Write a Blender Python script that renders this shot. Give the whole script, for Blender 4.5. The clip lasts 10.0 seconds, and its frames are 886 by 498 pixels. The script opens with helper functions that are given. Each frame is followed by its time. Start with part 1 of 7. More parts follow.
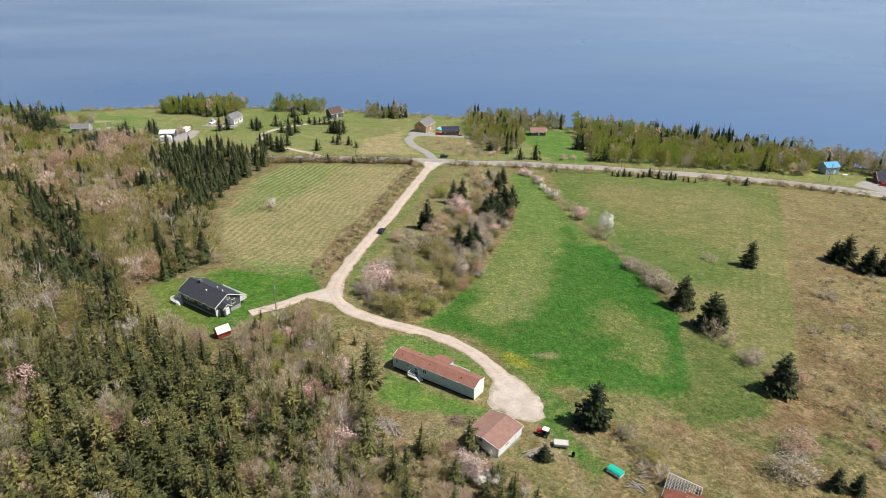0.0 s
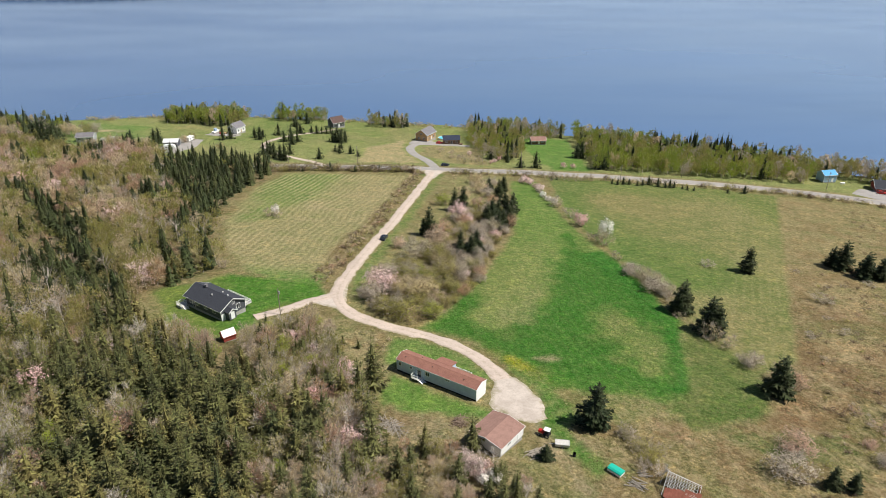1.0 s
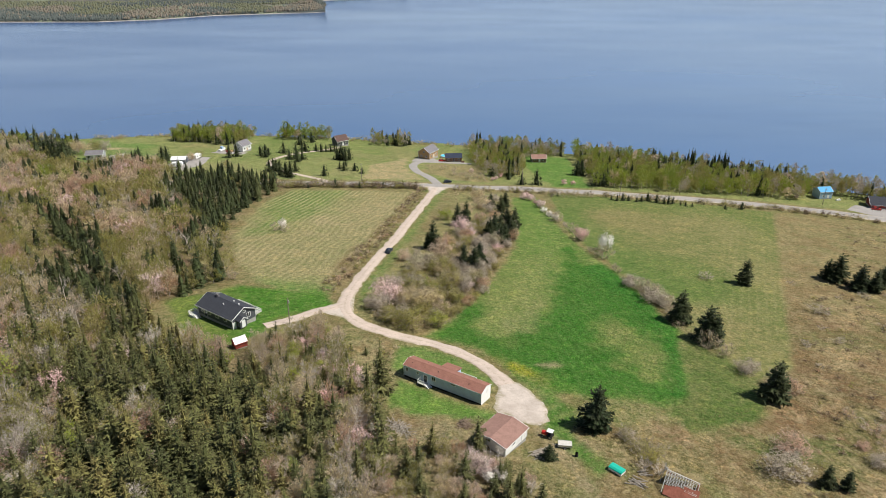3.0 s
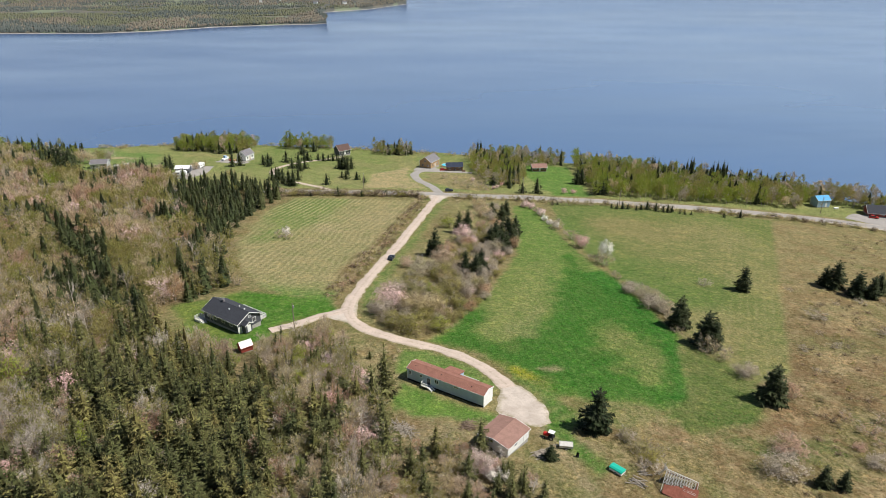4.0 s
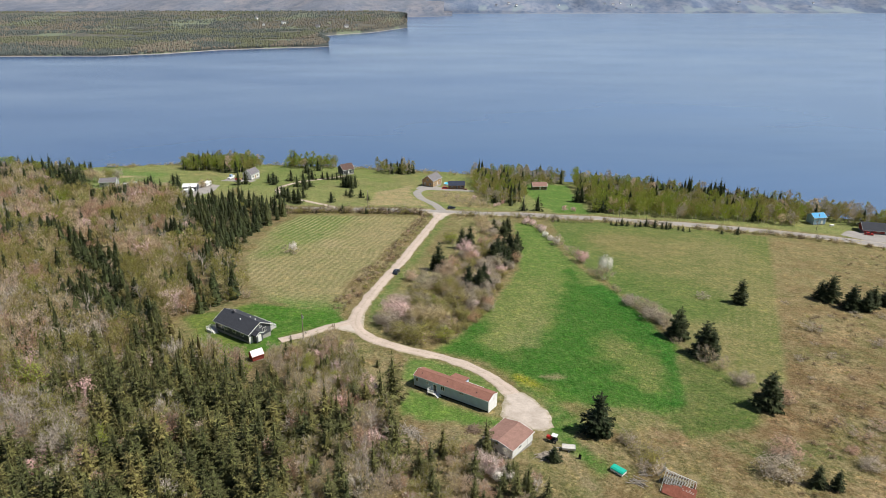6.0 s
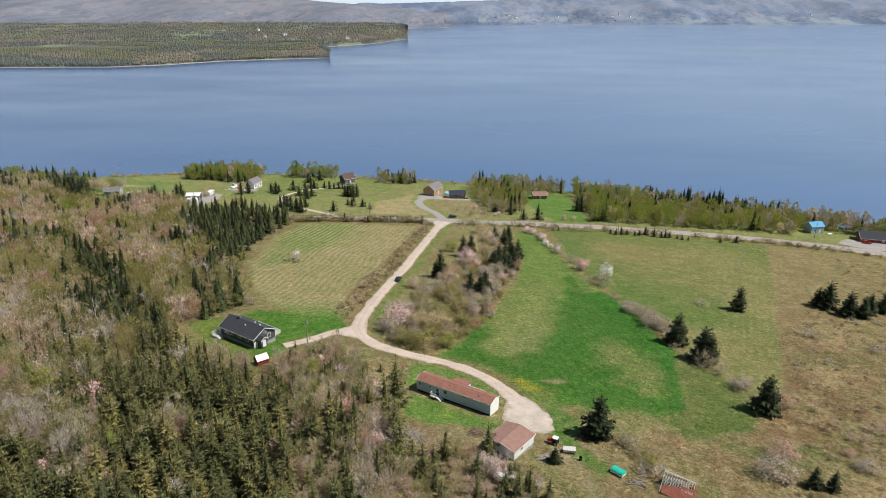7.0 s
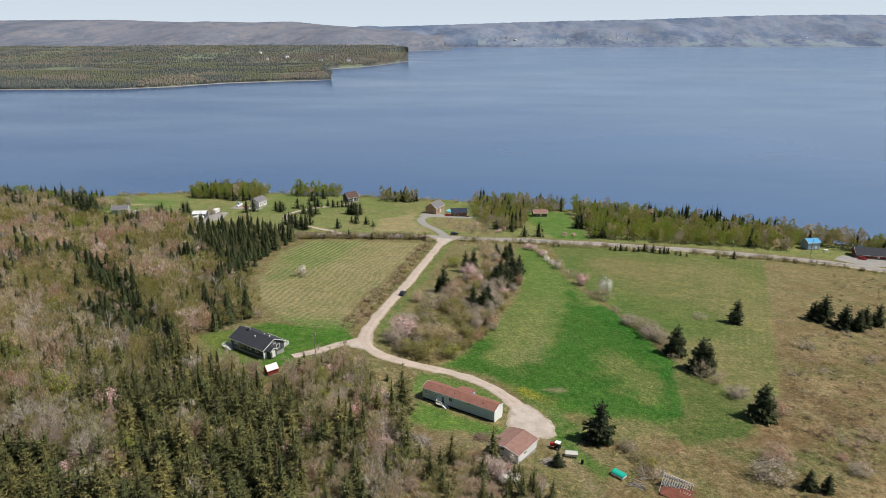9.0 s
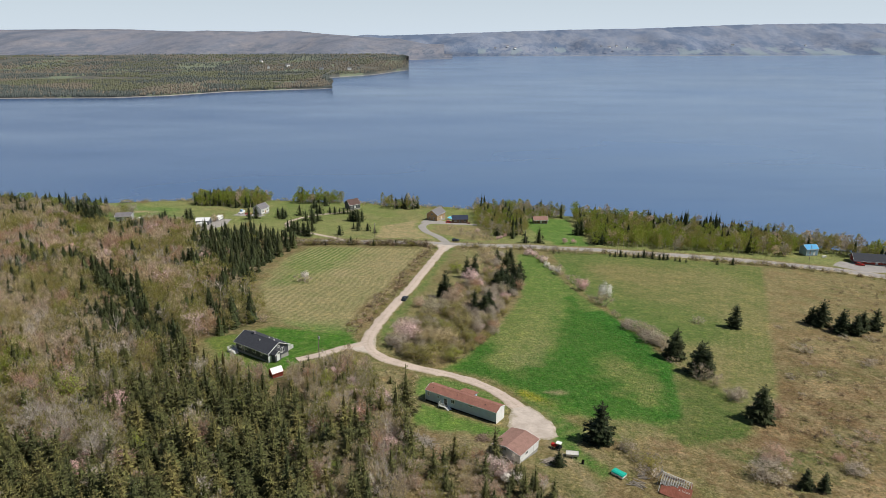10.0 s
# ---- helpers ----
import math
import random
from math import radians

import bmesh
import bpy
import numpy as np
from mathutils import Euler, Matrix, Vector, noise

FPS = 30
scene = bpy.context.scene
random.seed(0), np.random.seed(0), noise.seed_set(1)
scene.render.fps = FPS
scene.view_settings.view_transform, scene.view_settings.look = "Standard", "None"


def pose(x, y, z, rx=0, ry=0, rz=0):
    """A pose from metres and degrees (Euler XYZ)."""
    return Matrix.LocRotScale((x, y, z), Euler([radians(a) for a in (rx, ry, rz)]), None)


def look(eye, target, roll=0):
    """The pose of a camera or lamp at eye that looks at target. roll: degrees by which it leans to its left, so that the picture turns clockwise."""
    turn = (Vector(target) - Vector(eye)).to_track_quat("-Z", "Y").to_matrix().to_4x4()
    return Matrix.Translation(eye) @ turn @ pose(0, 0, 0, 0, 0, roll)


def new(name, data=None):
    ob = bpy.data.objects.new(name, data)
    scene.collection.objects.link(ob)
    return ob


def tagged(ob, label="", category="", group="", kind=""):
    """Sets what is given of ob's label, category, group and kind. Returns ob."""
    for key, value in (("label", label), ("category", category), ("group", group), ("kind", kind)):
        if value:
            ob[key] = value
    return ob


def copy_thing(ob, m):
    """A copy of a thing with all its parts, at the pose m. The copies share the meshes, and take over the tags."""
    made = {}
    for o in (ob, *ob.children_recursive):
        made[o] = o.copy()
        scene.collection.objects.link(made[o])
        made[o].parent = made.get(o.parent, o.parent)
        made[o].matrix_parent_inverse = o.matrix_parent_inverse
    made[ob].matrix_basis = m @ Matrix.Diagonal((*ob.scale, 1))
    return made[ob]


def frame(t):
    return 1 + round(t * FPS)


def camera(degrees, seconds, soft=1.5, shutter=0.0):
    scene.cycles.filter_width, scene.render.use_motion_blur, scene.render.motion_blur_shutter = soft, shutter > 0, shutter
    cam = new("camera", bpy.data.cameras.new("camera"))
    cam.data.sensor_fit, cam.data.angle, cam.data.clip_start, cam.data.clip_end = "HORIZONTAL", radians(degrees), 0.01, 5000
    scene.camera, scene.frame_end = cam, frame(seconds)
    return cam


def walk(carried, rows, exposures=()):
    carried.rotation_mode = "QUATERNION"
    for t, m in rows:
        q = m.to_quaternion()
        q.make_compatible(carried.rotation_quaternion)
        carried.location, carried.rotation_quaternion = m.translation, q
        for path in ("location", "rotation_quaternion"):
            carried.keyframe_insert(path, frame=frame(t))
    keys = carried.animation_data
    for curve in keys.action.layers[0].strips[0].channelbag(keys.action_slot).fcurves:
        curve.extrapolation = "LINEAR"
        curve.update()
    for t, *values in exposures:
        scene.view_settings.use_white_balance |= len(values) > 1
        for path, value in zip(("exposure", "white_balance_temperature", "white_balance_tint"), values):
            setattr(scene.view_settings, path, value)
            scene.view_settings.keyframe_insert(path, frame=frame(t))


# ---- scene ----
cam = camera(67.7, 10.0, soft=0.55)
METRES, EYE, TILT, LEAN, TURN = 32.0, 92.0, -26.7, 0.0, 0.0
ROWS = [
    (0.0, 0.0, 0.0, 0.0, 0.0, 0.0, -0.0),
    (0.5, -0.0083, -0.0396, -0.021, 0.01, 0.44, 0.02),
    (1.0, -0.0173, -0.0803, -0.0416, 0.01, 0.87, 0.03),
    (1.5, -0.0274, -0.121, -0.0632, 0.01, 1.31, 0.04),
    (2.0, -0.0363, -0.1634, -0.084, 0.02, 1.74, 0.04),
    (2.5, -0.046, -0.2059, -0.1049, 0.03, 2.17, 0.04),
    (4.0, -0.0763, -0.3395, -0.1696, 0.05, 3.5, 0.03),
    (4.5, -0.0876, -0.3837, -0.1922, 0.05, 3.95, 0.04),
    (5.0, -0.0982, -0.4286, -0.2151, 0.06, 4.41, 0.05),
    (5.5, -0.1092, -0.4743, -0.2376, 0.06, 4.87, 0.05),
    (7.0, -0.1385, -0.6117, -0.3015, 0.06, 6.21, 0.04),
    (7.5, -0.149, -0.6556, -0.3247, 0.06, 6.68, 0.06),
    (8.0, -0.1589, -0.6996, -0.3465, 0.07, 7.12, 0.09),
    (8.5, -0.1681, -0.7439, -0.3684, 0.08, 7.56, 0.11),
    (9.0, -0.1774, -0.7889, -0.3896, 0.08, 7.98, 0.13),
    (9.5, -0.1863, -0.834, -0.4114, 0.09, 8.4, 0.15),
    (10.0, -0.196, -0.8792, -0.4336, 0.1, 8.68, 0.16),
]
walk(cam, [(t, pose(0, 0, EYE, TILT, LEAN, TURN) @ pose(METRES * x, METRES * y, METRES * z, 90 + pitch, roll, yaw)) for t, x, y, z, yaw, pitch, roll in ROWS],
     exposures=[(0.0, -0.13), (2.0, -0.18), (4.0, -0.22), (5.5, -0.26), (7.5, -0.33), (10.0, -0.53)])

# ---- light ----
SUN_EL, SUN_AZ = 55.0, 100.0          # degrees; azimuth clockwise from +y
world = bpy.data.worlds.new("sky")
scene.world = world
world.use_nodes = True
wn = world.node_tree
sky = wn.nodes.new("ShaderNodeTexSky")
sky.sky_type = "NISHITA"
sky.sun_disc = False
sky.sun_elevation = radians(SUN_EL)
sky.sun_rotation = radians(SUN_AZ)
sky.air_density, sky.dust_density, sky.ozone_density = 1.0, 0.3, 1.5
wn.nodes["Background"].inputs["Strength"].default_value = 0.075
# summer haze whitens the sky towards the horizon
way = wn.nodes.new("ShaderNodeTexCoord")
split = wn.nodes.new("ShaderNodeSeparateXYZ")
fade = wn.nodes.new("ShaderNodeMapRange")
fade.inputs["From Min"].default_value, fade.inputs["From Max"].default_value = 0.0, 0.34
fade.inputs["To Min"].default_value, fade.inputs["To Max"].default_value = 0.92, 0.0
haze = wn.nodes.new("ShaderNodeMix")
haze.data_type = "RGBA"
haze.inputs[7].default_value = (12.6, 14.6, 16.6, 1.0)
wn.links.new(way.outputs["Generated"], split.inputs["Vector"])
wn.links.new(split.outputs["Z"], fade.inputs["Value"])
wn.links.new(fade.outputs["Result"], haze.inputs[0])
wn.links.new(sky.outputs["Color"], haze.inputs[6])
wn.links.new(haze.outputs[2], wn.nodes["Background"].inputs["Color"])

sun = new("sun", bpy.data.lights.new("sun", "SUN"))
sun.data.energy, sun.data.angle, sun.data.color = 6.6, radians(0.53), (1.0, 0.955, 0.88)
sun_dir = Vector((math.sin(radians(SUN_AZ)) * math.cos(radians(SUN_EL)), math.cos(radians(SUN_AZ)) * math.cos(radians(SUN_EL)), math.sin(radians(SUN_EL))))
sun.matrix_world = look((0, 0, 300), Vector((0, 0, 300)) - sun_dir)

rng = np.random.default_rng(7)


# ---- materials ----
class Nodes:
    """A short way to write node materials."""

    def __init__(self, name):
        self.mat = bpy.data.materials.new(name)
        self.mat.use_nodes = True
        self.tree = self.mat.node_tree
        self.bsdf = self.tree.nodes["Principled BSDF"]

    def add(self, kind, **values):
        node = self.tree.nodes.new("ShaderNode" + kind)
        for key, value in values.items():
            if key in node.inputs:
                self.put(node.inputs[key], value)
            else:
                setattr_plain(node, key, value)
        return node

    def put(self, socket, value):
        if isinstance(value, bpy.types.NodeSocket):
            self.tree.links.new(value, socket)
        else:
            socket.default_value = value

    def position(self):
        return self.add("NewGeometry").outputs["Position"]

    def local(self):
        return self.add("TexCoord").outputs["Object"]

    def noise(self, scale, detail=4.0, rough=0.55, at=None):
        n = self.add("TexNoise", Scale=scale, Detail=detail, Roughness=rough)
        self.put(n.inputs["Vector"], at if at is not None else self.local())
        return n.outputs["Fac"]

    def ramp(self, fac, lo, hi, a=0.0, b=1.0):
        n = self.add("MapRange")
        for name, v in (("Value", fac), ("From Min", lo), ("From Max", hi), ("To Min", a), ("To Max", b)):
            self.put(n.inputs[name], v)
        return n.outputs["Result"]

    def math(self, op, a, b=0.0):
        n = self.add("Math")
        n.operation = op
        self.put(n.inputs[0], a)
        self.put(n.inputs[1], b)
        return n.outputs[0]

    def mix(self, fac, a, b, blend="MIX"):
        n = self.add("Mix")
        n.data_type, n.blend_type = "RGBA", blend
        self.put(n.inputs[0], fac)
        self.put(n.inputs[6], a)
        self.put(n.inputs[7], b)
        return n.outputs[2]

    def bump(self, height, strength=0.4, distance=0.05):
        n = self.add("Bump", Strength=strength, Distance=distance)
        self.put(n.inputs["Height"], height)
        self.put(self.bsdf.inputs["Normal"], n.outputs["Normal"])

    def finish(self, colour, rough=0.8, metal=0.0, specular=0.3):
        self.put(self.bsdf.inputs["Base Color"], colour)
        self.put(self.bsdf.inputs["Roughness"], rough)
        self.put(self.bsdf.inputs["Metallic"], metal)
        self.put(self.bsdf.inputs["Specular IOR Level"], specular)
        return self.mat


def setattr_plain(node, key, value):
    if key == "attribute_name":
        node.attribute_name = value
    elif key == "wave_type":
        node.wave_type = value
    elif key == "bands_direction":
        node.bands_direction = value


def col(r, g, b):
    return (r, g, b, 1.0)


def painted(name, colour, rough=0.6, grime=0.25, scale=1.5, metal=0.0, lines=0.0, axis="Z", depth=0.02):
    """Paint, siding, metal or plastic with grime, fine grain and, where lines is set, lap joints that far apart."""
    k = Nodes(name)
    p = k.local()
    n1 = k.noise(scale, 5, 0.6, p)
    n2 = k.noise(scale * 14, 3, 0.6, p)
    dark = col(colour[0] * (1 - grime), colour[1] * (1 - grime * 1.1), colour[2] * (1 - grime * 1.25))
    c = k.mix(k.ramp(n1, 0.35, 0.75), col(*colour), dark)
    c = k.mix(k.ramp(n2, 0.3, 0.7, 0.0, 0.25), c, col(colour[0] * 0.8, colour[1] * 0.8, colour[2] * 0.8))
    if lines:
        w = k.add("TexWave", Scale=0.314 / lines, Distortion=0.0)
        w.wave_type, w.bands_direction, w.wave_profile = "BANDS", axis, "SAW"
        k.put(w.inputs["Vector"], p)
        c = k.mix(k.ramp(w.outputs["Fac"], 0.86, 0.98, 0.0, 0.35), c, dark)
        k.bump(w.outputs["Fac"], 0.6, depth)
    else:
        k.bump(n2, 0.2, 0.01)
    return k.finish(c, k.ramp(n1, 0.3, 0.7, max(rough - 0.1, 0.05), min(rough + 0.1, 1.0)), metal)


def shingles(name, colour, patch=0.25):
    k = Nodes(name)
    p = k.local()
    b = k.add("TexBrick", Scale=1.0)
    b.offset = 0.5
    for key, v in (("Color1", col(*colour)), ("Color2", col(*[c * 0.82 for c in colour])), ("Mortar", col(*[c * 0.6 for c in colour])),
                   ("Mortar Size", 0.012), ("Brick Width", 0.33), ("Row Height", 0.15), ("Bias", 0.0)):
        b.inputs[key].default_value = v
    k.put(b.inputs["Vector"], p)
    n1, n2 = k.noise(0.7, 5, 0.65, p), k.noise(25, 2, 0.6, p)
    c = k.mix(k.ramp(n1, 0.4, 0.75, 0, patch * 2), b.outputs["Color"], col(*[x * 1.35 + 0.015 for x in colour]))
    c = k.mix(k.ramp(n2, 0.3, 0.7, 0, 0.3), c, col(*[x * 0.75 for x in colour]))
    k.bump(b.outputs["Fac"], -0.5, 0.01)
    return k.finish(c, 0.9)


def leafy(name, colours, rough=0.75, island=0.35, through_light=0.25):
    """Leaves, needles, buds and twigs: tints by tree and by tuft, with light coming through."""
    k = Nodes(name)
    vary = k.math("FRACT", k.math("ADD", k.add("Attribute", attribute_name="vary").outputs["Fac"], k.add("ObjectInfo").outputs["Random"]))
    geo = k.add("NewGeometry")
    r = k.add("ValToRGB")
    for i, c in enumerate(colours):
        e = r.color_ramp.elements[i] if i < 2 else r.color_ramp.elements.new(1.0)
        e.position, e.color = i / (len(colours) - 1), col(*c)
    k.put(r.inputs["Fac"], vary)
    lum = k.ramp(geo.outputs["Random Per Island"], 0, 1, 1 - island, 1 + island)
    tint = k.add("HueSaturation", Saturation=1.0)
    k.put(tint.inputs["Value"], lum)
    k.put(tint.inputs["Hue"], k.ramp(geo.outputs["Random Per Island"], 0, 1, 0.485, 0.515))
    k.put(tint.inputs["Color"], r.outputs["Color"])
    k.finish(tint.outputs["Color"], rough, 0.0, 0.2)
    if through_light:
        t = k.add("BsdfTranslucent")
        k.put(t.inputs["Color"], tint.outputs["Color"])
        m = k.add("MixShader")
        m.inputs["Fac"].default_value = through_light
        k.tree.links.new(k.bsdf.outputs[0], m.inputs[1])
        k.tree.links.new(t.outputs[0], m.inputs[2])
        k.tree.links.new(m.outputs[0], k.tree.nodes["Material Output"].inputs["Surface"])
    return k.mat


def ground_material():
    k = Nodes("ground_grass")
    p = k.position()
    tint = k.add("Attribute", attribute_name="tint").outputs["Color"]
    wild = k.add("Attribute", attribute_name="wild").outputs["Fac"]
    mown = k.add("Attribute", attribute_name="mown").outputs["Fac"]
    big, mid, fine = k.noise(0.06, 5, 0.6, p), k.noise(0.4, 6, 0.7, p), k.noise(1.6, 5, 0.72, p)
    grain = k.noise(6.0, 3, 0.7, p)
    # dry straw shows through the green in patches, least in the lush grass
    dry = k.ramp(wild, 0.2, 0.75, 0.14, 1.0)
    straw = k.mix(0.55, tint, col(0.36, 0.285, 0.15))
    c = k.mix(k.math("MULTIPLY", k.ramp(mid, 0.45, 0.60, 0.0, 0.95), dry), tint, straw)
    c = k.mix(k.math("MULTIPLY", k.ramp(big, 0.45, 0.62, 0.0, 0.4), dry), c, straw)
    # darker tufts and fine grain
    dark = k.mix(1.0, c, col(0.42, 0.46, 0.36), "MULTIPLY")
    c = k.mix(k.math("MULTIPLY", k.ramp(fine, 0.48, 0.60), k.ramp(wild, 0, 1, 0.55, 1.0)), c, dark)
    c = k.mix(k.math("MULTIPLY", k.ramp(fine, 0.47, 0.36), k.ramp(wild, 0.2, 1, 0.22, 0.75)), c, k.mix(0.6, c, col(0.44, 0.38, 0.22)))
    # uneven growth: denser, darker swards beside thin, yellower ones
    sward, clump = k.noise(0.16, 6, 0.74, p), k.noise(0.75, 4, 0.65, p)
    c = k.mix(k.ramp(sward, 0.53, 0.60, 0.0, 0.5), c, k.mix(1.0, c, col(0.60, 0.80, 0.52), "MULTIPLY"))
    c = k.mix(k.ramp(sward, 0.48, 0.40, 0.0, 0.5), c, k.mix(1.0, c, col(1.45, 1.30, 1.2), "MULTIPLY"))
    c = k.mix(k.ramp(clump, 0.53, 0.60, 0.0, 0.55), c, k.mix(1.0, c, col(0.52, 0.66, 0.50), "MULTIPLY"))
    c = k.mix(k.ramp(clump, 0.46, 0.38, 0.0, 0.6), c, k.mix(1.0, c, col(1.65, 1.55, 1.4), "MULTIPLY"))
    c = k.mix(k.ramp(grain, 0.44, 0.60, 0.0, 0.5), c, dark)
    # old stalks, brown patches and pale mats in the rough grass
    shag = k.ramp(wild, 0.45, 0.85)
    c = k.mix(k.math("MULTIPLY", k.ramp(k.noise(0.09, 6, 0.72, p), 0.49, 0.56), k.math("MULTIPLY", shag, 0.75)), c, k.mix(0.6, c, col(0.15, 0.085, 0.042)))
    c = k.mix(k.math("MULTIPLY", k.ramp(k.noise(0.22, 6, 0.72, p), 0.53, 0.60), k.math("MULTIPLY", shag, 0.4)), c, col(0.38, 0.295, 0.17))
    c = k.mix(k.math("MULTIPLY", k.ramp(k.noise(0.6, 6, 0.75, p), 0.54, 0.60), k.math("MULTIPLY", shag, 0.45)), c, col(0.085, 0.075, 0.035))
    # stray straw in the short grass
    c = k.mix(k.math("MULTIPLY", k.ramp(k.noise(1.1, 6, 0.78, p), 0.53, 0.62), k.ramp(wild, 0.25, 0.5, 0.08, 0.6)), c, k.mix(0.5, c, col(0.42, 0.36, 0.20)))
    # windrows that run round the mown field, side by side
    furrow = k.add("Attribute", attribute_name="furrow").outputs["Fac"]
    wander = k.math("ADD", furrow, k.ramp(k.noise(0.12, 3, 0.5, p), 0.3, 0.7, -0.3, 0.3))
    wave = k.math("SINE", k.math("MULTIPLY", wander, math.tau / 2.4))
    broken = k.ramp(k.noise(0.5, 4, 0.6, p), 0.36, 0.52)
    rows = k.math("MULTIPLY", k.ramp(wave, 0.1, 0.8), k.math("MULTIPLY", mown, broken))
    c = k.mix(k.math("MULTIPLY", rows, 0.62), c, col(0.44, 0.36, 0.21))
    c = k.mix(k.math("MULTIPLY", k.ramp(wave, -0.4, -0.9), k.math("MULTIPLY", mown, 0.3)), c, dark)
    h = k.math("ADD", k.math("ADD", k.math("MULTIPLY", fine, 0.6), mid), clump)
    k.bump(h, 0.9, 0.5)
    return k.finish(c, 0.95, 0.0, 0.1)


def water_material():
    k = Nodes("sea_water")
    p = k.position()
    m = k.add("Mapping")
    m.inputs["Scale"].default_value = (0.45, 1.0, 1.0)
    k.put(m.inputs["Vector"], p)
    v = m.outputs["Vector"]
    current, swell = k.noise(0.0035, 4, 0.55, v), k.noise(0.016, 3, 0.55, v)
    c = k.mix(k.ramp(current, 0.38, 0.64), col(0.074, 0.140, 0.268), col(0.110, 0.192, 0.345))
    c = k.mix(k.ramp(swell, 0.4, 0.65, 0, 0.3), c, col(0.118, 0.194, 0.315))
    # sky reflection painted into the base colour: dimmer westward, a bright band far east
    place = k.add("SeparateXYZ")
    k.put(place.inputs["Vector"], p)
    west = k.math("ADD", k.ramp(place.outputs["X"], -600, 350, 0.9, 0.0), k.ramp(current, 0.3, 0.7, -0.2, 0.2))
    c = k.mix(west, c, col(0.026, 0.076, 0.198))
    far_sheen = k.math("MULTIPLY", k.ramp(place.outputs["Y"], 2600, 4300, 0.0, 0.8), k.ramp(place.outputs["X"], -300, 700))
    c = k.mix(far_sheen, c, col(0.21, 0.30, 0.43))
    gusts = k.math("ADD", k.math("MULTIPLY", current, 0.6), k.math("MULTIPLY", k.noise(0.009, 2, 0.5, v), 0.4))
    return k.finish(c, k.ramp(gusts, 0.34, 0.68, 0.18, 0.27), 0.0, 0.5)


def gravel_material(name, a, b, scale=1.0, ridge=0.0):
    """Gravel or worn asphalt; ridge: how much loose stone and weed stands between the wheel tracks."""
    k = Nodes(name)
    p = k.position()
    n1, n2, n3 = k.noise(0.25 * scale, 5, 0.6, p), k.noise(1.3 * scale, 6, 0.72, p), k.noise(9, 4, 0.75, p)
    c = k.mix(k.ramp(n1, 0.4, 0.62), col(*a), col(*b))
    c = k.mix(k.ramp(n2, 0.48, 0.62, 0, 0.35), c, col(*[x * 0.75 for x in b]))
    c = k.mix(k.ramp(n3, 0.45, 0.62, 0, 0.35), c, col(*[x * 0.65 for x in b]))
    if ridge:
        across = k.math("ABSOLUTE", k.add("Attribute", attribute_name="across").outputs["Fac"])
        mid = k.math("MULTIPLY", k.ramp(across, 0.22, 0.06), k.ramp(n2, 0.42, 0.58))
        rim = k.math("MULTIPLY", k.ramp(across, 0.68, 0.95), k.ramp(k.noise(0.8, 5, 0.7, p), 0.40, 0.55))
        c = k.mix(k.math("MULTIPLY", mid, ridge), c, col(0.24, 0.205, 0.13))
        c = k.mix(k.math("MULTIPLY", rim, 0.8), c, col(0.22, 0.20, 0.10))
    k.bump(n3, 0.4, 0.03)
    return k.finish(c, 0.95, 0, 0.15)


def hill_material(name, woods, spruce, field, grain=0.45):
    """Far woods: bare hardwood, spruce stands and cleared fields."""
    k = Nodes(name)
    p = k.position()
    m = k.add("Mapping")
    m.inputs["Scale"].default_value = (1.0, 0.4, 1.6)
    k.put(m.inputs["Vector"], p)
    v = m.outputs["Vector"]
    n1, n2, n3 = k.noise(0.007, 6, 0.65, v), k.noise(0.04, 5, 0.7, v), k.noise(0.16, 3, 0.7, v)
    c = k.mix(k.ramp(n1, 0.40, 0.62), col(*woods), col(woods[0] * 1.28, woods[1] * 1.16, woods[2] * 1.04))
    # spruce plantations with firm edges, thinner scatter between them
    stand = k.math("ADD", k.noise(0.0034, 4, 0.6, v), k.math("MULTIPLY", k.noise(0.03, 3, 0.6, v), 0.14))
    c = k.mix(k.ramp(stand, 0.60, 0.70, 0, 0.75), c, col(*spruce))
    c = k.mix(k.ramp(k.noise(0.011, 4, 0.6, v), 0.48, 0.62, 0, 0.5), c, col(*spruce))
    low = k.add("SeparateXYZ")
    k.put(low.inputs["Vector"], p)
    c = k.mix(k.math("MULTIPLY", k.ramp(n2, 0.48, 0.60), k.ramp(low.outputs["Z"], 60, -12, 0.15, 0.9)), c, col(*spruce))
    meadow = k.math("MULTIPLY", k.ramp(k.noise(0.0075, 2, 0.4, v), 0.57, 0.59, 0, 0.75), k.ramp(low.outputs["Z"], 10, -5))
    c = k.mix(meadow, c, col(*field))
    c = k.mix(k.ramp(n3, 0.45, 0.65, 0, grain), c, col(*[x * 0.55 for x in woods]))
    return k.finish(c, 0.95, 0, 0.1)


def glass_material():
    k = Nodes("window_glass")
    n = k.noise(0.8, 2)
    return k.finish(k.mix(n, col(0.02, 0.025, 0.03), col(0.05, 0.06, 0.07)), 0.08, 0.0, 0.6)


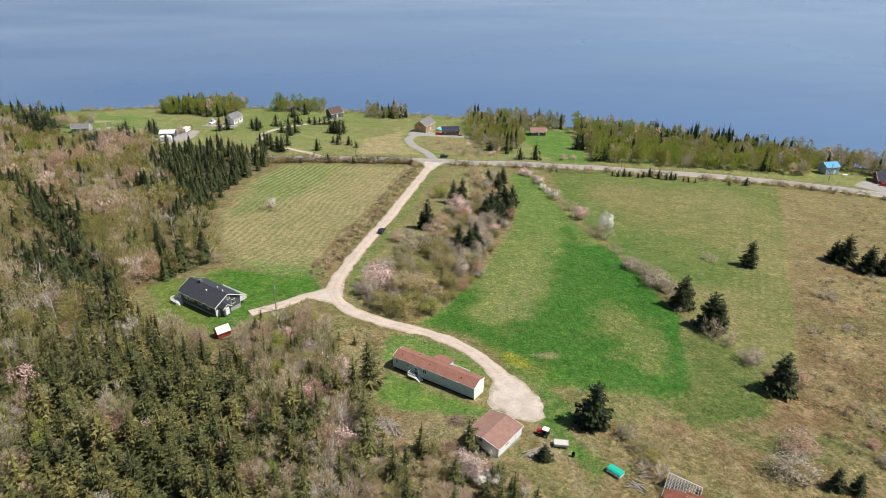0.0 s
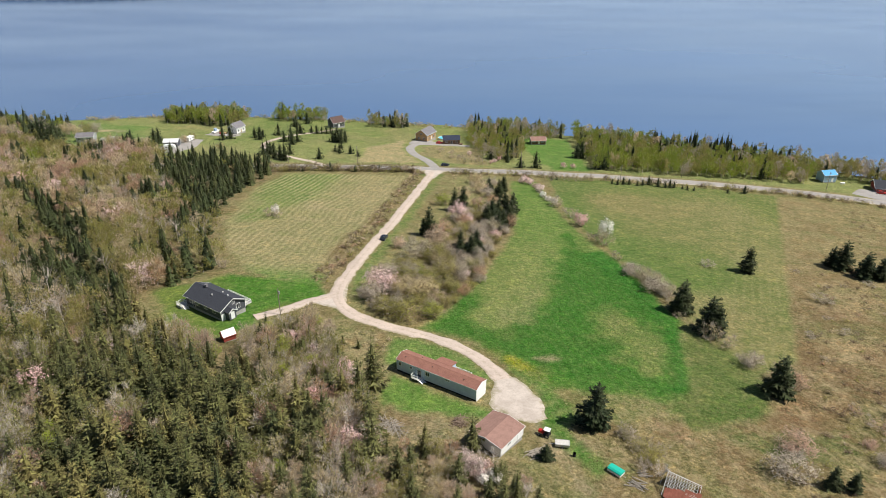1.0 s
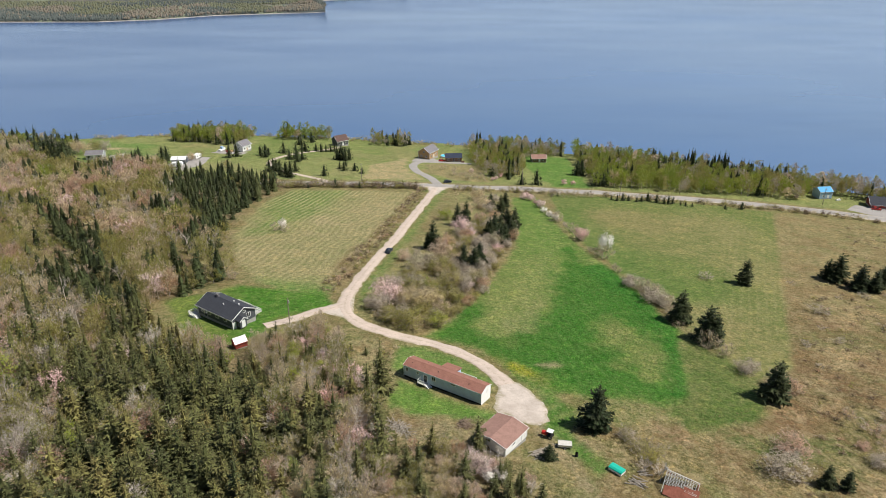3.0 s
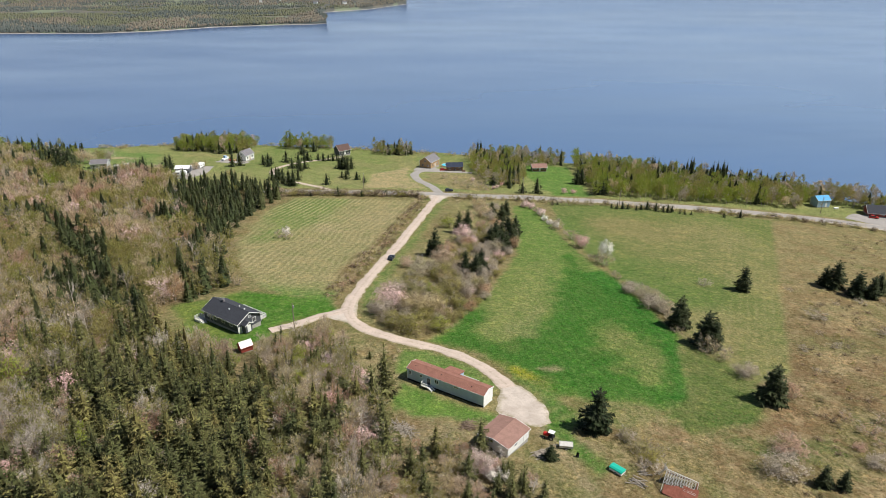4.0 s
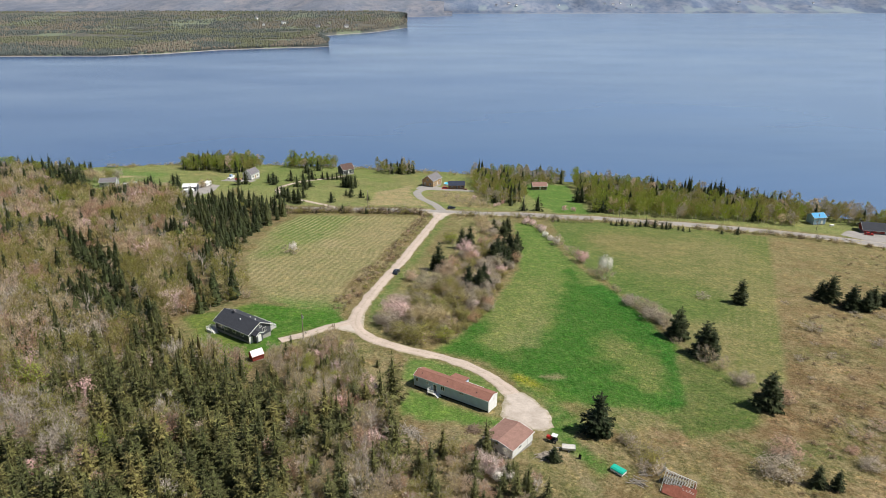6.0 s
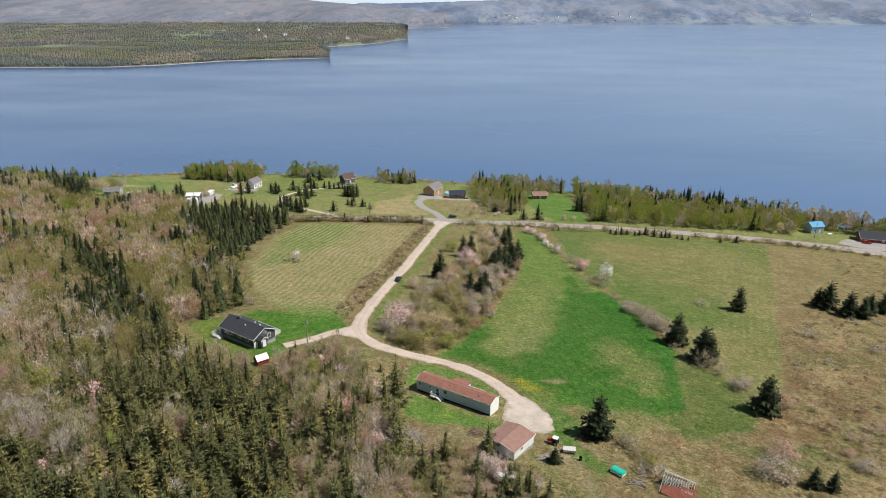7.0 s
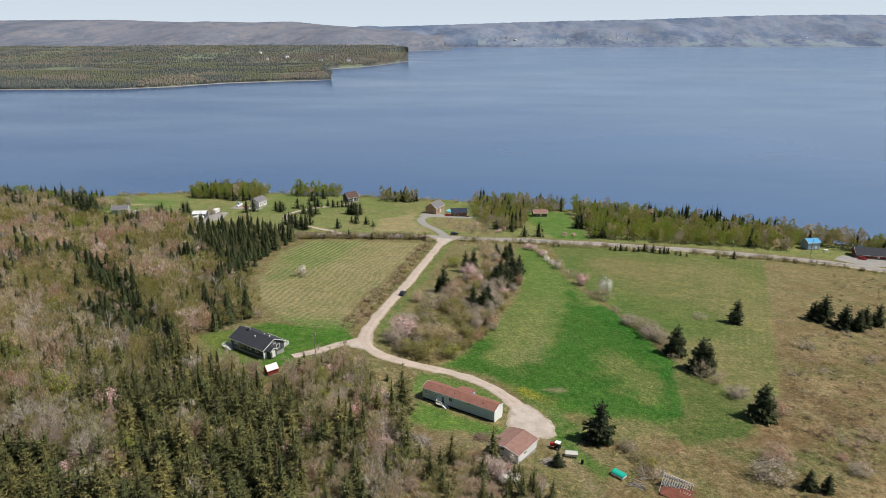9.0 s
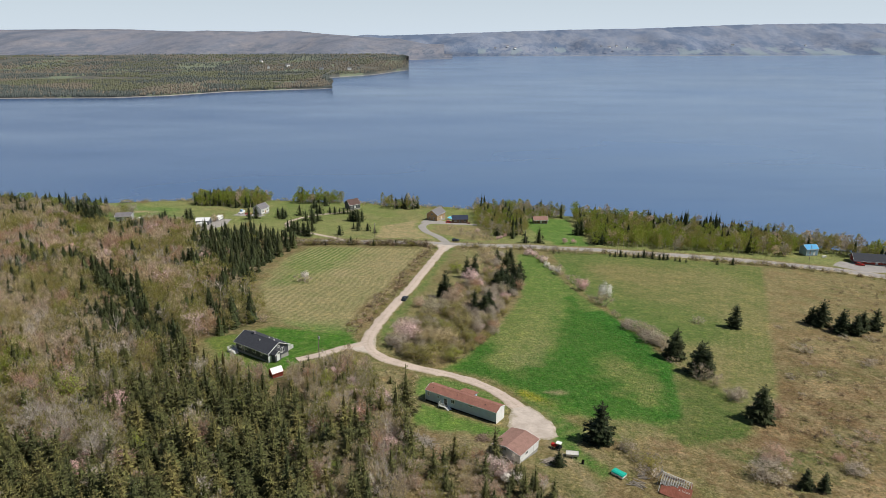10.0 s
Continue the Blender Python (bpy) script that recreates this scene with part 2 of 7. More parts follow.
M_GROUND = ground_material()
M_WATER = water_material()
M_GRAVEL = gravel_material("drive_gravel", (0.58, 0.475, 0.40), (0.50, 0.41, 0.345), 1.0, 0.3)
M_YARD = gravel_material("yard_gravel", (0.57, 0.495, 0.43), (0.45, 0.385, 0.33), 1.0, 0.001)
M_ASPHALT = gravel_material("worn_asphalt", (0.36, 0.335, 0.315), (0.31, 0.29, 0.27))
M_SHOULDER = gravel_material("road_shoulder", (0.44, 0.39, 0.33), (0.36, 0.32, 0.265))
# headland colours are greyed, painting in the haze over the bay
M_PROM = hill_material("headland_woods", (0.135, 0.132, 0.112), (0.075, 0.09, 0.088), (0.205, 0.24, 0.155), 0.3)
# hill colours have blue distance haze mixed in
M_WEST = hill_material("hazy_west_woods", (0.190, 0.202, 0.245), (0.105, 0.132, 0.178), (0.25, 0.27, 0.27), 0.22)
M_HILL = hill_material("hazy_hill_woods", (0.190, 0.228, 0.308), (0.098, 0.142, 0.225), (0.245, 0.300, 0.330), 0.2)
M_BEACH = gravel_material("beach_stone", (0.42, 0.38, 0.34), (0.34, 0.30, 0.26), 0.2)
M_GLASS = glass_material()
# tree colours for the headlands, muted to stand for distance haze
M_HAZY_SPRUCE = leafy("hazy_spruce_needles", [(0.074, 0.090, 0.086), (0.100, 0.114, 0.102)], 0.8, 0.0, 0.0)
M_HAZY_TAN = leafy("hazy_tan_woods", [(0.250, 0.215, 0.168), (0.215, 0.195, 0.150), (0.275, 0.222, 0.172)], 0.8, 0.0, 0.3)
M_HAZY_OLIVE = leafy("hazy_olive_woods", [(0.195, 0.198, 0.120), (0.165, 0.176, 0.116)], 0.8, 0.0, 0.3)
M_BARK = painted("spruce_bark", (0.13, 0.10, 0.075), 0.95, 0.4, 6)
M_GREYBARK = leafy("grey_bark", [(0.42, 0.36, 0.30), (0.55, 0.49, 0.43), (0.38, 0.31, 0.25)], 0.9, 0.25, 0.0)
M_TWIG = leafy("shrub_twigs", [(0.33, 0.275, 0.22), (0.40, 0.345, 0.285), (0.28, 0.225, 0.175)], 0.9, 0.25, 0.0)
M_SPRUCE = leafy("spruce_needles", [(0.066, 0.074, 0.029), (0.132, 0.128, 0.045), (0.088, 0.093, 0.034), (0.195, 0.168, 0.060)], 0.7, 0.6, 0.1)
M_FARSPRUCE = leafy("stand_spruce_needles", [(0.036, 0.047, 0.019), (0.062, 0.072, 0.026), (0.044, 0.054, 0.021), (0.090, 0.095, 0.034)], 0.7, 0.55, 0.1)
M_DARKSPRUCE = leafy("dark_spruce_needles", [(0.032, 0.044, 0.018), (0.058, 0.068, 0.027)], 0.7, 0.5, 0.12)
M_BUD = {
    "tan": leafy("tan_buds", [(0.66, 0.52, 0.35), (0.61, 0.50, 0.29), (0.66, 0.505, 0.385), (0.57, 0.49, 0.24)], 0.85, 0.25, 0.55),
    "grey": leafy("grey_twigs", [(0.44, 0.375, 0.30), (0.48, 0.41, 0.335), (0.42, 0.37, 0.26)], 0.85, 0.25, 0.4),
    "brown": leafy("heath_twigs", [(0.125, 0.086, 0.058), (0.18, 0.125, 0.080), (0.115, 0.100, 0.045)], 0.85, 0.2, 0.3),
    "red": leafy("red_buds", [(0.52, 0.32, 0.22), (0.54, 0.37, 0.28), (0.50, 0.32, 0.19)], 0.85, 0.08, 0.48),
    "lime": leafy("young_green_leaves", [(0.30, 0.345, 0.05), (0.24, 0.30, 0.055), (0.36, 0.37, 0.08)], 0.8, 0.2, 0.48),
    "olive": leafy("olive_young_leaves", [(0.36, 0.315, 0.10), (0.28, 0.275, 0.075), (0.40, 0.33, 0.14)], 0.8, 0.18, 0.48),
    "pink": leafy("pink_blossom", [(0.70, 0.43, 0.41), (0.76, 0.60, 0.56)], 0.8, 0.2, 0.15),
    "white": leafy("white_blossom", [(0.86, 0.83, 0.76), (0.84, 0.76, 0.70)], 0.8, 0.1, 0.15),
}
M_WHITE = painted("white_paint", (0.84, 0.84, 0.82), 0.55, 0.08)
M_OLDWHITE = painted("weathered_white_boards", (0.62, 0.60, 0.56), 0.8, 0.3, 3)
M_SIDING_BLUE = painted("pale_grey_blue_siding", (0.49, 0.585, 0.70), 0.6, 0.14, 0.8, 0, 0.2)
M_SIDING_DARK = painted("charcoal_siding", (0.085, 0.09, 0.105), 0.6, 0.15, 0.8, 0, 0.16)
M_SIDING_WHITE = painted("white_siding", (0.83, 0.83, 0.81), 0.6, 0.12, 0.8, 0, 0.2)
M_SIDING_GREY = painted("grey_siding", (0.42, 0.43, 0.44), 0.6, 0.15, 0.8, 0, 0.2)
M_SIDING_WOOD = painted("warm_wood_siding", (0.46, 0.29, 0.14), 0.7, 0.25, 0.8, 0, 0.2)
M_SIDING_BROWN = painted("brown_wood_siding", (0.20, 0.115, 0.07), 0.8, 0.3, 0.8, 0, 0.2)
M_SIDING_RED = painted("red_board_siding", (0.33, 0.07, 0.05), 0.8, 0.3, 0.8, 0, 0.2, "X")
M_SIDING_SKY = painted("light_blue_siding", (0.36, 0.50, 0.66), 0.7, 0.2, 0.8, 0, 0.2)
M_ROOF_CHAR = shingles("charcoal_shingles", (0.050, 0.054, 0.066), 0.1)
M_ROOF_BROWN = shingles("reddish_brown_shingles", (0.29, 0.135, 0.10))
M_ROOF_PINK = shingles("faded_brown_shingles", (0.31, 0.18, 0.145))
M_ROOF_DARKBROWN = shingles("dark_brown_shingles", (0.12, 0.075, 0.065))
M_ROOF_GREY = shingles("grey_shingles", (0.20, 0.19, 0.20))
M_ROOF_NAVY = shingles("dark_navy_shingles", (0.035, 0.045, 0.075))
M_ROOF_WHITE = painted("white_metal_roof", (0.80, 0.80, 0.80), 0.4, 0.08, 0.8, 0.0, 0.3, "X")
M_ROOF_BLUE = painted("bright_blue_metal_roof", (0.05, 0.33, 0.62), 0.4, 0.12, 0.8, 0.0, 0.3, "X")
M_RUST = painted("rusty_red_sheet_metal", (0.30, 0.105, 0.07), 0.75, 0.45, 1.2, 0.0, 0.4, "X")
M_WOOD = painted("weathered_grey_wood", (0.36, 0.32, 0.27), 0.9, 0.35, 4)
M_POLE = painted("pole_wood", (0.30, 0.26, 0.21), 0.9, 0.3, 4)
M_CONCRETE = painted("grey_concrete", (0.40, 0.39, 0.37), 0.9, 0.25, 2)
M_BLACK = painted("black_rubber", (0.02, 0.02, 0.022), 0.8, 0.2, 3)
M_METAL = painted("galvanised_metal", (0.55, 0.56, 0.57), 0.45, 0.2, 3, 0.6)
M_TEAL = painted("teal_tarpaulin", (0.02, 0.46, 0.34), 0.45, 0.12, 1.5)
M_RED = painted("red_paint", (0.50, 0.03, 0.025), 0.35, 0.15)
M_DARKCAR = painted("dark_blue_car_paint", (0.025, 0.032, 0.05), 0.25, 0.1)
M_POOL = painted("turquoise_pool_liner", (0.10, 0.55, 0.75), 0.3, 0.1)
M_STUMP = painted("cut_wood_bark", (0.27, 0.20, 0.15), 0.9, 0.4, 3)


# ---- building helpers ----
def mesh_object(name, V, F, mats, slot=None, vary=None, parent=None, smooth=False):
    """One mesh object from arrays of corners and triangles (or quads)."""
    V, F = np.asarray(V, np.float32), np.asarray(F, np.int32)
    me = bpy.data.meshes.new(name)
    k = F.shape[1]
    me.vertices.add(len(V))
    me.vertices.foreach_set("co", V.ravel())
    me.loops.add(F.size)
    me.loops.foreach_set("vertex_index", F.ravel())
    me.polygons.add(len(F))
    me.polygons.foreach_set("loop_start", np.arange(0, F.size, k, dtype=np.int32))
    if slot is not None:
        me.polygons.foreach_set("material_index", np.asarray(slot, np.int32))
    if smooth:
        me.polygons.foreach_set("use_smooth", np.ones(len(F), bool))
    if vary is not None:
        me.attributes.new("vary", "FLOAT", "POINT").data.foreach_set("value", np.asarray(vary, np.float32))
    for m in mats:
        me.materials.append(m)
    me.update(calc_edges=True)
    ob = new(name, me)
    ob.parent = parent
    return ob


def part(name, bm, material, parent, label=""):
    """Links a bmesh as one mesh object under a thing or part."""
    me = bpy.data.meshes.new(name)
    bmesh.ops.recalc_face_normals(bm, faces=bm.faces)
    bm.to_mesh(me)
    bm.free()
    me.materials.append(material)
    ob = new(name, me)
    ob.parent = parent
    return tagged(ob, label)


def thing(name, label, category, group="", m=None, kind=""):
    ob = new(name)
    ob.empty_display_size = 0.3
    if m is not None:
        ob.matrix_basis = m
    return tagged(ob, label, category, group, kind)


def box(bm, x0, y0, z0, x1, y1, z1, m=None, bevel=0.0):
    r = bmesh.ops.create_cube(bm, size=1.0)
    mm = Matrix.Translation(((x0 + x1) / 2, (y0 + y1) / 2, (z0 + z1) / 2)) @ Matrix.Diagonal((abs(x1 - x0), abs(y1 - y0), abs(z1 - z0), 1))
    bmesh.ops.transform(bm, matrix=(m @ mm) if m is not None else mm, verts=r["verts"])
    if bevel:
        edges = {e for v in r["verts"] for e in v.link_edges}
        bmesh.ops.bevel(bm, geom=list(edges), offset=bevel, segments=2, affect="EDGES")
    return bm


def prism(bm, outline, y0, y1, m=None):
    """An outline in x and z, drawn out from y0 to y1."""
    a = [bm.verts.new((x, y0, z)) for x, z in outline]
    b = [bm.verts.new((x, y1, z)) for x, z in outline]
    bm.faces.new(a)
    bm.faces.new(b[::-1])
    for i in range(len(a)):
        j = (i + 1) % len(a)
        bm.faces.new((a[i], b[i], b[j], a[j]))
    if m is not None:
        bmesh.ops.transform(bm, matrix=m, verts=a + b)
    return bm


def rod(bm, a, b, r0, r1=None, sides=6):
    a, b = Vector(a), Vector(b)
    d = b - a
    r = bmesh.ops.create_cone(bm, cap_ends=True, segments=sides, radius1=r0, radius2=r1 if r1 is not None else r0, depth=d.length)
    bmesh.ops.transform(bm, matrix=Matrix.Translation((a + b) / 2) @ d.to_track_quat("Z", "Y").to_matrix().to_4x4(), verts=r["verts"])
    return bm


def B():
    return bmesh.new()


# ---- the lie of the land ----
SEA = -41.0
SHORE_X = [-2500, -700, -300, -180, -100, 0, 50, 88, 130, 190, 243, 300, 420, 900, 2500]
SHORE_Y = [250, 330, 418, 474, 478, 466, 462, 444, 426, 398, 362, 322, 240, -120, -900]


def lattice(x, y, size, seed):
    """Smooth value noise, 0 to 1."""
    table = np.random.default_rng(seed).random((64, 64))
    u, v = np.asarray(x, float) / size, np.asarray(y, float) / size
    i, j = np.floor(u).astype(int), np.floor(v).astype(int)
    a, b = u - i, v - j
    a, b = a * a * (3 - 2 * a), b * b * (3 - 2 * b)
    t = lambda p, q: table[p % 64, q % 64]
    return (t(i, j) * (1 - a) + t(i + 1, j) * a) * (1 - b) + (t(i, j + 1) * (1 - a) + t(i + 1, j + 1) * a) * b


def step(a, b, v):
    s = np.clip((v - a) / (b - a), 0, 1)
    return s * s * (3 - 2 * s)


def height(x, y):
    """The hillside, which falls towards the sea and to the east, and the bank at the shore."""
    x, y = np.asarray(x, float), np.asarray(y, float)
    p = 12.5 - 0.053 * x - 0.1055 * y - 0.00005 * np.clip(x, -400, 400) ** 2
    z = -36 + 3 * np.log1p(np.exp(np.clip((p + 36) / 3, -30, 30)))
    z = np.where((p + 36) / 3 > 30, p, z)
    z = np.minimum(z, 20 + (z - 20) * 0.35 * (z > 20) + (z - 20) * (z <= 20))
    z = z + (lattice(x, y, 21, 3) - 0.5) * 0.5 + (lattice(x, y, 7, 4) - 0.5) * 0.16
    edge = np.interp(x, SHORE_X, SHORE_Y) + (lattice(x, y, 30, 5) - 0.5) * 10
    return SEA - 4 + (z - SEA + 4) * step(-2, 7, edge - y)


def gz(x, y):
    return float(height(x, y))


def inside(poly, x, y):
    """Signed distance to a polygon, positive within."""
    P = np.array(poly, float)
    Q = np.roll(P, -1, 0)
    best = np.full(np.shape(x), 1e9)
    odd = np.zeros(np.shape(x), bool)
    for (ax, ay), (bx, by) in zip(P, Q):
        dx, dy = bx - ax, by - ay
        s = np.clip(((x - ax) * dx + (y - ay) * dy) / (dx * dx + dy * dy), 0, 1)
        best = np.minimum(best, np.hypot(x - ax - s * dx, y - ay - s * dy))
        odd ^= ((ay > y) != (by > y)) & (x < (bx - ax) * (y - ay) / (by - ay + 1e-12) + ax)
    return np.where(odd, best, -best)


def near_line(line, x, y):
    best = np.full(np.shape(x), 1e9)
    for (ax, ay), (bx, by) in zip(line[:-1], line[1:]):
        dx, dy = bx - ax, by - ay
        s = np.clip(((x - ax) * dx + (y - ay) * dy) / (dx * dx + dy * dy), 0, 1)
        best = np.minimum(best, np.hypot(x - ax - s * dx, y - ay - s * dy))
    return best


# ---- plan ----
DRIVE = [(-6.3, 322), (-7.2, 313), (-11.5, 287.7), (-16.2, 259.1), (-20.3, 233), (-24.0, 213.4), (-27.2, 197), (-29.8, 181.8), (-31.1, 169.7), (-30.8, 161.3), (-28.3, 154.8),
         (-23.9, 149.5), (-17.5, 145.3), (-10, 142.1), (-3.4, 139.4), (2.9, 135.2), (8.2, 129.2), (11.5, 123.6), (13.2, 120.0)]
BRANCH = [(-31.2, 164), (-33.5, 160.6), (-37.5, 158.1), (-41.9, 153.5), (-45.7, 150), (-50.5, 146.6)]
YARD = [(11.2, 121.8), (10.6, 115), (9.0, 109.8), (11.6, 106.8), (14, 104.6), (17.8, 103.4), (21.2, 105.2), (21.2, 109.8), (19.0, 115.7), (16.2, 121.2)]
ROAD = [(-420, 270), (-250, 293), (-150, 309), (-95, 318), (-58.7, 323), (-21, 327.4), (14.6, 330.2), (48, 332.2), (80, 332.4), (112, 331), (145, 328.6), (175, 323.8), (205, 315), (232, 303.5), (270, 283), (400, 190)]
FAR_DRIVE = [(-62, 325), (-70, 333), (-81.2, 340.7), (-95, 351.9), (-103, 363), (-105.9, 376), (-103.5, 391), (-96, 406), (-84, 419), (-72, 432)]
HOUSE_DRIVE = [(-4.4, 331), (-7.5, 343), (-11.5, 353), (-17.2, 364.5), (-20.3, 379.4), (-17.5, 392), (-9.5, 398.5), (0, 396.6), (16, 395)]
LEFT_FIELD = [(-77.4, 305), (-14.0, 312), (-19.5, 276.8), (-31.5, 210.9), (-35.6, 176.8), (-39, 168), (-61.2, 178.2), (-73, 196.8), (-79.1, 213.5), (-83.2, 233.1), (-85, 275.1)]
HOUSE_LAWN = [(-82.4, 159.3), (-66.2, 175), (-37, 170), (-35, 162), (-40, 156), (-50.9, 149.6), (-49, 143), (-55.8, 135), (-68.7, 139.9)]
CENTRE_FIELD = [(33.7, 312), (46, 312), (49.7, 250), (59.9, 203.5), (65.7, 158), (57, 122), (50, 113), (39.8, 115), (22.2, 118.2), (15.2, 125.5), (7.9, 136.9), (-6.4, 144.5), (2.6, 160.3), (13.8, 187.1), (27, 228.2)]
LUSH_LOW = [(-3.9, 144.4), (2.4, 166.1), (9.8, 168.1), (7.4, 149.5), (13.2, 143.7), (31.6, 176.4), (43.8, 216.4), (47.5, 238), (53.0, 204.7), (61.2, 180.3), (64.9, 152.9), (58.6, 130.1), (51.5, 114.8),
            (38, 115.2), (24.2, 116.3), (15.9, 123.9), (7.9, 136.2), (1.7, 138.9)]
PALE_STRIP = [(41.2, 229.5), (40.6, 196.6), (15.4, 145.6), (5.4, 148.4), (12.8, 168.4), (27.0, 208.1)]
PALE_OVAL = [(47.7, 167.9), (55.9, 155.2), (57.2, 139.2), (52.1, 126.5), (44.8, 131.6), (41.5, 147.5)]
UPPER_GREEN = [(34.5, 313), (45, 312), (49.8, 250), (48.8, 237), (42.7, 214), (33, 222), (28, 250)]
BROWN_HEATH = [(84, 128), (92, 133), (124, 143), (116, 118), (99, 102), (82, 92), (74, 101)]
RIGHT_FIELD = [(54.3, 324), (135, 319), (169, 311), (119, 200), (89, 134), (76, 127.4), (70.7, 157), (62.5, 203.8), (51.7, 254.4)]
LOW_MEADOW = [(66, 157), (75, 137), (76, 124), (72, 111), (64, 106.5), (52, 103), (45, 106), (50, 114), (57, 122)]
SUNK_GREEN = [(58, 105), (64, 106), (80, 104), (84, 99), (72, 92), (56, 95)]
HOME_LAWN = [(-14.4, 113.5), (-11.5, 119), (-2, 113), (9.2, 106.5), (8, 103), (3.5, 101.2), (-3.5, 103.4), (-12, 106)]
HOME_BACK = [(-14, 126), (8, 115), (10.5, 122), (5, 130), (-4, 136), (-14, 139)]
COPSE = [(1.7, 312.1), (30.5, 318.2), (28.6, 242.9), (16, 202.6), (9, 172.9), (-1, 150.5), (-13.9, 148), (-25, 158), (-28, 172.9), (-22.5, 187.2), (-8.5, 236.7), (-0.5, 279.8)]
COPSE_MASS = [(-22, 160), (-20, 171), (-13.5, 182), (-9.5, 199), (-4, 214), (2, 232), (11, 254), (22, 270), (29, 268), (27.5, 236), (18, 208), (14, 183), (8, 168), (2, 153), (-7, 148.5), (-17, 151)]
FAR_CLEARING = [(-224, 352), (-214, 384), (-206, 398), (-178, 392), (-178, 352), (-190, 330), (-206, 334)]
FOREST = [(-700, 330), (-300, 405), (-262, 392), (-203, 362), (-169, 342), (-143, 327), (-90, 325), (-84, 307), (-87, 284), (-89, 248), (-82, 213), (-76, 191), (-69.5, 181), (-79, 164), (-86, 161),
          (-83, 148), (-69, 134.5), (-56, 128.5), (-50, 139), (-41, 141), (-33, 142.5), (-26, 131), (-23, 119), (-18, 110), (-14.5, 101), (-12.6, 88), (-14, 40), (-300, -100), (-700, -100)]
THICKET = [(-13, 93), (-6, 95.5), (2, 96), (6.5, 91.5), (12, 89), (15, 86), (22, 70), (20, 40), (-14, 40)]
TAN_FAR = [(-46, 336), (-47, 373), (-38, 387), (-24, 408), (-25, 378), (-20.4, 360), (-11.5, 342)]
HEDGE = [(40.8, 320), (45.8, 294), (50.2, 271), (54.9, 243.6), (58.5, 223.8), (62, 204), (66.8, 187), (68.8, 168), (74.2, 141), (77, 130), (79, 118)]
EAST_ROUGH = [(119, 200), (169, 311), (195, 308), (240, 290), (420, 150), (420, -100), (30, -100), (22, 70), (28, 84), (24, 104), (40, 104), (48, 110), (60, 112.5), (70, 115), (76, 124), (78, 129), (89, 134)]
WORN_TRACK = [(16.1, 107.1), (18.0, 100.5), (20.8, 97.4), (23.5, 92.8), (26.2, 87.2), (27.3, 81.0), (23.2, 80.5), (21.8, 88.5), (19.6, 93.3)]
GREEN_STRIP = [(21.0, 107.4), (23.2, 103.5), (25.4, 97.7), (28.2, 94.1), (29.4, 89.7), (27.7, 88.0), (25.6, 92.2), (23.2, 96.0), (20.6, 102.3)]
REEDS = [(42.7, 109.6), (46.5, 110.7), (50.6, 105.3), (49.0, 98.3), (44.8, 99.7), (42.1, 104.4)]


def mask(poly, x, y, soft=1.5, ragged=2.0, seed=11):
    return step(-soft, soft, inside(poly, x, y) + (lattice(x, y, 6, seed) - 0.5) * ragged * 2 + (lattice(x, y, 2.3, seed + 1) - 0.5) * ragged)


def spread(lo, hi, fine_lo, fine_hi, fine, grow=1.14):
    """Coordinates that are close together between fine_lo and fine_hi and ever wider outside."""
    mid = list(np.arange(fine_lo, fine_hi + fine / 2, fine))
    up, s = [mid[-1]], fine
    while up[-1] < hi:
        s *= grow
        up.append(up[-1] + s)
    down, s = [mid[0]], fine
    while down[-1] > lo:
        s *= grow
        down.append(down[-1] - s)
    return np.array(down[:0:-1] + mid + up[1:])


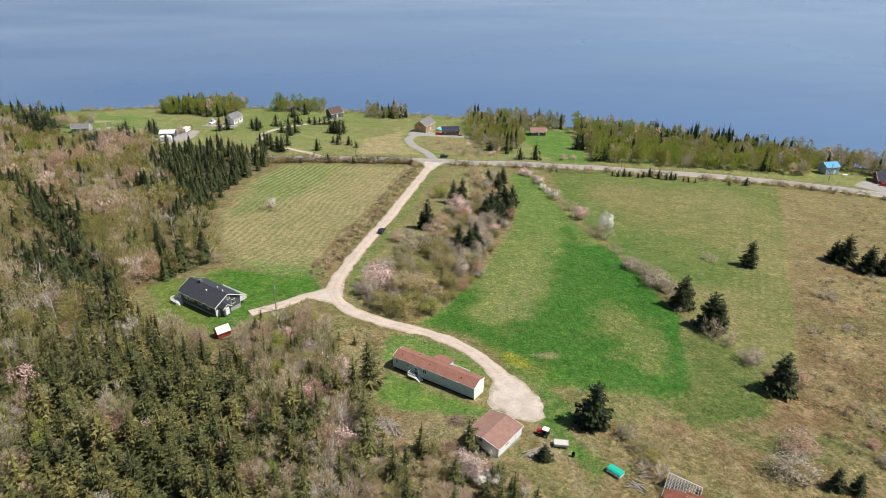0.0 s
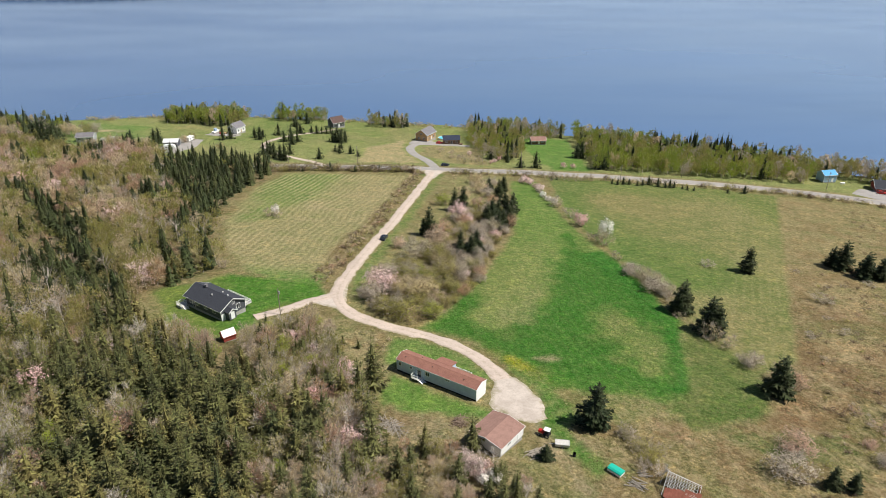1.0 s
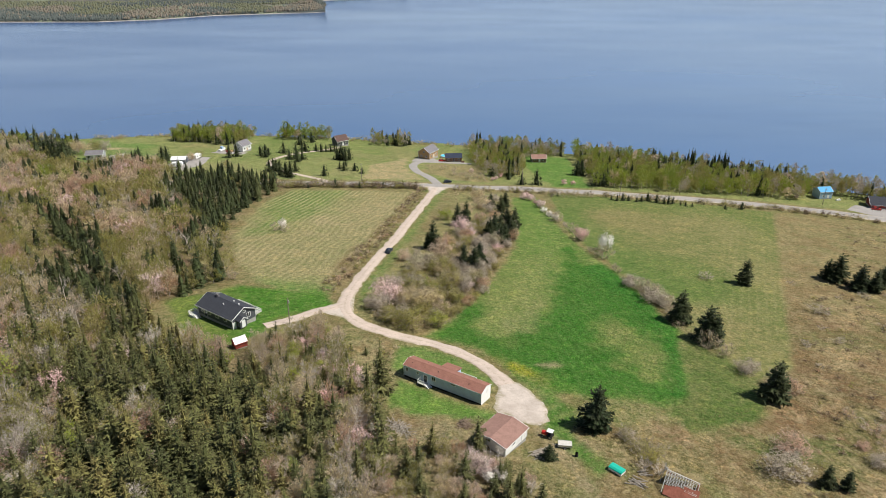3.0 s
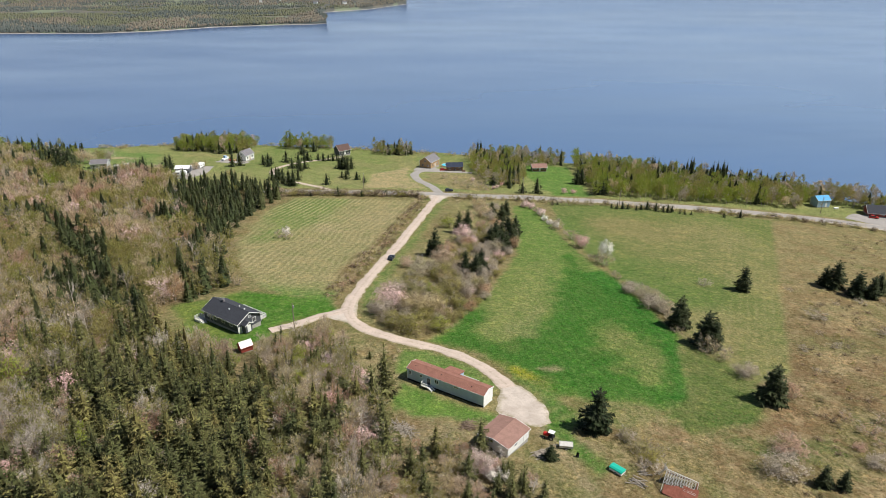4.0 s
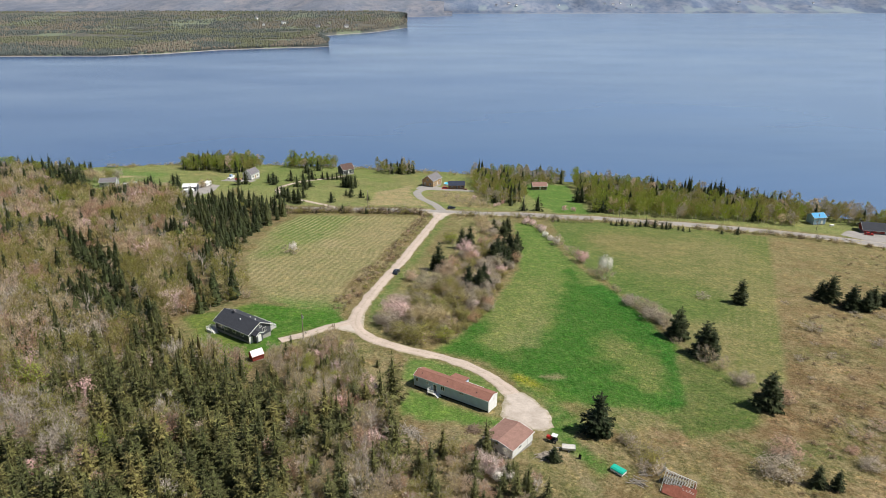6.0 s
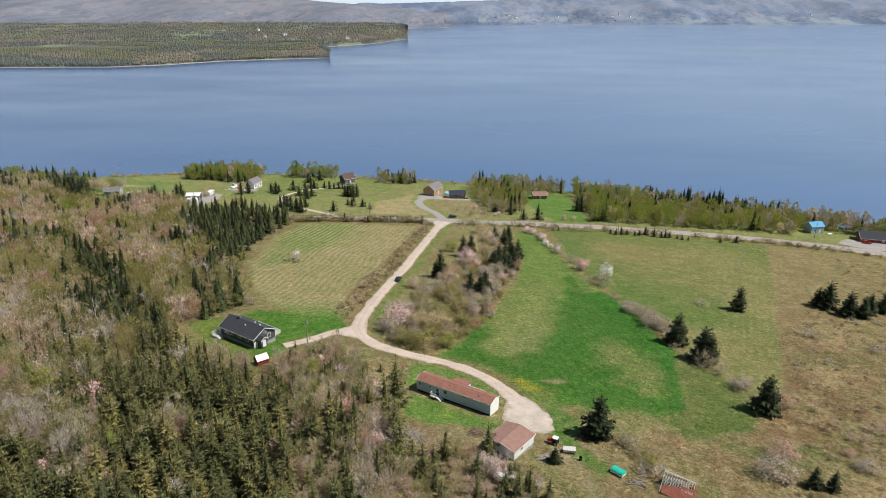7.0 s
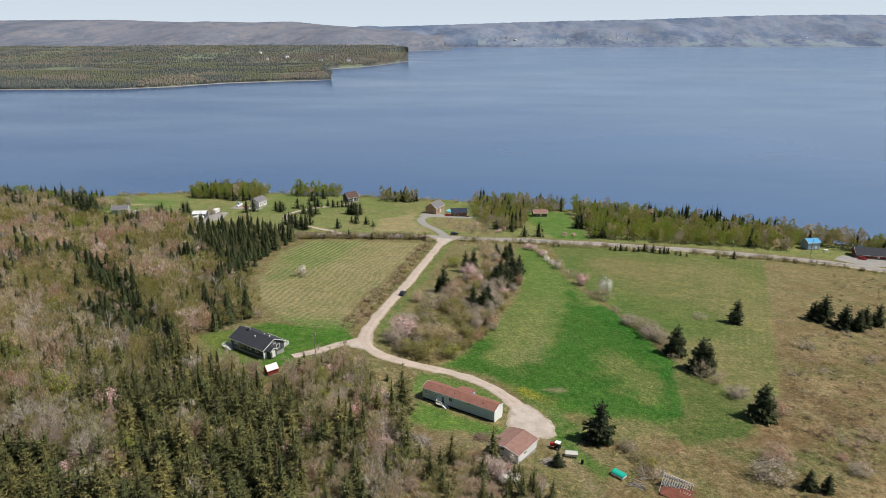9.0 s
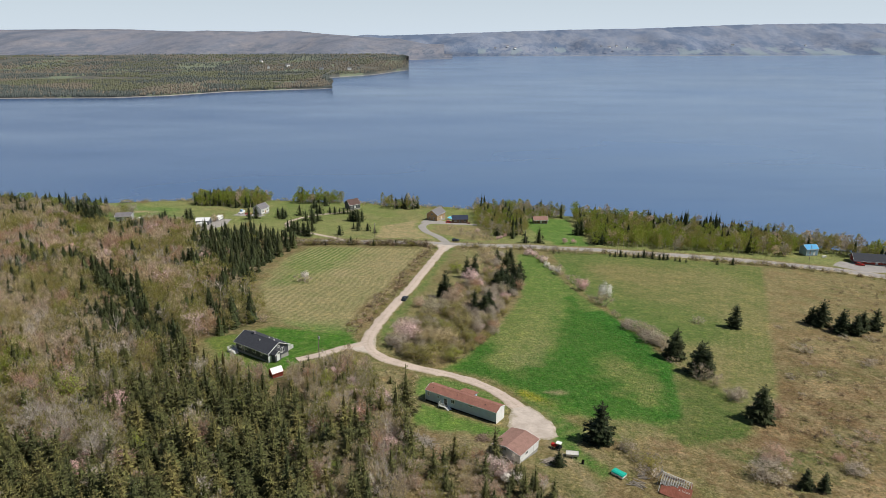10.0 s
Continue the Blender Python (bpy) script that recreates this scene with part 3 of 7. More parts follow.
def build_ground():
    xs, ys = spread(-2600, 2600, -125, 170, 1.4, 1.05), spread(-1800, 600, 72, 340, 1.4, 1.035)
    X, Y = np.meshgrid(xs, ys)
    x, y = X.ravel(), Y.ravel()
    V = np.stack([x, y, height(x, y)], 1)
    n, m = len(xs), len(ys)
    i = (np.arange(m - 1)[:, None] * n + np.arange(n - 1)[None]).ravel()
    ob = mesh_object("ground", V, np.stack([i, i + 1, i + n + 1, i + n], 1), [M_GROUND], smooth=True)
    c = np.tile(np.array([0.185, 0.165, 0.075]), (len(x), 1))
    wild = np.full(len(x), 0.7)
    mown = np.zeros(len(x))

    def lay(w, colour, rough=None):
        c[:] = c * (1 - w[:, None]) + np.array(colour) * w[:, None]
        if rough is not None:
            wild[:] = wild * (1 - w) + rough * w

    n40, n15, n9 = lattice(x, y, 40, 21), lattice(x, y, 15, 22), lattice(x, y, 9, 23)
    # lawns beyond the road
    lay(step(0, 6, y - np.interp(x, *np.array(ROAD).T) - 4), (0.205, 0.235, 0.085), 0.42)
    lay(step(338, 345, y) * step(0.4, 0.75, n40) * 0.6, (0.13, 0.19, 0.05), 0.4)
    lay(step(338, 345, y) * step(0.5, 0.8, n15) * 0.5, (0.25, 0.225, 0.11), 0.5)
    lay(mask([(60, 338), (50, 400), (40, 425), (82, 425), (80, 340)], x, y), (0.10, 0.20, 0.04), 0.3)
    lay(mask([(-130, 425), (-40, 425), (-40, 470), (-130, 480)], x, y) * 0.5, (0.14, 0.20, 0.055), 0.35)
    lay(mask(TAN_FAR, x, y), (0.345, 0.285, 0.160), 0.3)
    lay(mask([(2, 345), (25, 345), (20, 392), (-12, 388), (-14, 366)], x, y), (0.25, 0.21, 0.11), 0.4)
    lay(mask([(-235, 375), (-190, 372), (-190, 420), (-240, 425)], x, y), (0.14, 0.22, 0.06), 0.3)
    lay(mask([(-222, 395), (-196, 395), (-196, 403), (-222, 403)], x, y, 1, 1), (0.36, 0.29, 0.19), 0.3)
    # woods
    lay(mask(FOREST, x, y, 3, 3), (0.135, 0.105, 0.062), 0.8)
    lay(mask(THICKET, x, y, 3, 3), (0.19, 0.155, 0.085), 1.0)
    lay(mask(COPSE, x, y, 3, 3), (0.215, 0.210, 0.092), 0.6)
    lay(mask(COPSE_MASS, x, y, 2, 3) * 0.8, (0.150, 0.118, 0.068), 0.8)
    lay(mask(FAR_CLEARING, x, y, 3, 3), (0.15, 0.215, 0.065), 0.4)
    lay(mask([(-226, 348), (-212, 346), (-196, 346), (-196, 352), (-214, 352)], x, y, 1.5, 1.5), (0.36, 0.31, 0.24), 0.3)
    # fields
    w = mask(LEFT_FIELD, x, y, 1.5, 1.0)
    lay(w, (0.285, 0.245, 0.130), 0.42)
    lay(w * step(0.45, 0.8, n40) * 0.25, (0.17, 0.195, 0.07))
    lay(w * step(225, 280, y) * step(-30, -65, x) * 0.55, (0.125, 0.190, 0.050))
    lay(w * mask([(-80, 300), (-49, 309), (-54, 265), (-69, 237), (-79, 227)], x, y, 6, 5) * 0.6, (0.098, 0.192, 0.038))
    lay(w * step(0.35, 0.75, lattice(x * 0.25, y, 8, 35)) * step(-62, -50, x + (y - 220) * 0.05) * step(290, 250, y) * 0.8, (0.345, 0.278, 0.165))
    lay(w * step(190, 172, y), (0.09, 0.19, 0.035))
    mown[:] = w * step(174, 186, y) * (0.5 + 0.5 * step(0.3, 0.6, lattice(x, y, 26, 37))) * (0.6 + 0.4 * n15)
    ring = [(-5, 345), (-24.5, 245), (-30.5, 211), (-37, 176), (-46, 158), (-60, 150), (-84, 148)]
    far_off = 0
    for a, b in zip(ring[:-1], ring[1:]):
        far_off = far_off + np.exp(-np.clip(near_line([a, b], x, y), 0, 200) / 3.0)
    furrow = -3.0 * np.log(far_off + 1e-12)
    w = mask(HOUSE_LAWN, x, y, 2, 1.5)
    lay(w, (0.060, 0.165, 0.019), 0.28)
    lay(w * step(-56, -66, x + (y - 150) * 0.3) * 0.6, (0.17, 0.19, 0.05))
    w = mask(RIGHT_FIELD, x, y, 1.5, 0.8)
    lay(w, (0.126, 0.164, 0.045), 0.38)
    off_hedge = x - np.interp(y, *np.array(HEDGE[::-1])[:, ::-1].T)
    lay(w * step(55, 0, off_hedge) * 0.75, (0.085, 0.160, 0.034), 0.34)
    lay(w * step(0.5, 0.85, n40) * 0.8, (0.22, 0.19, 0.085))
    lay(w * step(0.45, 0.8, n15) * 0.45, (0.13, 0.17, 0.05))
    to_edge = 89 + (y - 134) * 0.4522 - x
    lay(w * step(70, 22, to_edge) * step(0.3, 0.65, n40) * 0.55, (0.225, 0.205, 0.092))
    east = w * step(17, 13, to_edge)
    lay(east * 0.3 * step(240, 190, y), (0.150, 0.178, 0.054), 0.4)
    mown[:] = np.maximum(mown, w * step(30, 15, to_edge) * (0.03 + 0.16 * n15))
    furrow[:] = np.where(w > 0.01, to_edge * 0.85, furrow)
    w = mask(EAST_ROUGH, x, y, 1.2, 1.0) * (1 - 0.78 * step(160, 230, y))
    lay(w, (0.285, 0.208, 0.118), 0.8)
    lay(w * step(0.45, 0.65, n15) * 0.4, (0.150, 0.104, 0.056), 1.0)
    lay(w * mask(BROWN_HEATH, x, y, 5, 6) * (0.3 + 0.6 * step(0.35, 0.7, n9)), (0.125, 0.074, 0.040), 1.0)
    lay(w * step(112, 96, y) * step(50, 70, x) * 0.5 * step(0.35, 0.65, n15), (0.105, 0.120, 0.038), 0.9)
    lay(w * step(0.5, 0.7, lattice(x, y, 12, 31)) * 0.75, (0.105, 0.110, 0.036))
    lay(w * step(0.6, 0.8, lattice(x, y, 19, 33)) * 0.6, (0.150, 0.085, 0.050))
    lay(w * step(165, 215, y) * 0.7, (0.275, 0.225, 0.112), 0.7)
    lay(w * step(128, 100, y) * step(62, 45, x) * 0.6, (0.185, 0.175, 0.070), 1.0)
    lay(w * step(100, 94, y + (n15 - 0.5) * 8) * step(34, 26, x) * 0.7, (0.265, 0.205, 0.120), 1.0)
    lay(mask(SUNK_GREEN, x, y, 3, 3) * 0.8, (0.085, 0.125, 0.030), 0.8)
    w = mask(LOW_MEADOW, x, y, 2, 1.2)
    lay(w, (0.078, 0.130, 0.029), 0.35)
    lay(w * step(0.45, 0.7, n9) * 0.3, (0.17, 0.165, 0.065))
    w = mask(CENTRE_FIELD, x, y, 1.5, 0.8)
    lay(w, (0.112, 0.182, 0.042), 0.36)
    lay(w * step(0.4, 0.75, n40) * 0.4, (0.165, 0.195, 0.060))
    mown[:] = np.maximum(mown, w * 0.05 * step(0.35, 0.65, n40))
    furrow[:] = np.where(w > 0.01, off_hedge * 0.9, furrow)
    lay(w * mask(UPPER_GREEN, x, y, 6, 4) * 0.8, (0.112, 0.198, 0.040), 0.35)
    lay(w * mask(PALE_STRIP, x, y, 4, 4) * (0.25 + 0.3 * n9), (0.185, 0.220, 0.072), 0.45)
    lay(w * mask(LUSH_LOW, x, y, 3.5, 3.5) * 0.95, (0.038, 0.140, 0.016), 0.2)
    lay(w * step(9, 2, inside(LUSH_LOW, x, y)) * mask([(60, 215), (70, 150), (58, 112), (52, 116), (58, 150), (48, 210)], x, y, 2, 2) * 0.9, (0.028, 0.138, 0.015), 0.2)
    lay(w * mask(PALE_OVAL, x, y, 4, 4) * (0.45 + 0.4 * n9), (0.190, 0.210, 0.070), 0.45)
    lay(w * mask([(13, 146), (22, 150), (33, 172), (30, 178), (18, 160)], x, y, 2, 3) * 0.45, (0.27, 0.255, 0.12), 0.5)
    lay(w * mask([(2, 140), (16, 126), (26, 117), (33, 119), (20, 131), (8, 143)], x, y, 3, 3) * 0.35, (0.085, 0.185, 0.030), 0.35)
    lay(mask([(21, 131), (26, 133), (27, 130.5), (23, 129.5)], x, y, 1.0, 1.0), (0.30, 0.25, 0.15))
    lay(mask([(8, 134), (18, 124), (19, 120), (24, 118.5), (22, 125), (13, 135)], x, y, 2, 2) * 0.6, (0.19, 0.205, 0.04), 0.7)
    lay(mask([(12.5, 131.5), (16, 132), (20, 126), (17, 125.5)], x, y, 1, 1.2) * 0.7, (0.33, 0.30, 0.02), 0.4)
    lay(mask([(-26, 145), (-14, 140), (-16, 128), (-13, 118), (-20, 112), (-26, 128)], x, y, 2, 3) * 0.85, (0.235, 0.205, 0.11), 0.9)
    lay(mask(HOME_LAWN, x, y, 1.6, 1.2), (0.10, 0.205, 0.035), 0.3)
    lay(mask(HOME_BACK, x, y, 1.6, 1.2), (0.115, 0.20, 0.045), 0.35)
    lay(mask([(-12, 106), (8, 103), (5, 97), (-12, 94)], x, y, 1.5, 2) * 0.8, (0.235, 0.19, 0.125), 1.0)
    lay(mask(WORN_TRACK, x, y, 1.0, 1.2) * 0.8, (0.300, 0.235, 0.150), 0.45)
    lay(mask(REEDS, x, y, 1.5, 2.0) * 0.8, (0.290, 0.195, 0.125), 0.9)
    lay(mask([(24, 118), (38, 116), (52, 113), (50, 107), (36, 106), (28, 108)], x, y, 2, 2.5) * 0.5, (0.10, 0.155, 0.035), 0.7)
    lay(mask([(19, 118), (23, 112), (24, 104), (28, 96), (24, 94), (20, 98), (17, 101), (20, 106)], x, y, 1.5, 1.5) * 0.7, (0.30, 0.235, 0.155), 0.5)
    # verges and rough edges along the drives and the road
    d = near_line(DRIVE, x, y)
    verge = step(2.2, 3.0, d) * step(8, 4, d)
    lay(verge * step(155, 168, y) * step(0.0, 1.5, (x + 31) * 1.0 - (185 - y) * 0.14) * 0.7, (0.11, 0.195, 0.04), 0.4)
    side = np.interp(y, *np.array(DRIVE[::-1])[:, ::-1].T) - x
    lay(step(2.4, 3.4, side) * step(13, 8, side + (n9 - 0.5) * 4) * step(172, 184, y) * step(318, 308, y) * 0.85, (0.165, 0.135, 0.065), 0.95)
    lay(step(-2.4, -3.2, side) * step(-7, -4.5, side + (n9 - 0.5) * 3) * step(160, 172, y) * step(318, 300, y) * 0.6, (0.115, 0.175, 0.045), 0.5)
    d = near_line(ROAD, x, y)
    lay(step(11, 7, d) * 0.6, (0.20, 0.185, 0.09), 0.8)
    lay(step(-3, 3, inside([(80, 330), (250, 290), (250, 300), (80, 345)], x, y)) * 0.4, (0.16, 0.18, 0.06))
    # green edge of the yard and the track
    lay(step(-2.2, 0.4, inside(GREEN_STRIP, x, y) + (n9 - 0.5) * 2) * 0.95, (0.066, 0.168, 0.024), 0.35)
    lay(mask([(15, 125), (24, 118.5), (28, 108), (25, 101), (21.5, 106), (20, 114)], x, y, 1.6, 1.5) * 0.9, (0.070, 0.168, 0.026), 0.4)
    full = np.concatenate([np.clip(c * 1.1, 0.01, 1), np.ones((len(x), 1))], 1).astype(np.float32)
    ob.data.attributes.new("tint", "FLOAT_COLOR", "POINT").data.foreach_set("color", full.ravel())
    ob.data.attributes.new("wild", "FLOAT", "POINT").data.foreach_set("value", wild.astype(np.float32))
    ob.data.attributes.new("furrow", "FLOAT", "POINT").data.foreach_set("value", furrow.astype(np.float32))
    ob.data.attributes.new("mown", "FLOAT", "POINT").data.foreach_set("value", mown.astype(np.float32))
    return tagged(ob, "green and straw-coloured meadow hillside falling to the sea", "ground", kind="structure")


build_ground()

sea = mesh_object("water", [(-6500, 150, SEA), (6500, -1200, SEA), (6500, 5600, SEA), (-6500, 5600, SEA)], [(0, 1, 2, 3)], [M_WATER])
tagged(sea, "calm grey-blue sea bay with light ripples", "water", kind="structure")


def smooth_line(line, gap):
    """The line with rounded bends, a point every gap metres."""
    P = [Vector((*p, 0)) for p in line]
    out = []
    for i in range(len(P) - 1):
        a, b, c, d = P[max(i - 1, 0)], P[i], P[i + 1], P[min(i + 2, len(P) - 1)]
        n = max(2, int((c - b).length / gap))
        for j in range(n):
            t = j / n
            out.append(0.5 * ((2 * b) + (c - a) * t + (2 * a - 5 * b + 4 * c - d) * t * t + (3 * b - a - 3 * c + d) * t ** 3))
    out.append(P[-1])
    return out


def ribbon(name, line, width, lift, material, label, category, crown=0.08, ragged=0.25, gap=1.5, seed=0):
    """A road surface laid on the land, with worn edges and a slight crown."""
    pts = smooth_line(line, gap)
    V, F, A = [], [], []
    cols = 7
    for i, p in enumerate(pts):
        d = (pts[min(i + 1, len(pts) - 1)] - pts[max(i - 1, 0)]).normalized()
        side = Vector((-d.y, d.x, 0))
        for j in range(cols):
            u = j / (cols - 1) * 2 - 1
            w = width / 2
            if j in (0, cols - 1):
                w += (float(lattice(p.x * 1.0, p.y * 1.0 + j * 31, 2.5, 40 + seed)) - 0.5) * 2 * ragged
            q = p + side * (u * w)
            z = gz(q.x, q.y) + lift + crown * (1 - u * u) - (0.12 if j in (0, cols - 1) else 0)
            V.append((q.x, q.y, z))
            A.append(u)
    for i in range(len(pts) - 1):
        for j in range(cols - 1):
            a = i * cols + j
            F.append((a, a + 1, a + cols + 1, a + cols))
    ob = mesh_object(name, V, F, [material], smooth=True)
    ob.data.attributes.new("across", "FLOAT", "POINT").data.foreach_set("value", np.array(A, np.float32))
    return tagged(ob, label, category, kind="structure")


ribbon("road_shoulder", ROAD, 10.4, 0.10, M_SHOULDER, "gravel shoulder under the country road", "road", 0.02, 0.5, 4)
ribbon("road", ROAD, 7.4, 0.17, M_ASPHALT, "worn pale grey asphalt country road", "road", 0.06, 0.08, 4)
ribbon("gravel_drive", DRIVE, 4.3, 0.14, M_GRAVEL, "long pale gravel drive through the meadows", "road", 0.06, 0.5, 1.2, 1)
ribbon("gravel_branch", BRANCH, 3.8, 0.15, M_GRAVEL, "short gravel spur to the bungalow", "road", 0.05, 0.35, 1.0, 2)
ribbon("farm_lane", FAR_DRIVE, 3.4, 0.12, M_GRAVEL, "curving pale gravel lane over a lawn", "road", 0.05, 0.2, 2, 3)
ribbon("paved_lane", HOUSE_DRIVE, 5.2, 0.14, M_ASPHALT, "curved grey driveway to the wooden house", "road", 0.05, 0.15, 2, 4)


def patch(name, poly, lift, material, label, category, gap=0.8, ragged=0.5):
    """A flat surface of gravel laid on the land."""
    P = np.array(poly)
    xs, ys = np.arange(P[:, 0].min() - 1, P[:, 0].max() + 1, gap), np.arange(P[:, 1].min() - 1, P[:, 1].max() + 1, gap)
    X, Y = np.meshgrid(xs, ys)
    x, y = X.ravel(), Y.ravel()
    d = inside(poly, x, y) + (lattice(x, y, 2.5, 51) - 0.5) * 2 * ragged
    V = np.stack([x, y, height(x, y) + lift * np.clip(d / 0.8, -1.5, 1)], 1)
    n = len(xs)
    i = (np.arange(len(ys) - 1)[:, None] * n + np.arange(n - 1)[None]).ravel()
    F = np.stack([i, i + 1, i + n + 1, i + n], 1)
    F = F[(d[F] > -0.6).any(1)]
    ob = mesh_object(name, V, F, [material], smooth=True)
    ob.data.attributes.new("across", "FLOAT", "POINT").data.foreach_set("value", (1 - 0.75 * np.clip(d / 3.0, 0, 1)).astype(np.float32))
    return tagged(ob, label, category, kind="structure")


patch("gravel_yard", YARD, 0.16, M_YARD, "wide pale gravel turning yard", "yard", 0.6, 0.9)
patch("junction_apron", [(-13, 326), (-9.5, 316), (-9, 308), (-4.5, 308), (-3, 316), (2, 327)], 0.16, M_YARD, "gravel apron where the drive meets the road", "road", 0.8, 0.3)
patch("fork_apron", [(-33, 170), (-29, 170), (-28, 158), (-26, 152), (-31, 154), (-37, 157), (-38, 160), (-33.5, 164)], 0.16, M_YARD, "gravel fork of the two drives", "road", 0.7, 0.2)
patch("house_forecourt", [(-22, 394), (-20, 404), (-10, 408), (0, 400), (12, 399), (14, 393), (-5, 394), (-15, 392)], 0.17, M_ASPHALT, "grey forecourt of the wooden house", "yard", 1.0, 0.3)
patch("camper_yard", [(-160, 343), (-146, 340), (-140, 356), (-143, 380), (-158, 382)], 0.16, M_ASPHALT, "grey gravel yard with parked campers", "yard", 1.5, 0.5)
patch("cottage_yard", [(-148, 396), (-128, 392), (-126, 400), (-146, 408)], 0.16, M_ASPHALT, "grey gravel yard of a cottage", "yard", 1.5, 0.5)
patch("red_house_yard", [(214, 322), (226, 310), (250, 312), (250, 322), (224, 332)], 0.16, M_ASPHALT, "grey parking yard of the long red house", "yard", 1.5, 0.5)


# ---- far land ----
def far_land(name, x0, x1, nx, front, back, ny, rise, material, label, woods=0.0, seed=0):
    """Land across the water: a stony beach, a bank and rising woods."""
    s = np.linspace(0, 1, nx)
    x = x0 + (x1 - x0) * s
    f, b = np.array([front(v) for v in x]), np.array([back(v) for v in x])
    V, t = [], np.linspace(0, 1, ny)
    for j in range(ny):
        y = f + (b - f) * t[j] ** 1.4
        rough = (lattice(x, y, 60, seed) - 0.5) * 0.5 + (lattice(x, y, 17, seed + 1) - 0.5) * 0.8
        z = np.array([SEA + rise(v, t[j]) for v in x]) + (woods * (0.3 + rough) if j > 2 else 0)
        if j == 0:
            z = np.full(nx, SEA - 2.0)
        elif j == 1:
            y, z = f + 3.5, np.full(nx, SEA + 1.0)
        elif j == 2:
            y = np.minimum(y, f + 10.0)
        V.append(np.stack([x, y, z], 1))
    V = np.stack(V, 1).reshape(-1, 3)
    a = (np.arange(nx - 1)[:, None] * ny + np.arange(ny - 1)[None]).ravel()
    slot = np.where(np.tile(np.arange(ny - 1), nx - 1) == 0, 1, 0)
    return tagged(mesh_object(name, V, np.stack([a, a + ny, a + ny + 1, a + 1], 1), [material, M_BEACH], slot), label, "far shore", kind="structure")


def line_of(xs, ys):
    return lambda x: float(np.interp(x, xs, ys))


NEAR_FRONT = line_of([-2600, -992, -743, -638, -540, -400, -330, -296], [1300, 1468, 1473, 1525, 1631, 1690, 1708, 1735])
NEAR_BACK = line_of([-2600, -600, -450, -370, -330, -296], [2130, 2130, 2140, 1980, 1860, 1745])
FAR_FRONT = line_of([-2900, -700, -390, -249, -180, -142], [2145, 2120, 2150, 2330, 2540, 2650])
FAR_BACK = line_of([-2900, -600, -249, -180, -142], [3050, 3050, 3000, 2880, 2670])
WEST_FRONT = line_of([-4200, -800, -480, -360, -220, 0], [2960, 2990, 3010, 3380, 3700, 3900])
NEAR_RISE = lambda x, t: 2.0 + 17 * t ** 0.8
FAR_RISE = lambda x, t: 6 + 18 * t ** 0.7 + 26 * t ** 1.6
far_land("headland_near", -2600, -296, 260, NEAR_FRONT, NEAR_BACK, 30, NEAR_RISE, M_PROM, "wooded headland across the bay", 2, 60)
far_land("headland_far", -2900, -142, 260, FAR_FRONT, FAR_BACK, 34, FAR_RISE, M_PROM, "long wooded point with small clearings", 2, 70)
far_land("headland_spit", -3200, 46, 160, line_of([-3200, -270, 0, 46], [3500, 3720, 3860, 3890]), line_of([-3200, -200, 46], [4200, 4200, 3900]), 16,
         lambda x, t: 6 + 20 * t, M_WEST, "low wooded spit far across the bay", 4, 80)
RIDGE_A = line_of([-3600, -2500, -2100, -1700, -1300, -1000, -760, -550, -300, -100], [150, 158, 157, 142, 140, 146, 122, 104, 92, 56])
RIDGE_B = line_of([-1400, -700, -200, 100, 500, 900, 1300, 1700, 2100, 2700, 3600], [95, 112, 124, 132, 144, 154, 158, 170, 184, 190, 184])


def folds(x, t, seed, deep):
    """Side valleys and spurs on a hillside, which fade out at the foot and along the crest."""
    v = float(lattice(x + 260 * t, 700 * t, 420, seed)) - 0.5 + 0.5 * (float(lattice(x - 120 * t, 500 * t, 150, seed + 1)) - 0.5)
    return deep * v * 4 * t * (1 - t)


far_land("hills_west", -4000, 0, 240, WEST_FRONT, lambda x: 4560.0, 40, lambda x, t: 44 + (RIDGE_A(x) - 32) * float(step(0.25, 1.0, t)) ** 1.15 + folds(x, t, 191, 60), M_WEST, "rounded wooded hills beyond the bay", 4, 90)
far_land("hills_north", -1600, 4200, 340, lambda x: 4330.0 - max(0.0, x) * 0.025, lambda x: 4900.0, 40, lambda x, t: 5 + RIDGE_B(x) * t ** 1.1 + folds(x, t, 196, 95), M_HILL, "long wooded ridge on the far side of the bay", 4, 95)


# ---- trees ----
class Tris:
    """Triangles of a tree, gathered with a material slot for each: 0 wood, 1 leaves."""

    def __init__(self):
        self.v, self.f, self.s = [], [], []

    def tri(self, a, b, c, slot=1):
        n = len(self.v)
        self.v += [a, b, c]
        self.f.append((n, n + 1, n + 2))
        self.s.append(slot)

    def tube(self, a, b, r0, r1, sides=4):
        a, b = np.array(a, float), np.array(b, float)
        d = (b - a) / (np.linalg.norm(b - a) + 1e-9)
        u = np.cross(d, (0.3, 0.9, 0.1))
        u /= np.linalg.norm(u)
        w = np.cross(d, u)
        n = len(self.v)
        for k in range(sides):
            o = u * math.cos(k * math.tau / sides) + w * math.sin(k * math.tau / sides)
            self.v += [a + o * r0, b + o * r1]
        for k in range(sides):
            p, q = n + 2 * k, n + 2 * ((k + 1) % sides)
            self.f += [(p, q, q + 1), (p, q + 1, p + 1)]
            self.s += [0, 0]

    def arrays(self):
        return np.array(self.v, np.float32), np.array(self.f, np.int32), np.array(self.s, np.int32)


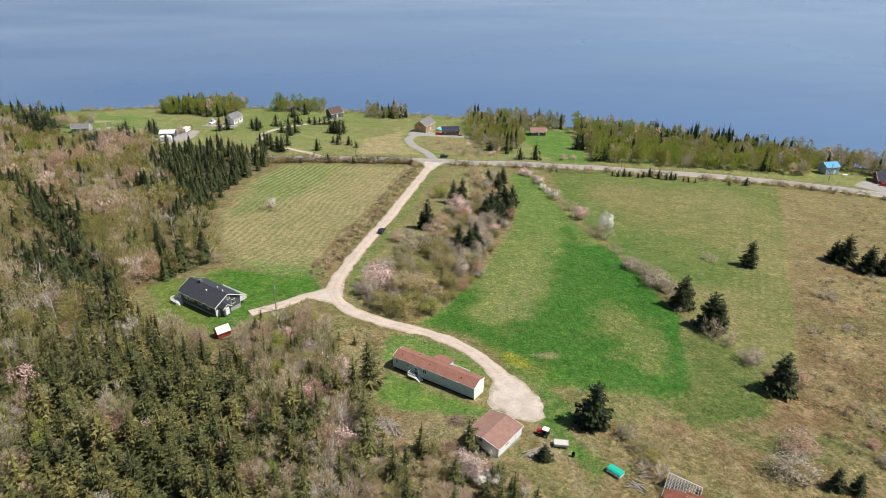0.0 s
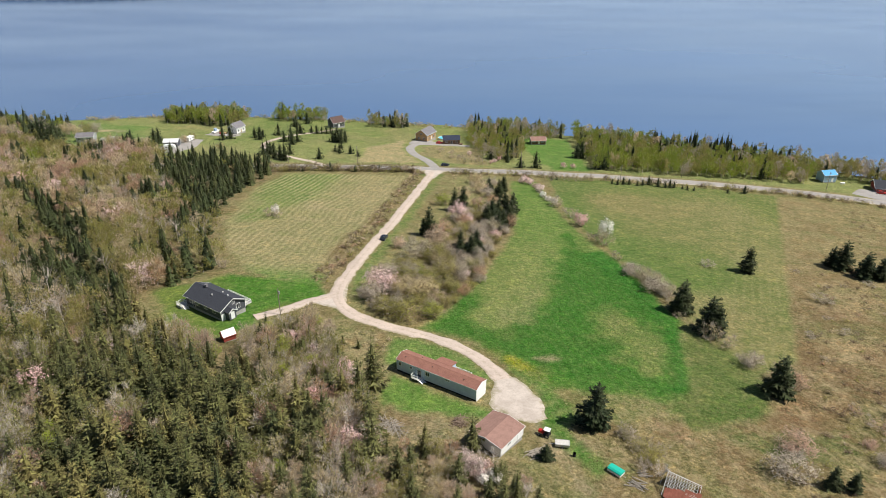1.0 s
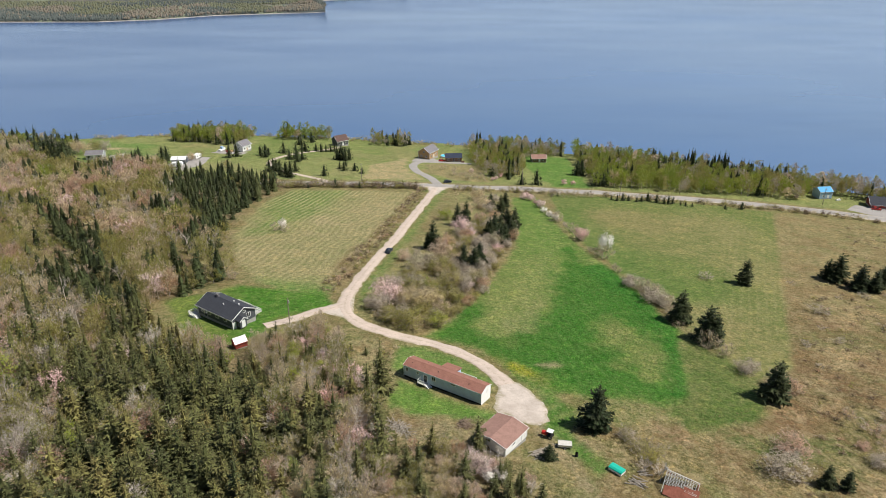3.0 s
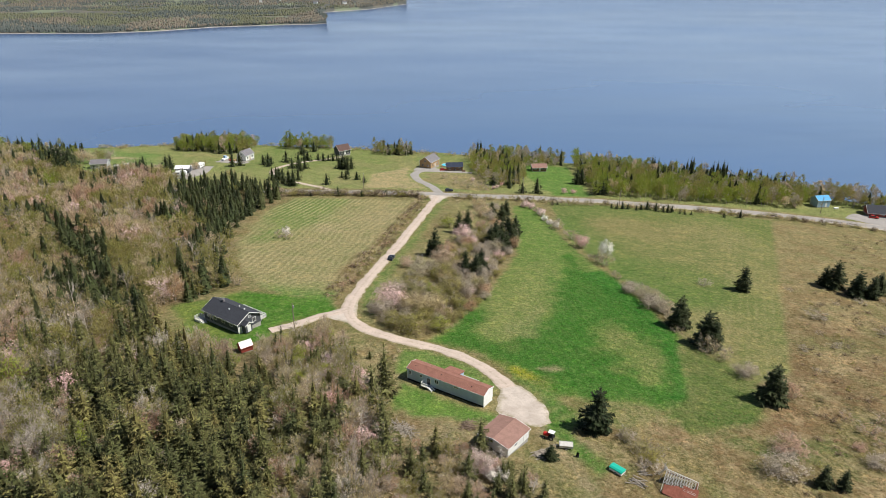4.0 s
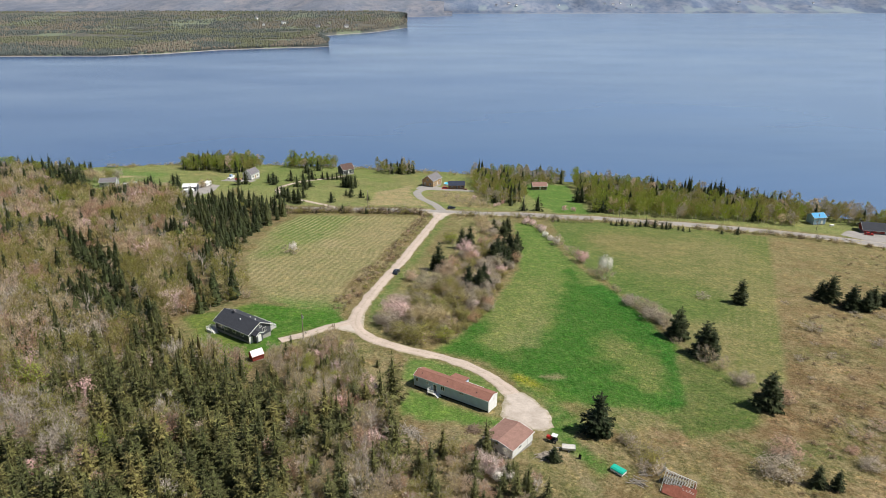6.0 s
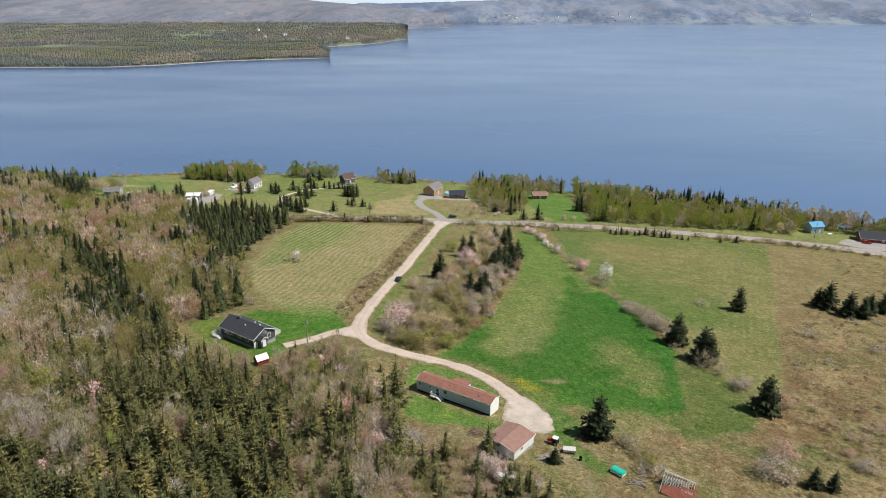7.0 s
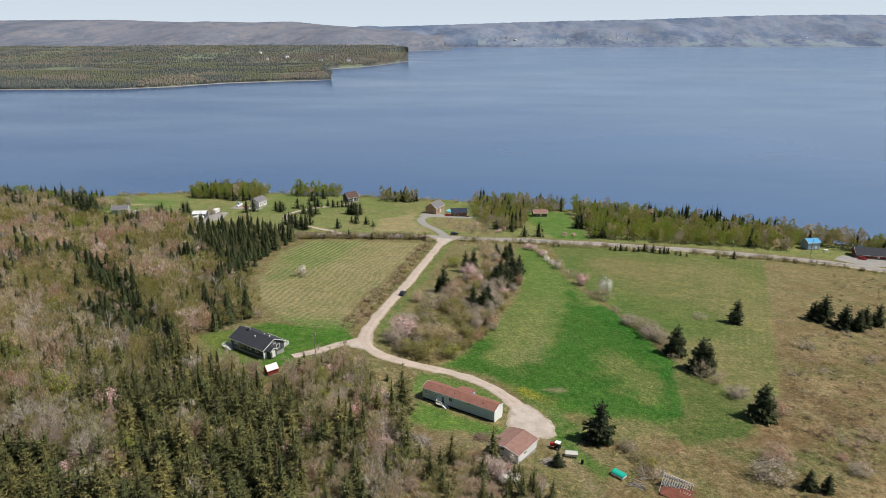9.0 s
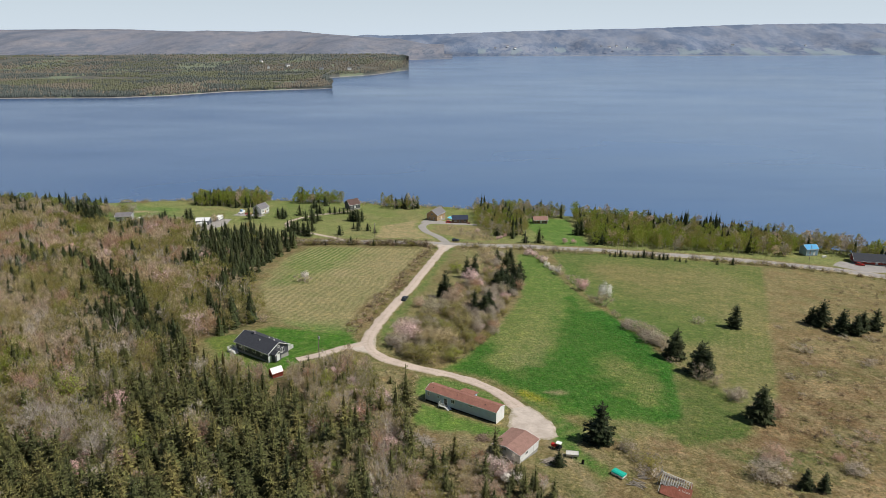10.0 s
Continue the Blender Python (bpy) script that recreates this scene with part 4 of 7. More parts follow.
def spruce_shape(seed, h, r, whorls, boughs, twigs, bare=0.06, lean=0.0, taper=0.72, fat=1.0, core=0.34):
    """A spruce: tapered trunk and whorls of boughs that sag and lift again at the tip, each a fan of separate twigs."""
    g = np.random.default_rng(seed)
    t = Tris()
    t.tube((0, 0, -0.4), (lean * h * 0.5, 0, h * 0.55), h * 0.013, h * 0.008, 5)
    t.tube((lean * h * 0.5, 0, h * 0.55), (lean * h, 0, h), h * 0.008, 0.01, 5)
    lop = g.uniform(0, math.tau)
    # dense needles close to the trunk
    for j in range(3):
        z0, z1, w = h * (bare + 0.28 * j), h * min(0.9, bare + 0.28 * j + 0.40), r * core * (1 - bare - 0.28 * j) ** taper
        ring = [np.array((lean * z0 + w * g.uniform(0.6, 1.15) * math.cos(k * math.tau / 6), w * g.uniform(0.6, 1.15) * math.sin(k * math.tau / 6), z0 + g.uniform(-0.05, 0.05) * h)) for k in range(6)]
        for k in range(6):
            t.tri(ring[k], ring[(k + 1) % 6], np.array((lean * z1, 0, z1)))
    for i in range(whorls):
        s = bare + (0.985 - bare) * (i + g.uniform(-0.35, 0.35)) / (whorls - 1)
        s = min(max(s, 0.03), 0.985)
        z0 = s * h
        reach = r * (1 - s) ** taper * (1 if s > 0.15 else 0.75 + s * 1.6) * g.uniform(0.82, 1.12) + 0.12
        n = max(4, int(boughs * (0.5 + 0.6 * (1 - s))))
        a0 = g.uniform(0, math.tau)
        for k in range(n):
            a = a0 + k * math.tau / n + g.uniform(-0.3, 0.3)
            L = reach * g.uniform(0.55, 1.2) * (1 + 0.14 * math.cos(a - lop))
            out = np.array((math.cos(a), math.sin(a), 0.0))
            side = np.array((-math.sin(a), math.cos(a), 0.0))
            drop = g.uniform(0.05, 0.38) if s < 0.65 else g.uniform(-0.35, 0.1)
            lift = g.uniform(0.0, 0.3)
            base = np.array((lean * z0, 0, z0 + g.uniform(-0.2, 0.2)))

            def at(f):
                return base + out * (L * f) + np.array((0, 0, L * (lift * f ** 3 - drop * f)))

            for j in range(twigs):
                f = 0.25 + 0.65 * j / max(1, twigs - 1)
                w = L * (0.42 * (1 - f) + 0.12) * g.uniform(0.65, 1.25)
                p, q = at(f - 0.12 * fat), at(min(1.0, f + 0.06 * fat))
                for sg in (-1, 1):
                    tip = at(min(1.05, f + 0.24)) + side * (sg * w) + np.array((0, 0, g.uniform(-0.24, 0.10) * L))
                    t.tri(p, q, tip)
            t.tri(at(0.75) + side * 0.07 * L, at(0.75) - side * 0.07 * L, at(1.12))
    for k in range(4):
        a = k * math.tau / 4
        t.tri((lean * h, 0, h * 1.03), (lean * h + 0.12 * math.cos(a), 0.12 * math.sin(a), h * 0.94), (lean * h + 0.12 * math.cos(a + 1.2), 0.12 * math.sin(a + 1.2), h * 0.94))
    return t.arrays()


def hardwood_shape(seed, h, r, tufts, twigs, leaves, size, stems=1, low=0.3, limbs=True, spray=False):
    """A spring hardwood: trunk, limbs out to uneven tufts, a haze of twigs and small opening leaves."""
    g = np.random.default_rng(seed)
    t = Tris()
    feet = []
    for s in range(stems):
        a = g.uniform(0, math.tau)
        out = np.array((math.cos(a), math.sin(a), 0.0))
        foot = out * (0.0 if stems == 1 else r * 0.15)
        top = foot + out * (0.04 * h if stems == 1 else r * 0.35) + np.array((0, 0, h * g.uniform(0.52, 0.62)))
        r0 = h * (0.012 if stems == 1 else 0.008)
        t.tube(foot - np.array((0, 0, 0.4)), top, r0, 0.02, 4)
        feet.append((foot, top, r0))
    lop, cs = g.normal(0, 0.12, 2) * r, []
    mid, half = h * (low + 1) / 2, h * (1 - low) / 2
    while len(cs) < tufts:
        u = g.uniform(-1, 1, 3)
        d = np.linalg.norm(u)
        if 0.35 < d < 0.95:
            cs.append(np.array((u[0] * r + lop[0], u[1] * r + lop[1], mid + u[2] * half * 0.95)) * np.array((1, 1, g.uniform(0.92, 1.04))))
    for c in cs if limbs else ():
        foot, top, r0 = feet[g.integers(stems)]
        f = np.clip((c[2] / h - 0.25) * 0.9 + g.uniform(-0.1, 0.05), 0.12, 0.98)
        p = foot + (top - foot) * f
        t.tube(p, c, r0 * 0.42 * (1.1 - f) + 0.006, 0.008, 3)
    centre = np.array((lop[0], lop[1], h * 0.45))
    heart = np.array((lop[0], lop[1], mid - half * 0.3))
    span = r * 0.42
    for k in range(twigs):
        c = cs[g.integers(tufts)]
        d = (c - centre) / (np.linalg.norm(c - centre) + 1e-6) + g.normal(0, 0.5, 3) + np.array((0, 0, 0.6))
        d /= np.linalg.norm(d)
        m = c + g.normal(0, 0.2, 3) * span
        q = m + d * span * g.uniform(0.6, 1.5)
        w = np.cross(d, g.normal(0, 1, 3))
        w = w / (np.linalg.norm(w) + 1e-6) * g.uniform(0.014, 0.028) * min(1.0, r / 2.2)
        t.tri(m - w, m + w, q, 0)
    for k in range(leaves):
        c = cs[g.integers(tufts)] + g.normal(0, 0.42, 3) * span
        # leaves lie along the crown's own rounding, with some disorder
        o = (c - heart) / np.array((r, r, half)) + g.normal(0, 0.38, 3) + np.array((0, 0, 0.15))
        if spray:
            # budding sprays: slender, pointing out and up
            d = o * np.array((1, 1, 0.6)) + g.normal(0, 0.25, 3) + np.array((0, 0, 0.5))
            d /= np.linalg.norm(d) + 1e-6
            u = np.cross(d, o + g.normal(0, 0.3, 3))
            u *= size * 0.36 * g.uniform(0.7, 1.2) / (np.linalg.norm(u) + 1e-6)
            t.tri(c - u, c + u, c + d * size * 1.65 * g.uniform(0.6, 1.3))
            continue
        u = np.cross(o, g.normal(0, 1, 3))
        u /= np.linalg.norm(u) + 1e-6
        v = np.cross(o, u)
        v /= np.linalg.norm(v) + 1e-6
        k2 = size * g.uniform(0.6, 1.25)
        t.tri(c - u * k2 * 0.5, c + u * k2 * 0.5 + v * 0.1 * k2, c + v * k2 * 0.75)
    return t.arrays()


def bare_shape(seed, h, r, stems, limbs, forks, twigs, buds):
    """A leafless hardwood: pale stems that fork into limbs, branches and fine twigs, with a few buds at the tips."""
    g = np.random.default_rng(seed)
    t = Tris()

    def blade(a, b, w, slot=0):
        d = b - a
        n = np.cross(d, g.normal(0, 1, 3))
        n *= w / (np.linalg.norm(n) + 1e-6)
        t.tri(a - n, a + n, b, slot)

    for s in range(stems):
        a = g.uniform(0, math.tau)
        foot = np.array((math.cos(a), math.sin(a), 0.0)) * (0.0 if stems == 1 else 0.25)
        top = foot * (1 + r * 1.1) + np.array((g.normal(0, 0.3), g.normal(0, 0.3), h * g.uniform(0.8, 0.95)))
        mid = foot + (top - foot) * 0.5 + g.normal(0, 0.15, 3)
        t.tube(foot - np.array((0, 0, 0.4)), mid, h * 0.014, h * 0.010, 4)
        t.tube(mid, top, h * 0.010, 0.02, 4)
        for i in range(limbs):
            f = g.uniform(0.25, 0.95)
            p = foot + (mid - foot) * f * 2 if f < 0.5 else mid + (top - mid) * (f * 2 - 1)
            b = g.uniform(0, math.tau)
            reach = r * (1.15 - 0.75 * f) * g.uniform(0.6, 1.15)
            e = p + np.array((math.cos(b) * reach, math.sin(b) * reach, reach * g.uniform(0.5, 1.3)))
            t.tube(p, e, h * 0.006, 0.015, 3)
            for j in range(forks):
                q = p + (e - p) * g.uniform(0.3, 1.0)
                u = (e - p) * g.uniform(0.25, 0.6) + g.normal(0, 0.28, 3) * reach + np.array((0, 0, 0.2 * reach))
                blade(q, q + u, 0.035)
                for k in range(twigs):
                    m = q + u * g.uniform(0.2, 1.0)
                    v = u * 0.4 + g.normal(0, 0.22, 3) * reach
                    blade(m, m + v, 0.02)
                for k in range(buds):
                    m = q + u * g.uniform(0.3, 1.2) + g.normal(0, 0.15, 3) * reach
                    blade(m, m + g.normal(0, 0.16, 3) + np.array((0, 0, 0.2)), 0.07, 1)
    return t.arrays()


def tree_thing(name, label, category, group, shape, leaf, wood, crown="crown"):
    """A tree as a thing: trunk and crown meshes under an Empty. Made far below the land and copied from there."""
    V, F, S = shape
    root = thing(name, label, category, group)
    for slot, part_name, mat in ((0, "trunk", wood), (1, crown, leaf)):
        f = F[S == slot]
        if len(f) == 0:
            continue
        used, inv = np.unique(f, return_inverse=True)
        mesh_object(part_name, V[used], inv.reshape(f.shape), [mat], parent=root)
    return root


class Planter:
    """Plants things from stock trees; the first of each kind is the stock itself."""

    def __init__(self):
        self.stock, self.used = {}, set()

    def keep(self, key, root):
        self.stock[key] = root

    def plant(self, key, x, y, scale=1.0, turn=None, label="", sink=0.1, tall=1.0, group=""):
        root = self.stock[key]
        turn = rng.uniform(0, 360) if turn is None else turn
        m = pose(x, y, gz(x, y) - sink, rng.uniform(-2, 2), rng.uniform(-2, 2), turn)
        if key in self.used:
            root = copy_thing(root, m)
        else:
            self.used.add(key)
            root.matrix_basis = m
        root.scale = (scale, scale, scale * tall)
        if group:
            root["group"] = group
        if label:
            root["label"] = label
        return root


def grove(name, label, category, shapes, places, mats):
    """Many trees past counting, joined into one mesh. places: rows of x, y, scale, tall, shape."""
    Vs, Fs, Ss, Ks, n = [], [], [], [], 0
    for x, y, s, tall, k in places:
        V, F, S = shapes[k]
        a = rng.uniform(0, math.tau)
        c, d = math.cos(a) * s, math.sin(a) * s
        W = np.stack([V[:, 0] * c - V[:, 1] * d + x, V[:, 0] * d + V[:, 1] * c + y, V[:, 2] * s * tall + gz(x, y) - 0.1], 1)
        Vs.append(W)
        Fs.append(F + n)
        Ss.append(S)
        Ks.append(np.full(len(V), rng.random(), np.float32))
        n += len(V)
    if not Vs:
        return None
    return tagged(mesh_object(name, np.concatenate(Vs), np.concatenate(Fs), mats, np.concatenate(Ss), np.concatenate(Ks)), label, category, kind="stuff")


def scatter(poly, gap, seed, bounds=None):
    """Uneven points within a polygon, about gap apart."""
    P = np.array(poly, float)
    x0, y0, x1, y1 = bounds or (P[:, 0].min(), P[:, 1].min(), P[:, 0].max(), P[:, 1].max())
    g = np.random.default_rng(seed)
    xs, ys = np.arange(x0, x1, gap), np.arange(y0, y1, gap)
    X, Y = np.meshgrid(xs, ys)
    x, y = (X + g.uniform(-0.42, 0.42, X.shape) * gap).ravel(), (Y + g.uniform(-0.42, 0.42, X.shape) * gap).ravel()
    keep = inside(poly, x, y) > 0.5
    return x[keep], y[keep]


planter = Planter()
WOOD_SIZES = [(8.8, 2.45, 13, 9, 0.04, 0.0), (7.6, 2.25, 11, 9, 0.06, 0.01), (10.0, 2.35, 14, 9, 0.08, -0.01), (6.8, 2.3, 10, 9, 0.03, 0.0), (9.0, 2.0, 13, 8, 0.12, 0.015), (5.4, 2.0, 9, 9, 0.03, 0.0)]
SPRUCES = [spruce_shape(100 + i, h, r, w, b, 3, bare, lean, 0.66, 1.7, 0.42) for i, (h, r, w, b, bare, lean) in enumerate(WOOD_SIZES)]
MID_SPRUCES = [spruce_shape(120 + i, h, r, w, b - 1, 2, bare, lean, 0.66, 2.4, 0.46) for i, (h, r, w, b, bare, lean) in enumerate(WOOD_SIZES)]
FIELD_SPRUCES = [spruce_shape(140 + i, h, r, w, 14, 4, 0.02, 0.0, 0.66, 1.4) for i, (h, r, w) in enumerate([(9.8, 3.4, 19), (10.2, 3.8, 20), (9.0, 3.2, 17)])]
LAWN_SPRUCES = [spruce_shape(150 + i, h, r, w, 10, 2, 0.02, 0.0, 0.62, 2.4, 0.5) for i, (h, r, w) in enumerate([(9.8, 3.8, 14), (10.2, 4.1, 14), (9.0, 3.6, 12)])]
FAR_SPRUCES = [spruce_shape(170 + i, h, r, w, 8, 1, 0.02, 0.0, 0.6, 4.2, 0.62) for i, (h, r, w) in enumerate([(8.8, 2.8, 11), (7.8, 2.6, 10), (9.6, 2.7, 12), (6.4, 2.4, 8)])]
HARDWOODS = [hardwood_shape(200 + i, h, r, tf, tw, lv, sz, st, lo, True, True) for i, (h, r, tf, tw, lv, sz, st, lo) in enumerate(
    [(9.0, 2.9, 30, 380, 720, 0.28, 1, 0.28), (8.2, 2.7, 26, 360, 740, 0.28, 1, 0.22), (7.0, 2.7, 26, 340, 740, 0.27, 2, 0.18), (9.8, 2.6, 28, 380, 660, 0.28, 1, 0.32), (6.0, 2.5, 24, 300, 720, 0.26, 3, 0.12), (8.2, 2.8, 30, 700, 340, 0.22, 2, 0.2)])]
THIN_BARES = [bare_shape(420 + i, h, r, 1, 11, 4, 2, 1) for i, (h, r) in enumerate([(8.2, 2.7), (7.2, 2.6), (9.2, 2.8), (6.6, 2.5)])]
BARES = [bare_shape(400 + i, h, r, st, lm, 5, 4, 1) for i, (h, r, st, lm) in enumerate([(8.4, 2.6, 1, 20), (7.2, 2.5, 2, 10), (9.4, 2.7, 1, 22)])]
FAR_HARDWOODS = [hardwood_shape(240 + i, h, r, 20, 50, 450, 0.31, 1, 0.12, False, True) for i, (h, r) in enumerate([(8.5, 3.0), (7.5, 2.9), (9.4, 2.8), (6.5, 2.7)])]
DISTANT_HARDWOODS = [hardwood_shape(260 + i, h, r, 16, 30, 220, 0.46, 1, 0.3, False, True) for i, (h, r) in enumerate([(8.5, 3.1), (7.5, 3.0), (9.4, 2.9), (6.5, 2.8)])]
SHORE_TREES = [hardwood_shape(290 + i, h, r, 18, 24, 250, 0.50, 1, 0.10, False, True) for i, (h, r) in enumerate([(9.5, 2.4), (8.0, 2.3), (10.5, 2.3), (7.0, 2.2)])]
LOW_SCRUB = [hardwood_shape(270 + i, h, r, 12, 40, 110, sz * 1.25, 2, 0.03, False) for i, (h, r, sz) in enumerate([(2.6, 1.7, 0.22), (3.6, 1.9, 0.26), (1.6, 1.3, 0.18)])]
SHRUBS = [hardwood_shape(280 + i, h, r, tf, tw, lv, sz, 4, 0.05) for i, (h, r, tf, tw, lv, sz) in enumerate([(2.6, 1.7, 16, 260, 300, 0.16), (3.6, 1.9, 20, 320, 420, 0.17), (1.6, 1.3, 12, 220, 160, 0.13)])]
BLOSSOMS = [hardwood_shape(310 + i, h, r, 22, 160, lv, 0.26, 3, 0.08) for i, (h, r, lv) in enumerate([(2.8, 1.7, 900), (3.6, 1.9, 1150), (2.2, 1.4, 650)])]
BUSHES = [hardwood_shape(340 + i, h, 2.7, tf, tw, lv, 0.30, 4, 0.04) for i, (h, tf, tw, lv) in enumerate([(5.2, 36, 220, 1300), (5.8, 40, 300, 1200)])]
BLOSSOM_TREES = {i: hardwood_shape(320 + i, h, r, 26, 260, lv, 0.34, 2, 0.12) for i, h, r, lv in ((1, 7.5, 2.6, 1050), (2, 6.5, 2.6, 1000), (4, 5.5, 2.5, 950))}

for i, s in enumerate(SPRUCES):
    planter.keep(("spruce", i), tree_thing("spruce_tree", "slender dark green spruce in the mixed wood", "tree", "spruces of the wood", s, M_SPRUCE, M_BARK))
for i, s in enumerate(FIELD_SPRUCES):
    planter.keep(("field", i), tree_thing("spruce_tree", "broad dark spruce standing alone in the meadow", "tree", "spruces in the meadow", s, M_DARKSPRUCE, M_BARK))
for i, s in enumerate(LAWN_SPRUCES):
    planter.keep(("lawn", i), tree_thing("spruce_tree", "dark spruce planted on the lawn", "tree", "spruces on the lawns", s, M_DARKSPRUCE, M_BARK))
WORDS = {"tan": "hardwood tree with tan opening buds", "red": "maple tree with reddish opening buds", "lime": "young tree with fresh yellow-green leaves",
         "olive": "hardwood tree with olive young leaves", "grey": "bare hardwood tree with pale grey twigs", "pink": "wild cherry tree in pale pink blossom", "white": "serviceberry tree in white blossom"}
for kind, text in WORDS.items():
    for i in (range(len(HARDWOODS)) if kind in ("tan", "red", "olive", "grey") else (1, 2, 4)):
        planter.keep((kind, i), tree_thing({"red": "maple_tree", "olive": "poplar_tree", "lime": "willow_tree", "pink": "cherry_tree", "white": "serviceberry_tree"}.get(kind, "hardwood_tree"), text, "tree", "hardwoods of the wood", BLOSSOM_TREES[i] if kind in ("pink", "white", "lime") else BARES[i % 3] if kind == "grey" else HARDWOODS[i], M_BUD[kind], M_GREYBARK))
for kind in ("tan", "olive", "lime", "red", "grey", "pink"):
    for i in range(2):
        planter.keep((kind + "_bush", i), tree_thing("bushy_tree", WORDS[kind].replace("tree", "tree, bushy and many-stemmed,"), "tree", "bushy trees of the copse", BUSHES[i], M_BUD[kind], M_TWIG))
for kind in ("tan", "olive", "white", "pink", "lime", "red", "grey"):
    for i in range(3):
        planter.keep((kind + "_shrub", i), tree_thing("shrub", WORDS[kind].split(" tree")[0].replace("young", "leafy") + " shrub" + WORDS[kind].split("tree")[1], "shrub", "shrubs", (BLOSSOMS if kind in ("pink", "white") else SHRUBS)[i], M_BUD[kind], M_TWIG))


def pick(weights):
    keys = list(weights)
    w = np.array([weights[k] for k in keys], float)
    return keys[rng.choice(len(keys), p=w / w.sum())]


SPRUCE_STANDS = [
    (0.95, [(-97, 89), (-82.9, 87.5), (-73.7, 76.7), (-66.5, 77), (-76.8, 96.1), (-88, 105.9), (-84, 119), (-70, 125), (-61.9, 123), (-44, 125), (-36, 104), (-30, 40), (-95, 40)]),
    (0.54, [(-44, 127), (-36, 104), (-30, 40), (-8, 40), (-10, 92), (-20, 108), (-33, 131)]),
    (0.50, [(-48, 128), (-40, 141), (-29, 138), (-23, 116), (-37, 111)]),
    (0.55, [(-84, 119), (-95.3, 145.8), (-83.2, 154.6), (-61.9, 125.1)]),
    (0.70, [(-171, 253), (-129, 210), (-93, 161), (-79, 143.6), (-90, 142.5), (-107, 154), (-133, 181), (-142, 208)]),
    (0.50, [(-143, 270), (-105, 213), (-85, 173), (-75, 168), (-86, 200), (-117, 250)]),
    (0.93, [(-138, 298), (-133, 330), (-88, 327), (-83, 300), (-84, 262), (-86, 236), (-80, 205), (-89, 207), (-112, 250)]),
    (0.8, [(-250, 380), (-262, 394), (-203, 362), (-193, 330), (-206, 325)]),
]


def spruce_share(x, y):
    """How much of the wood is spruce at a place."""
    share = 0.13 + 0.5 * np.clip(lattice(x, y, 22, 61) - 0.4, 0, 1)
    for amount, poly in SPRUCE_STANDS:
        share = np.maximum(share, amount * step(-4, 3, inside(poly, x, y) + (lattice(x, y, 9, 62) - 0.5) * 9))
    for poly in ([(-76, 83), (-69, 82), (-66, 75), (-72, 74)], [(-23, 105), (-17, 105), (-13, 74), (-20, 74)], [(-66, 100), (-58, 100), (-57, 92), (-65, 92)]):
        share = np.where(inside(poly, x, y) > 0, 0.15, share)
    return share


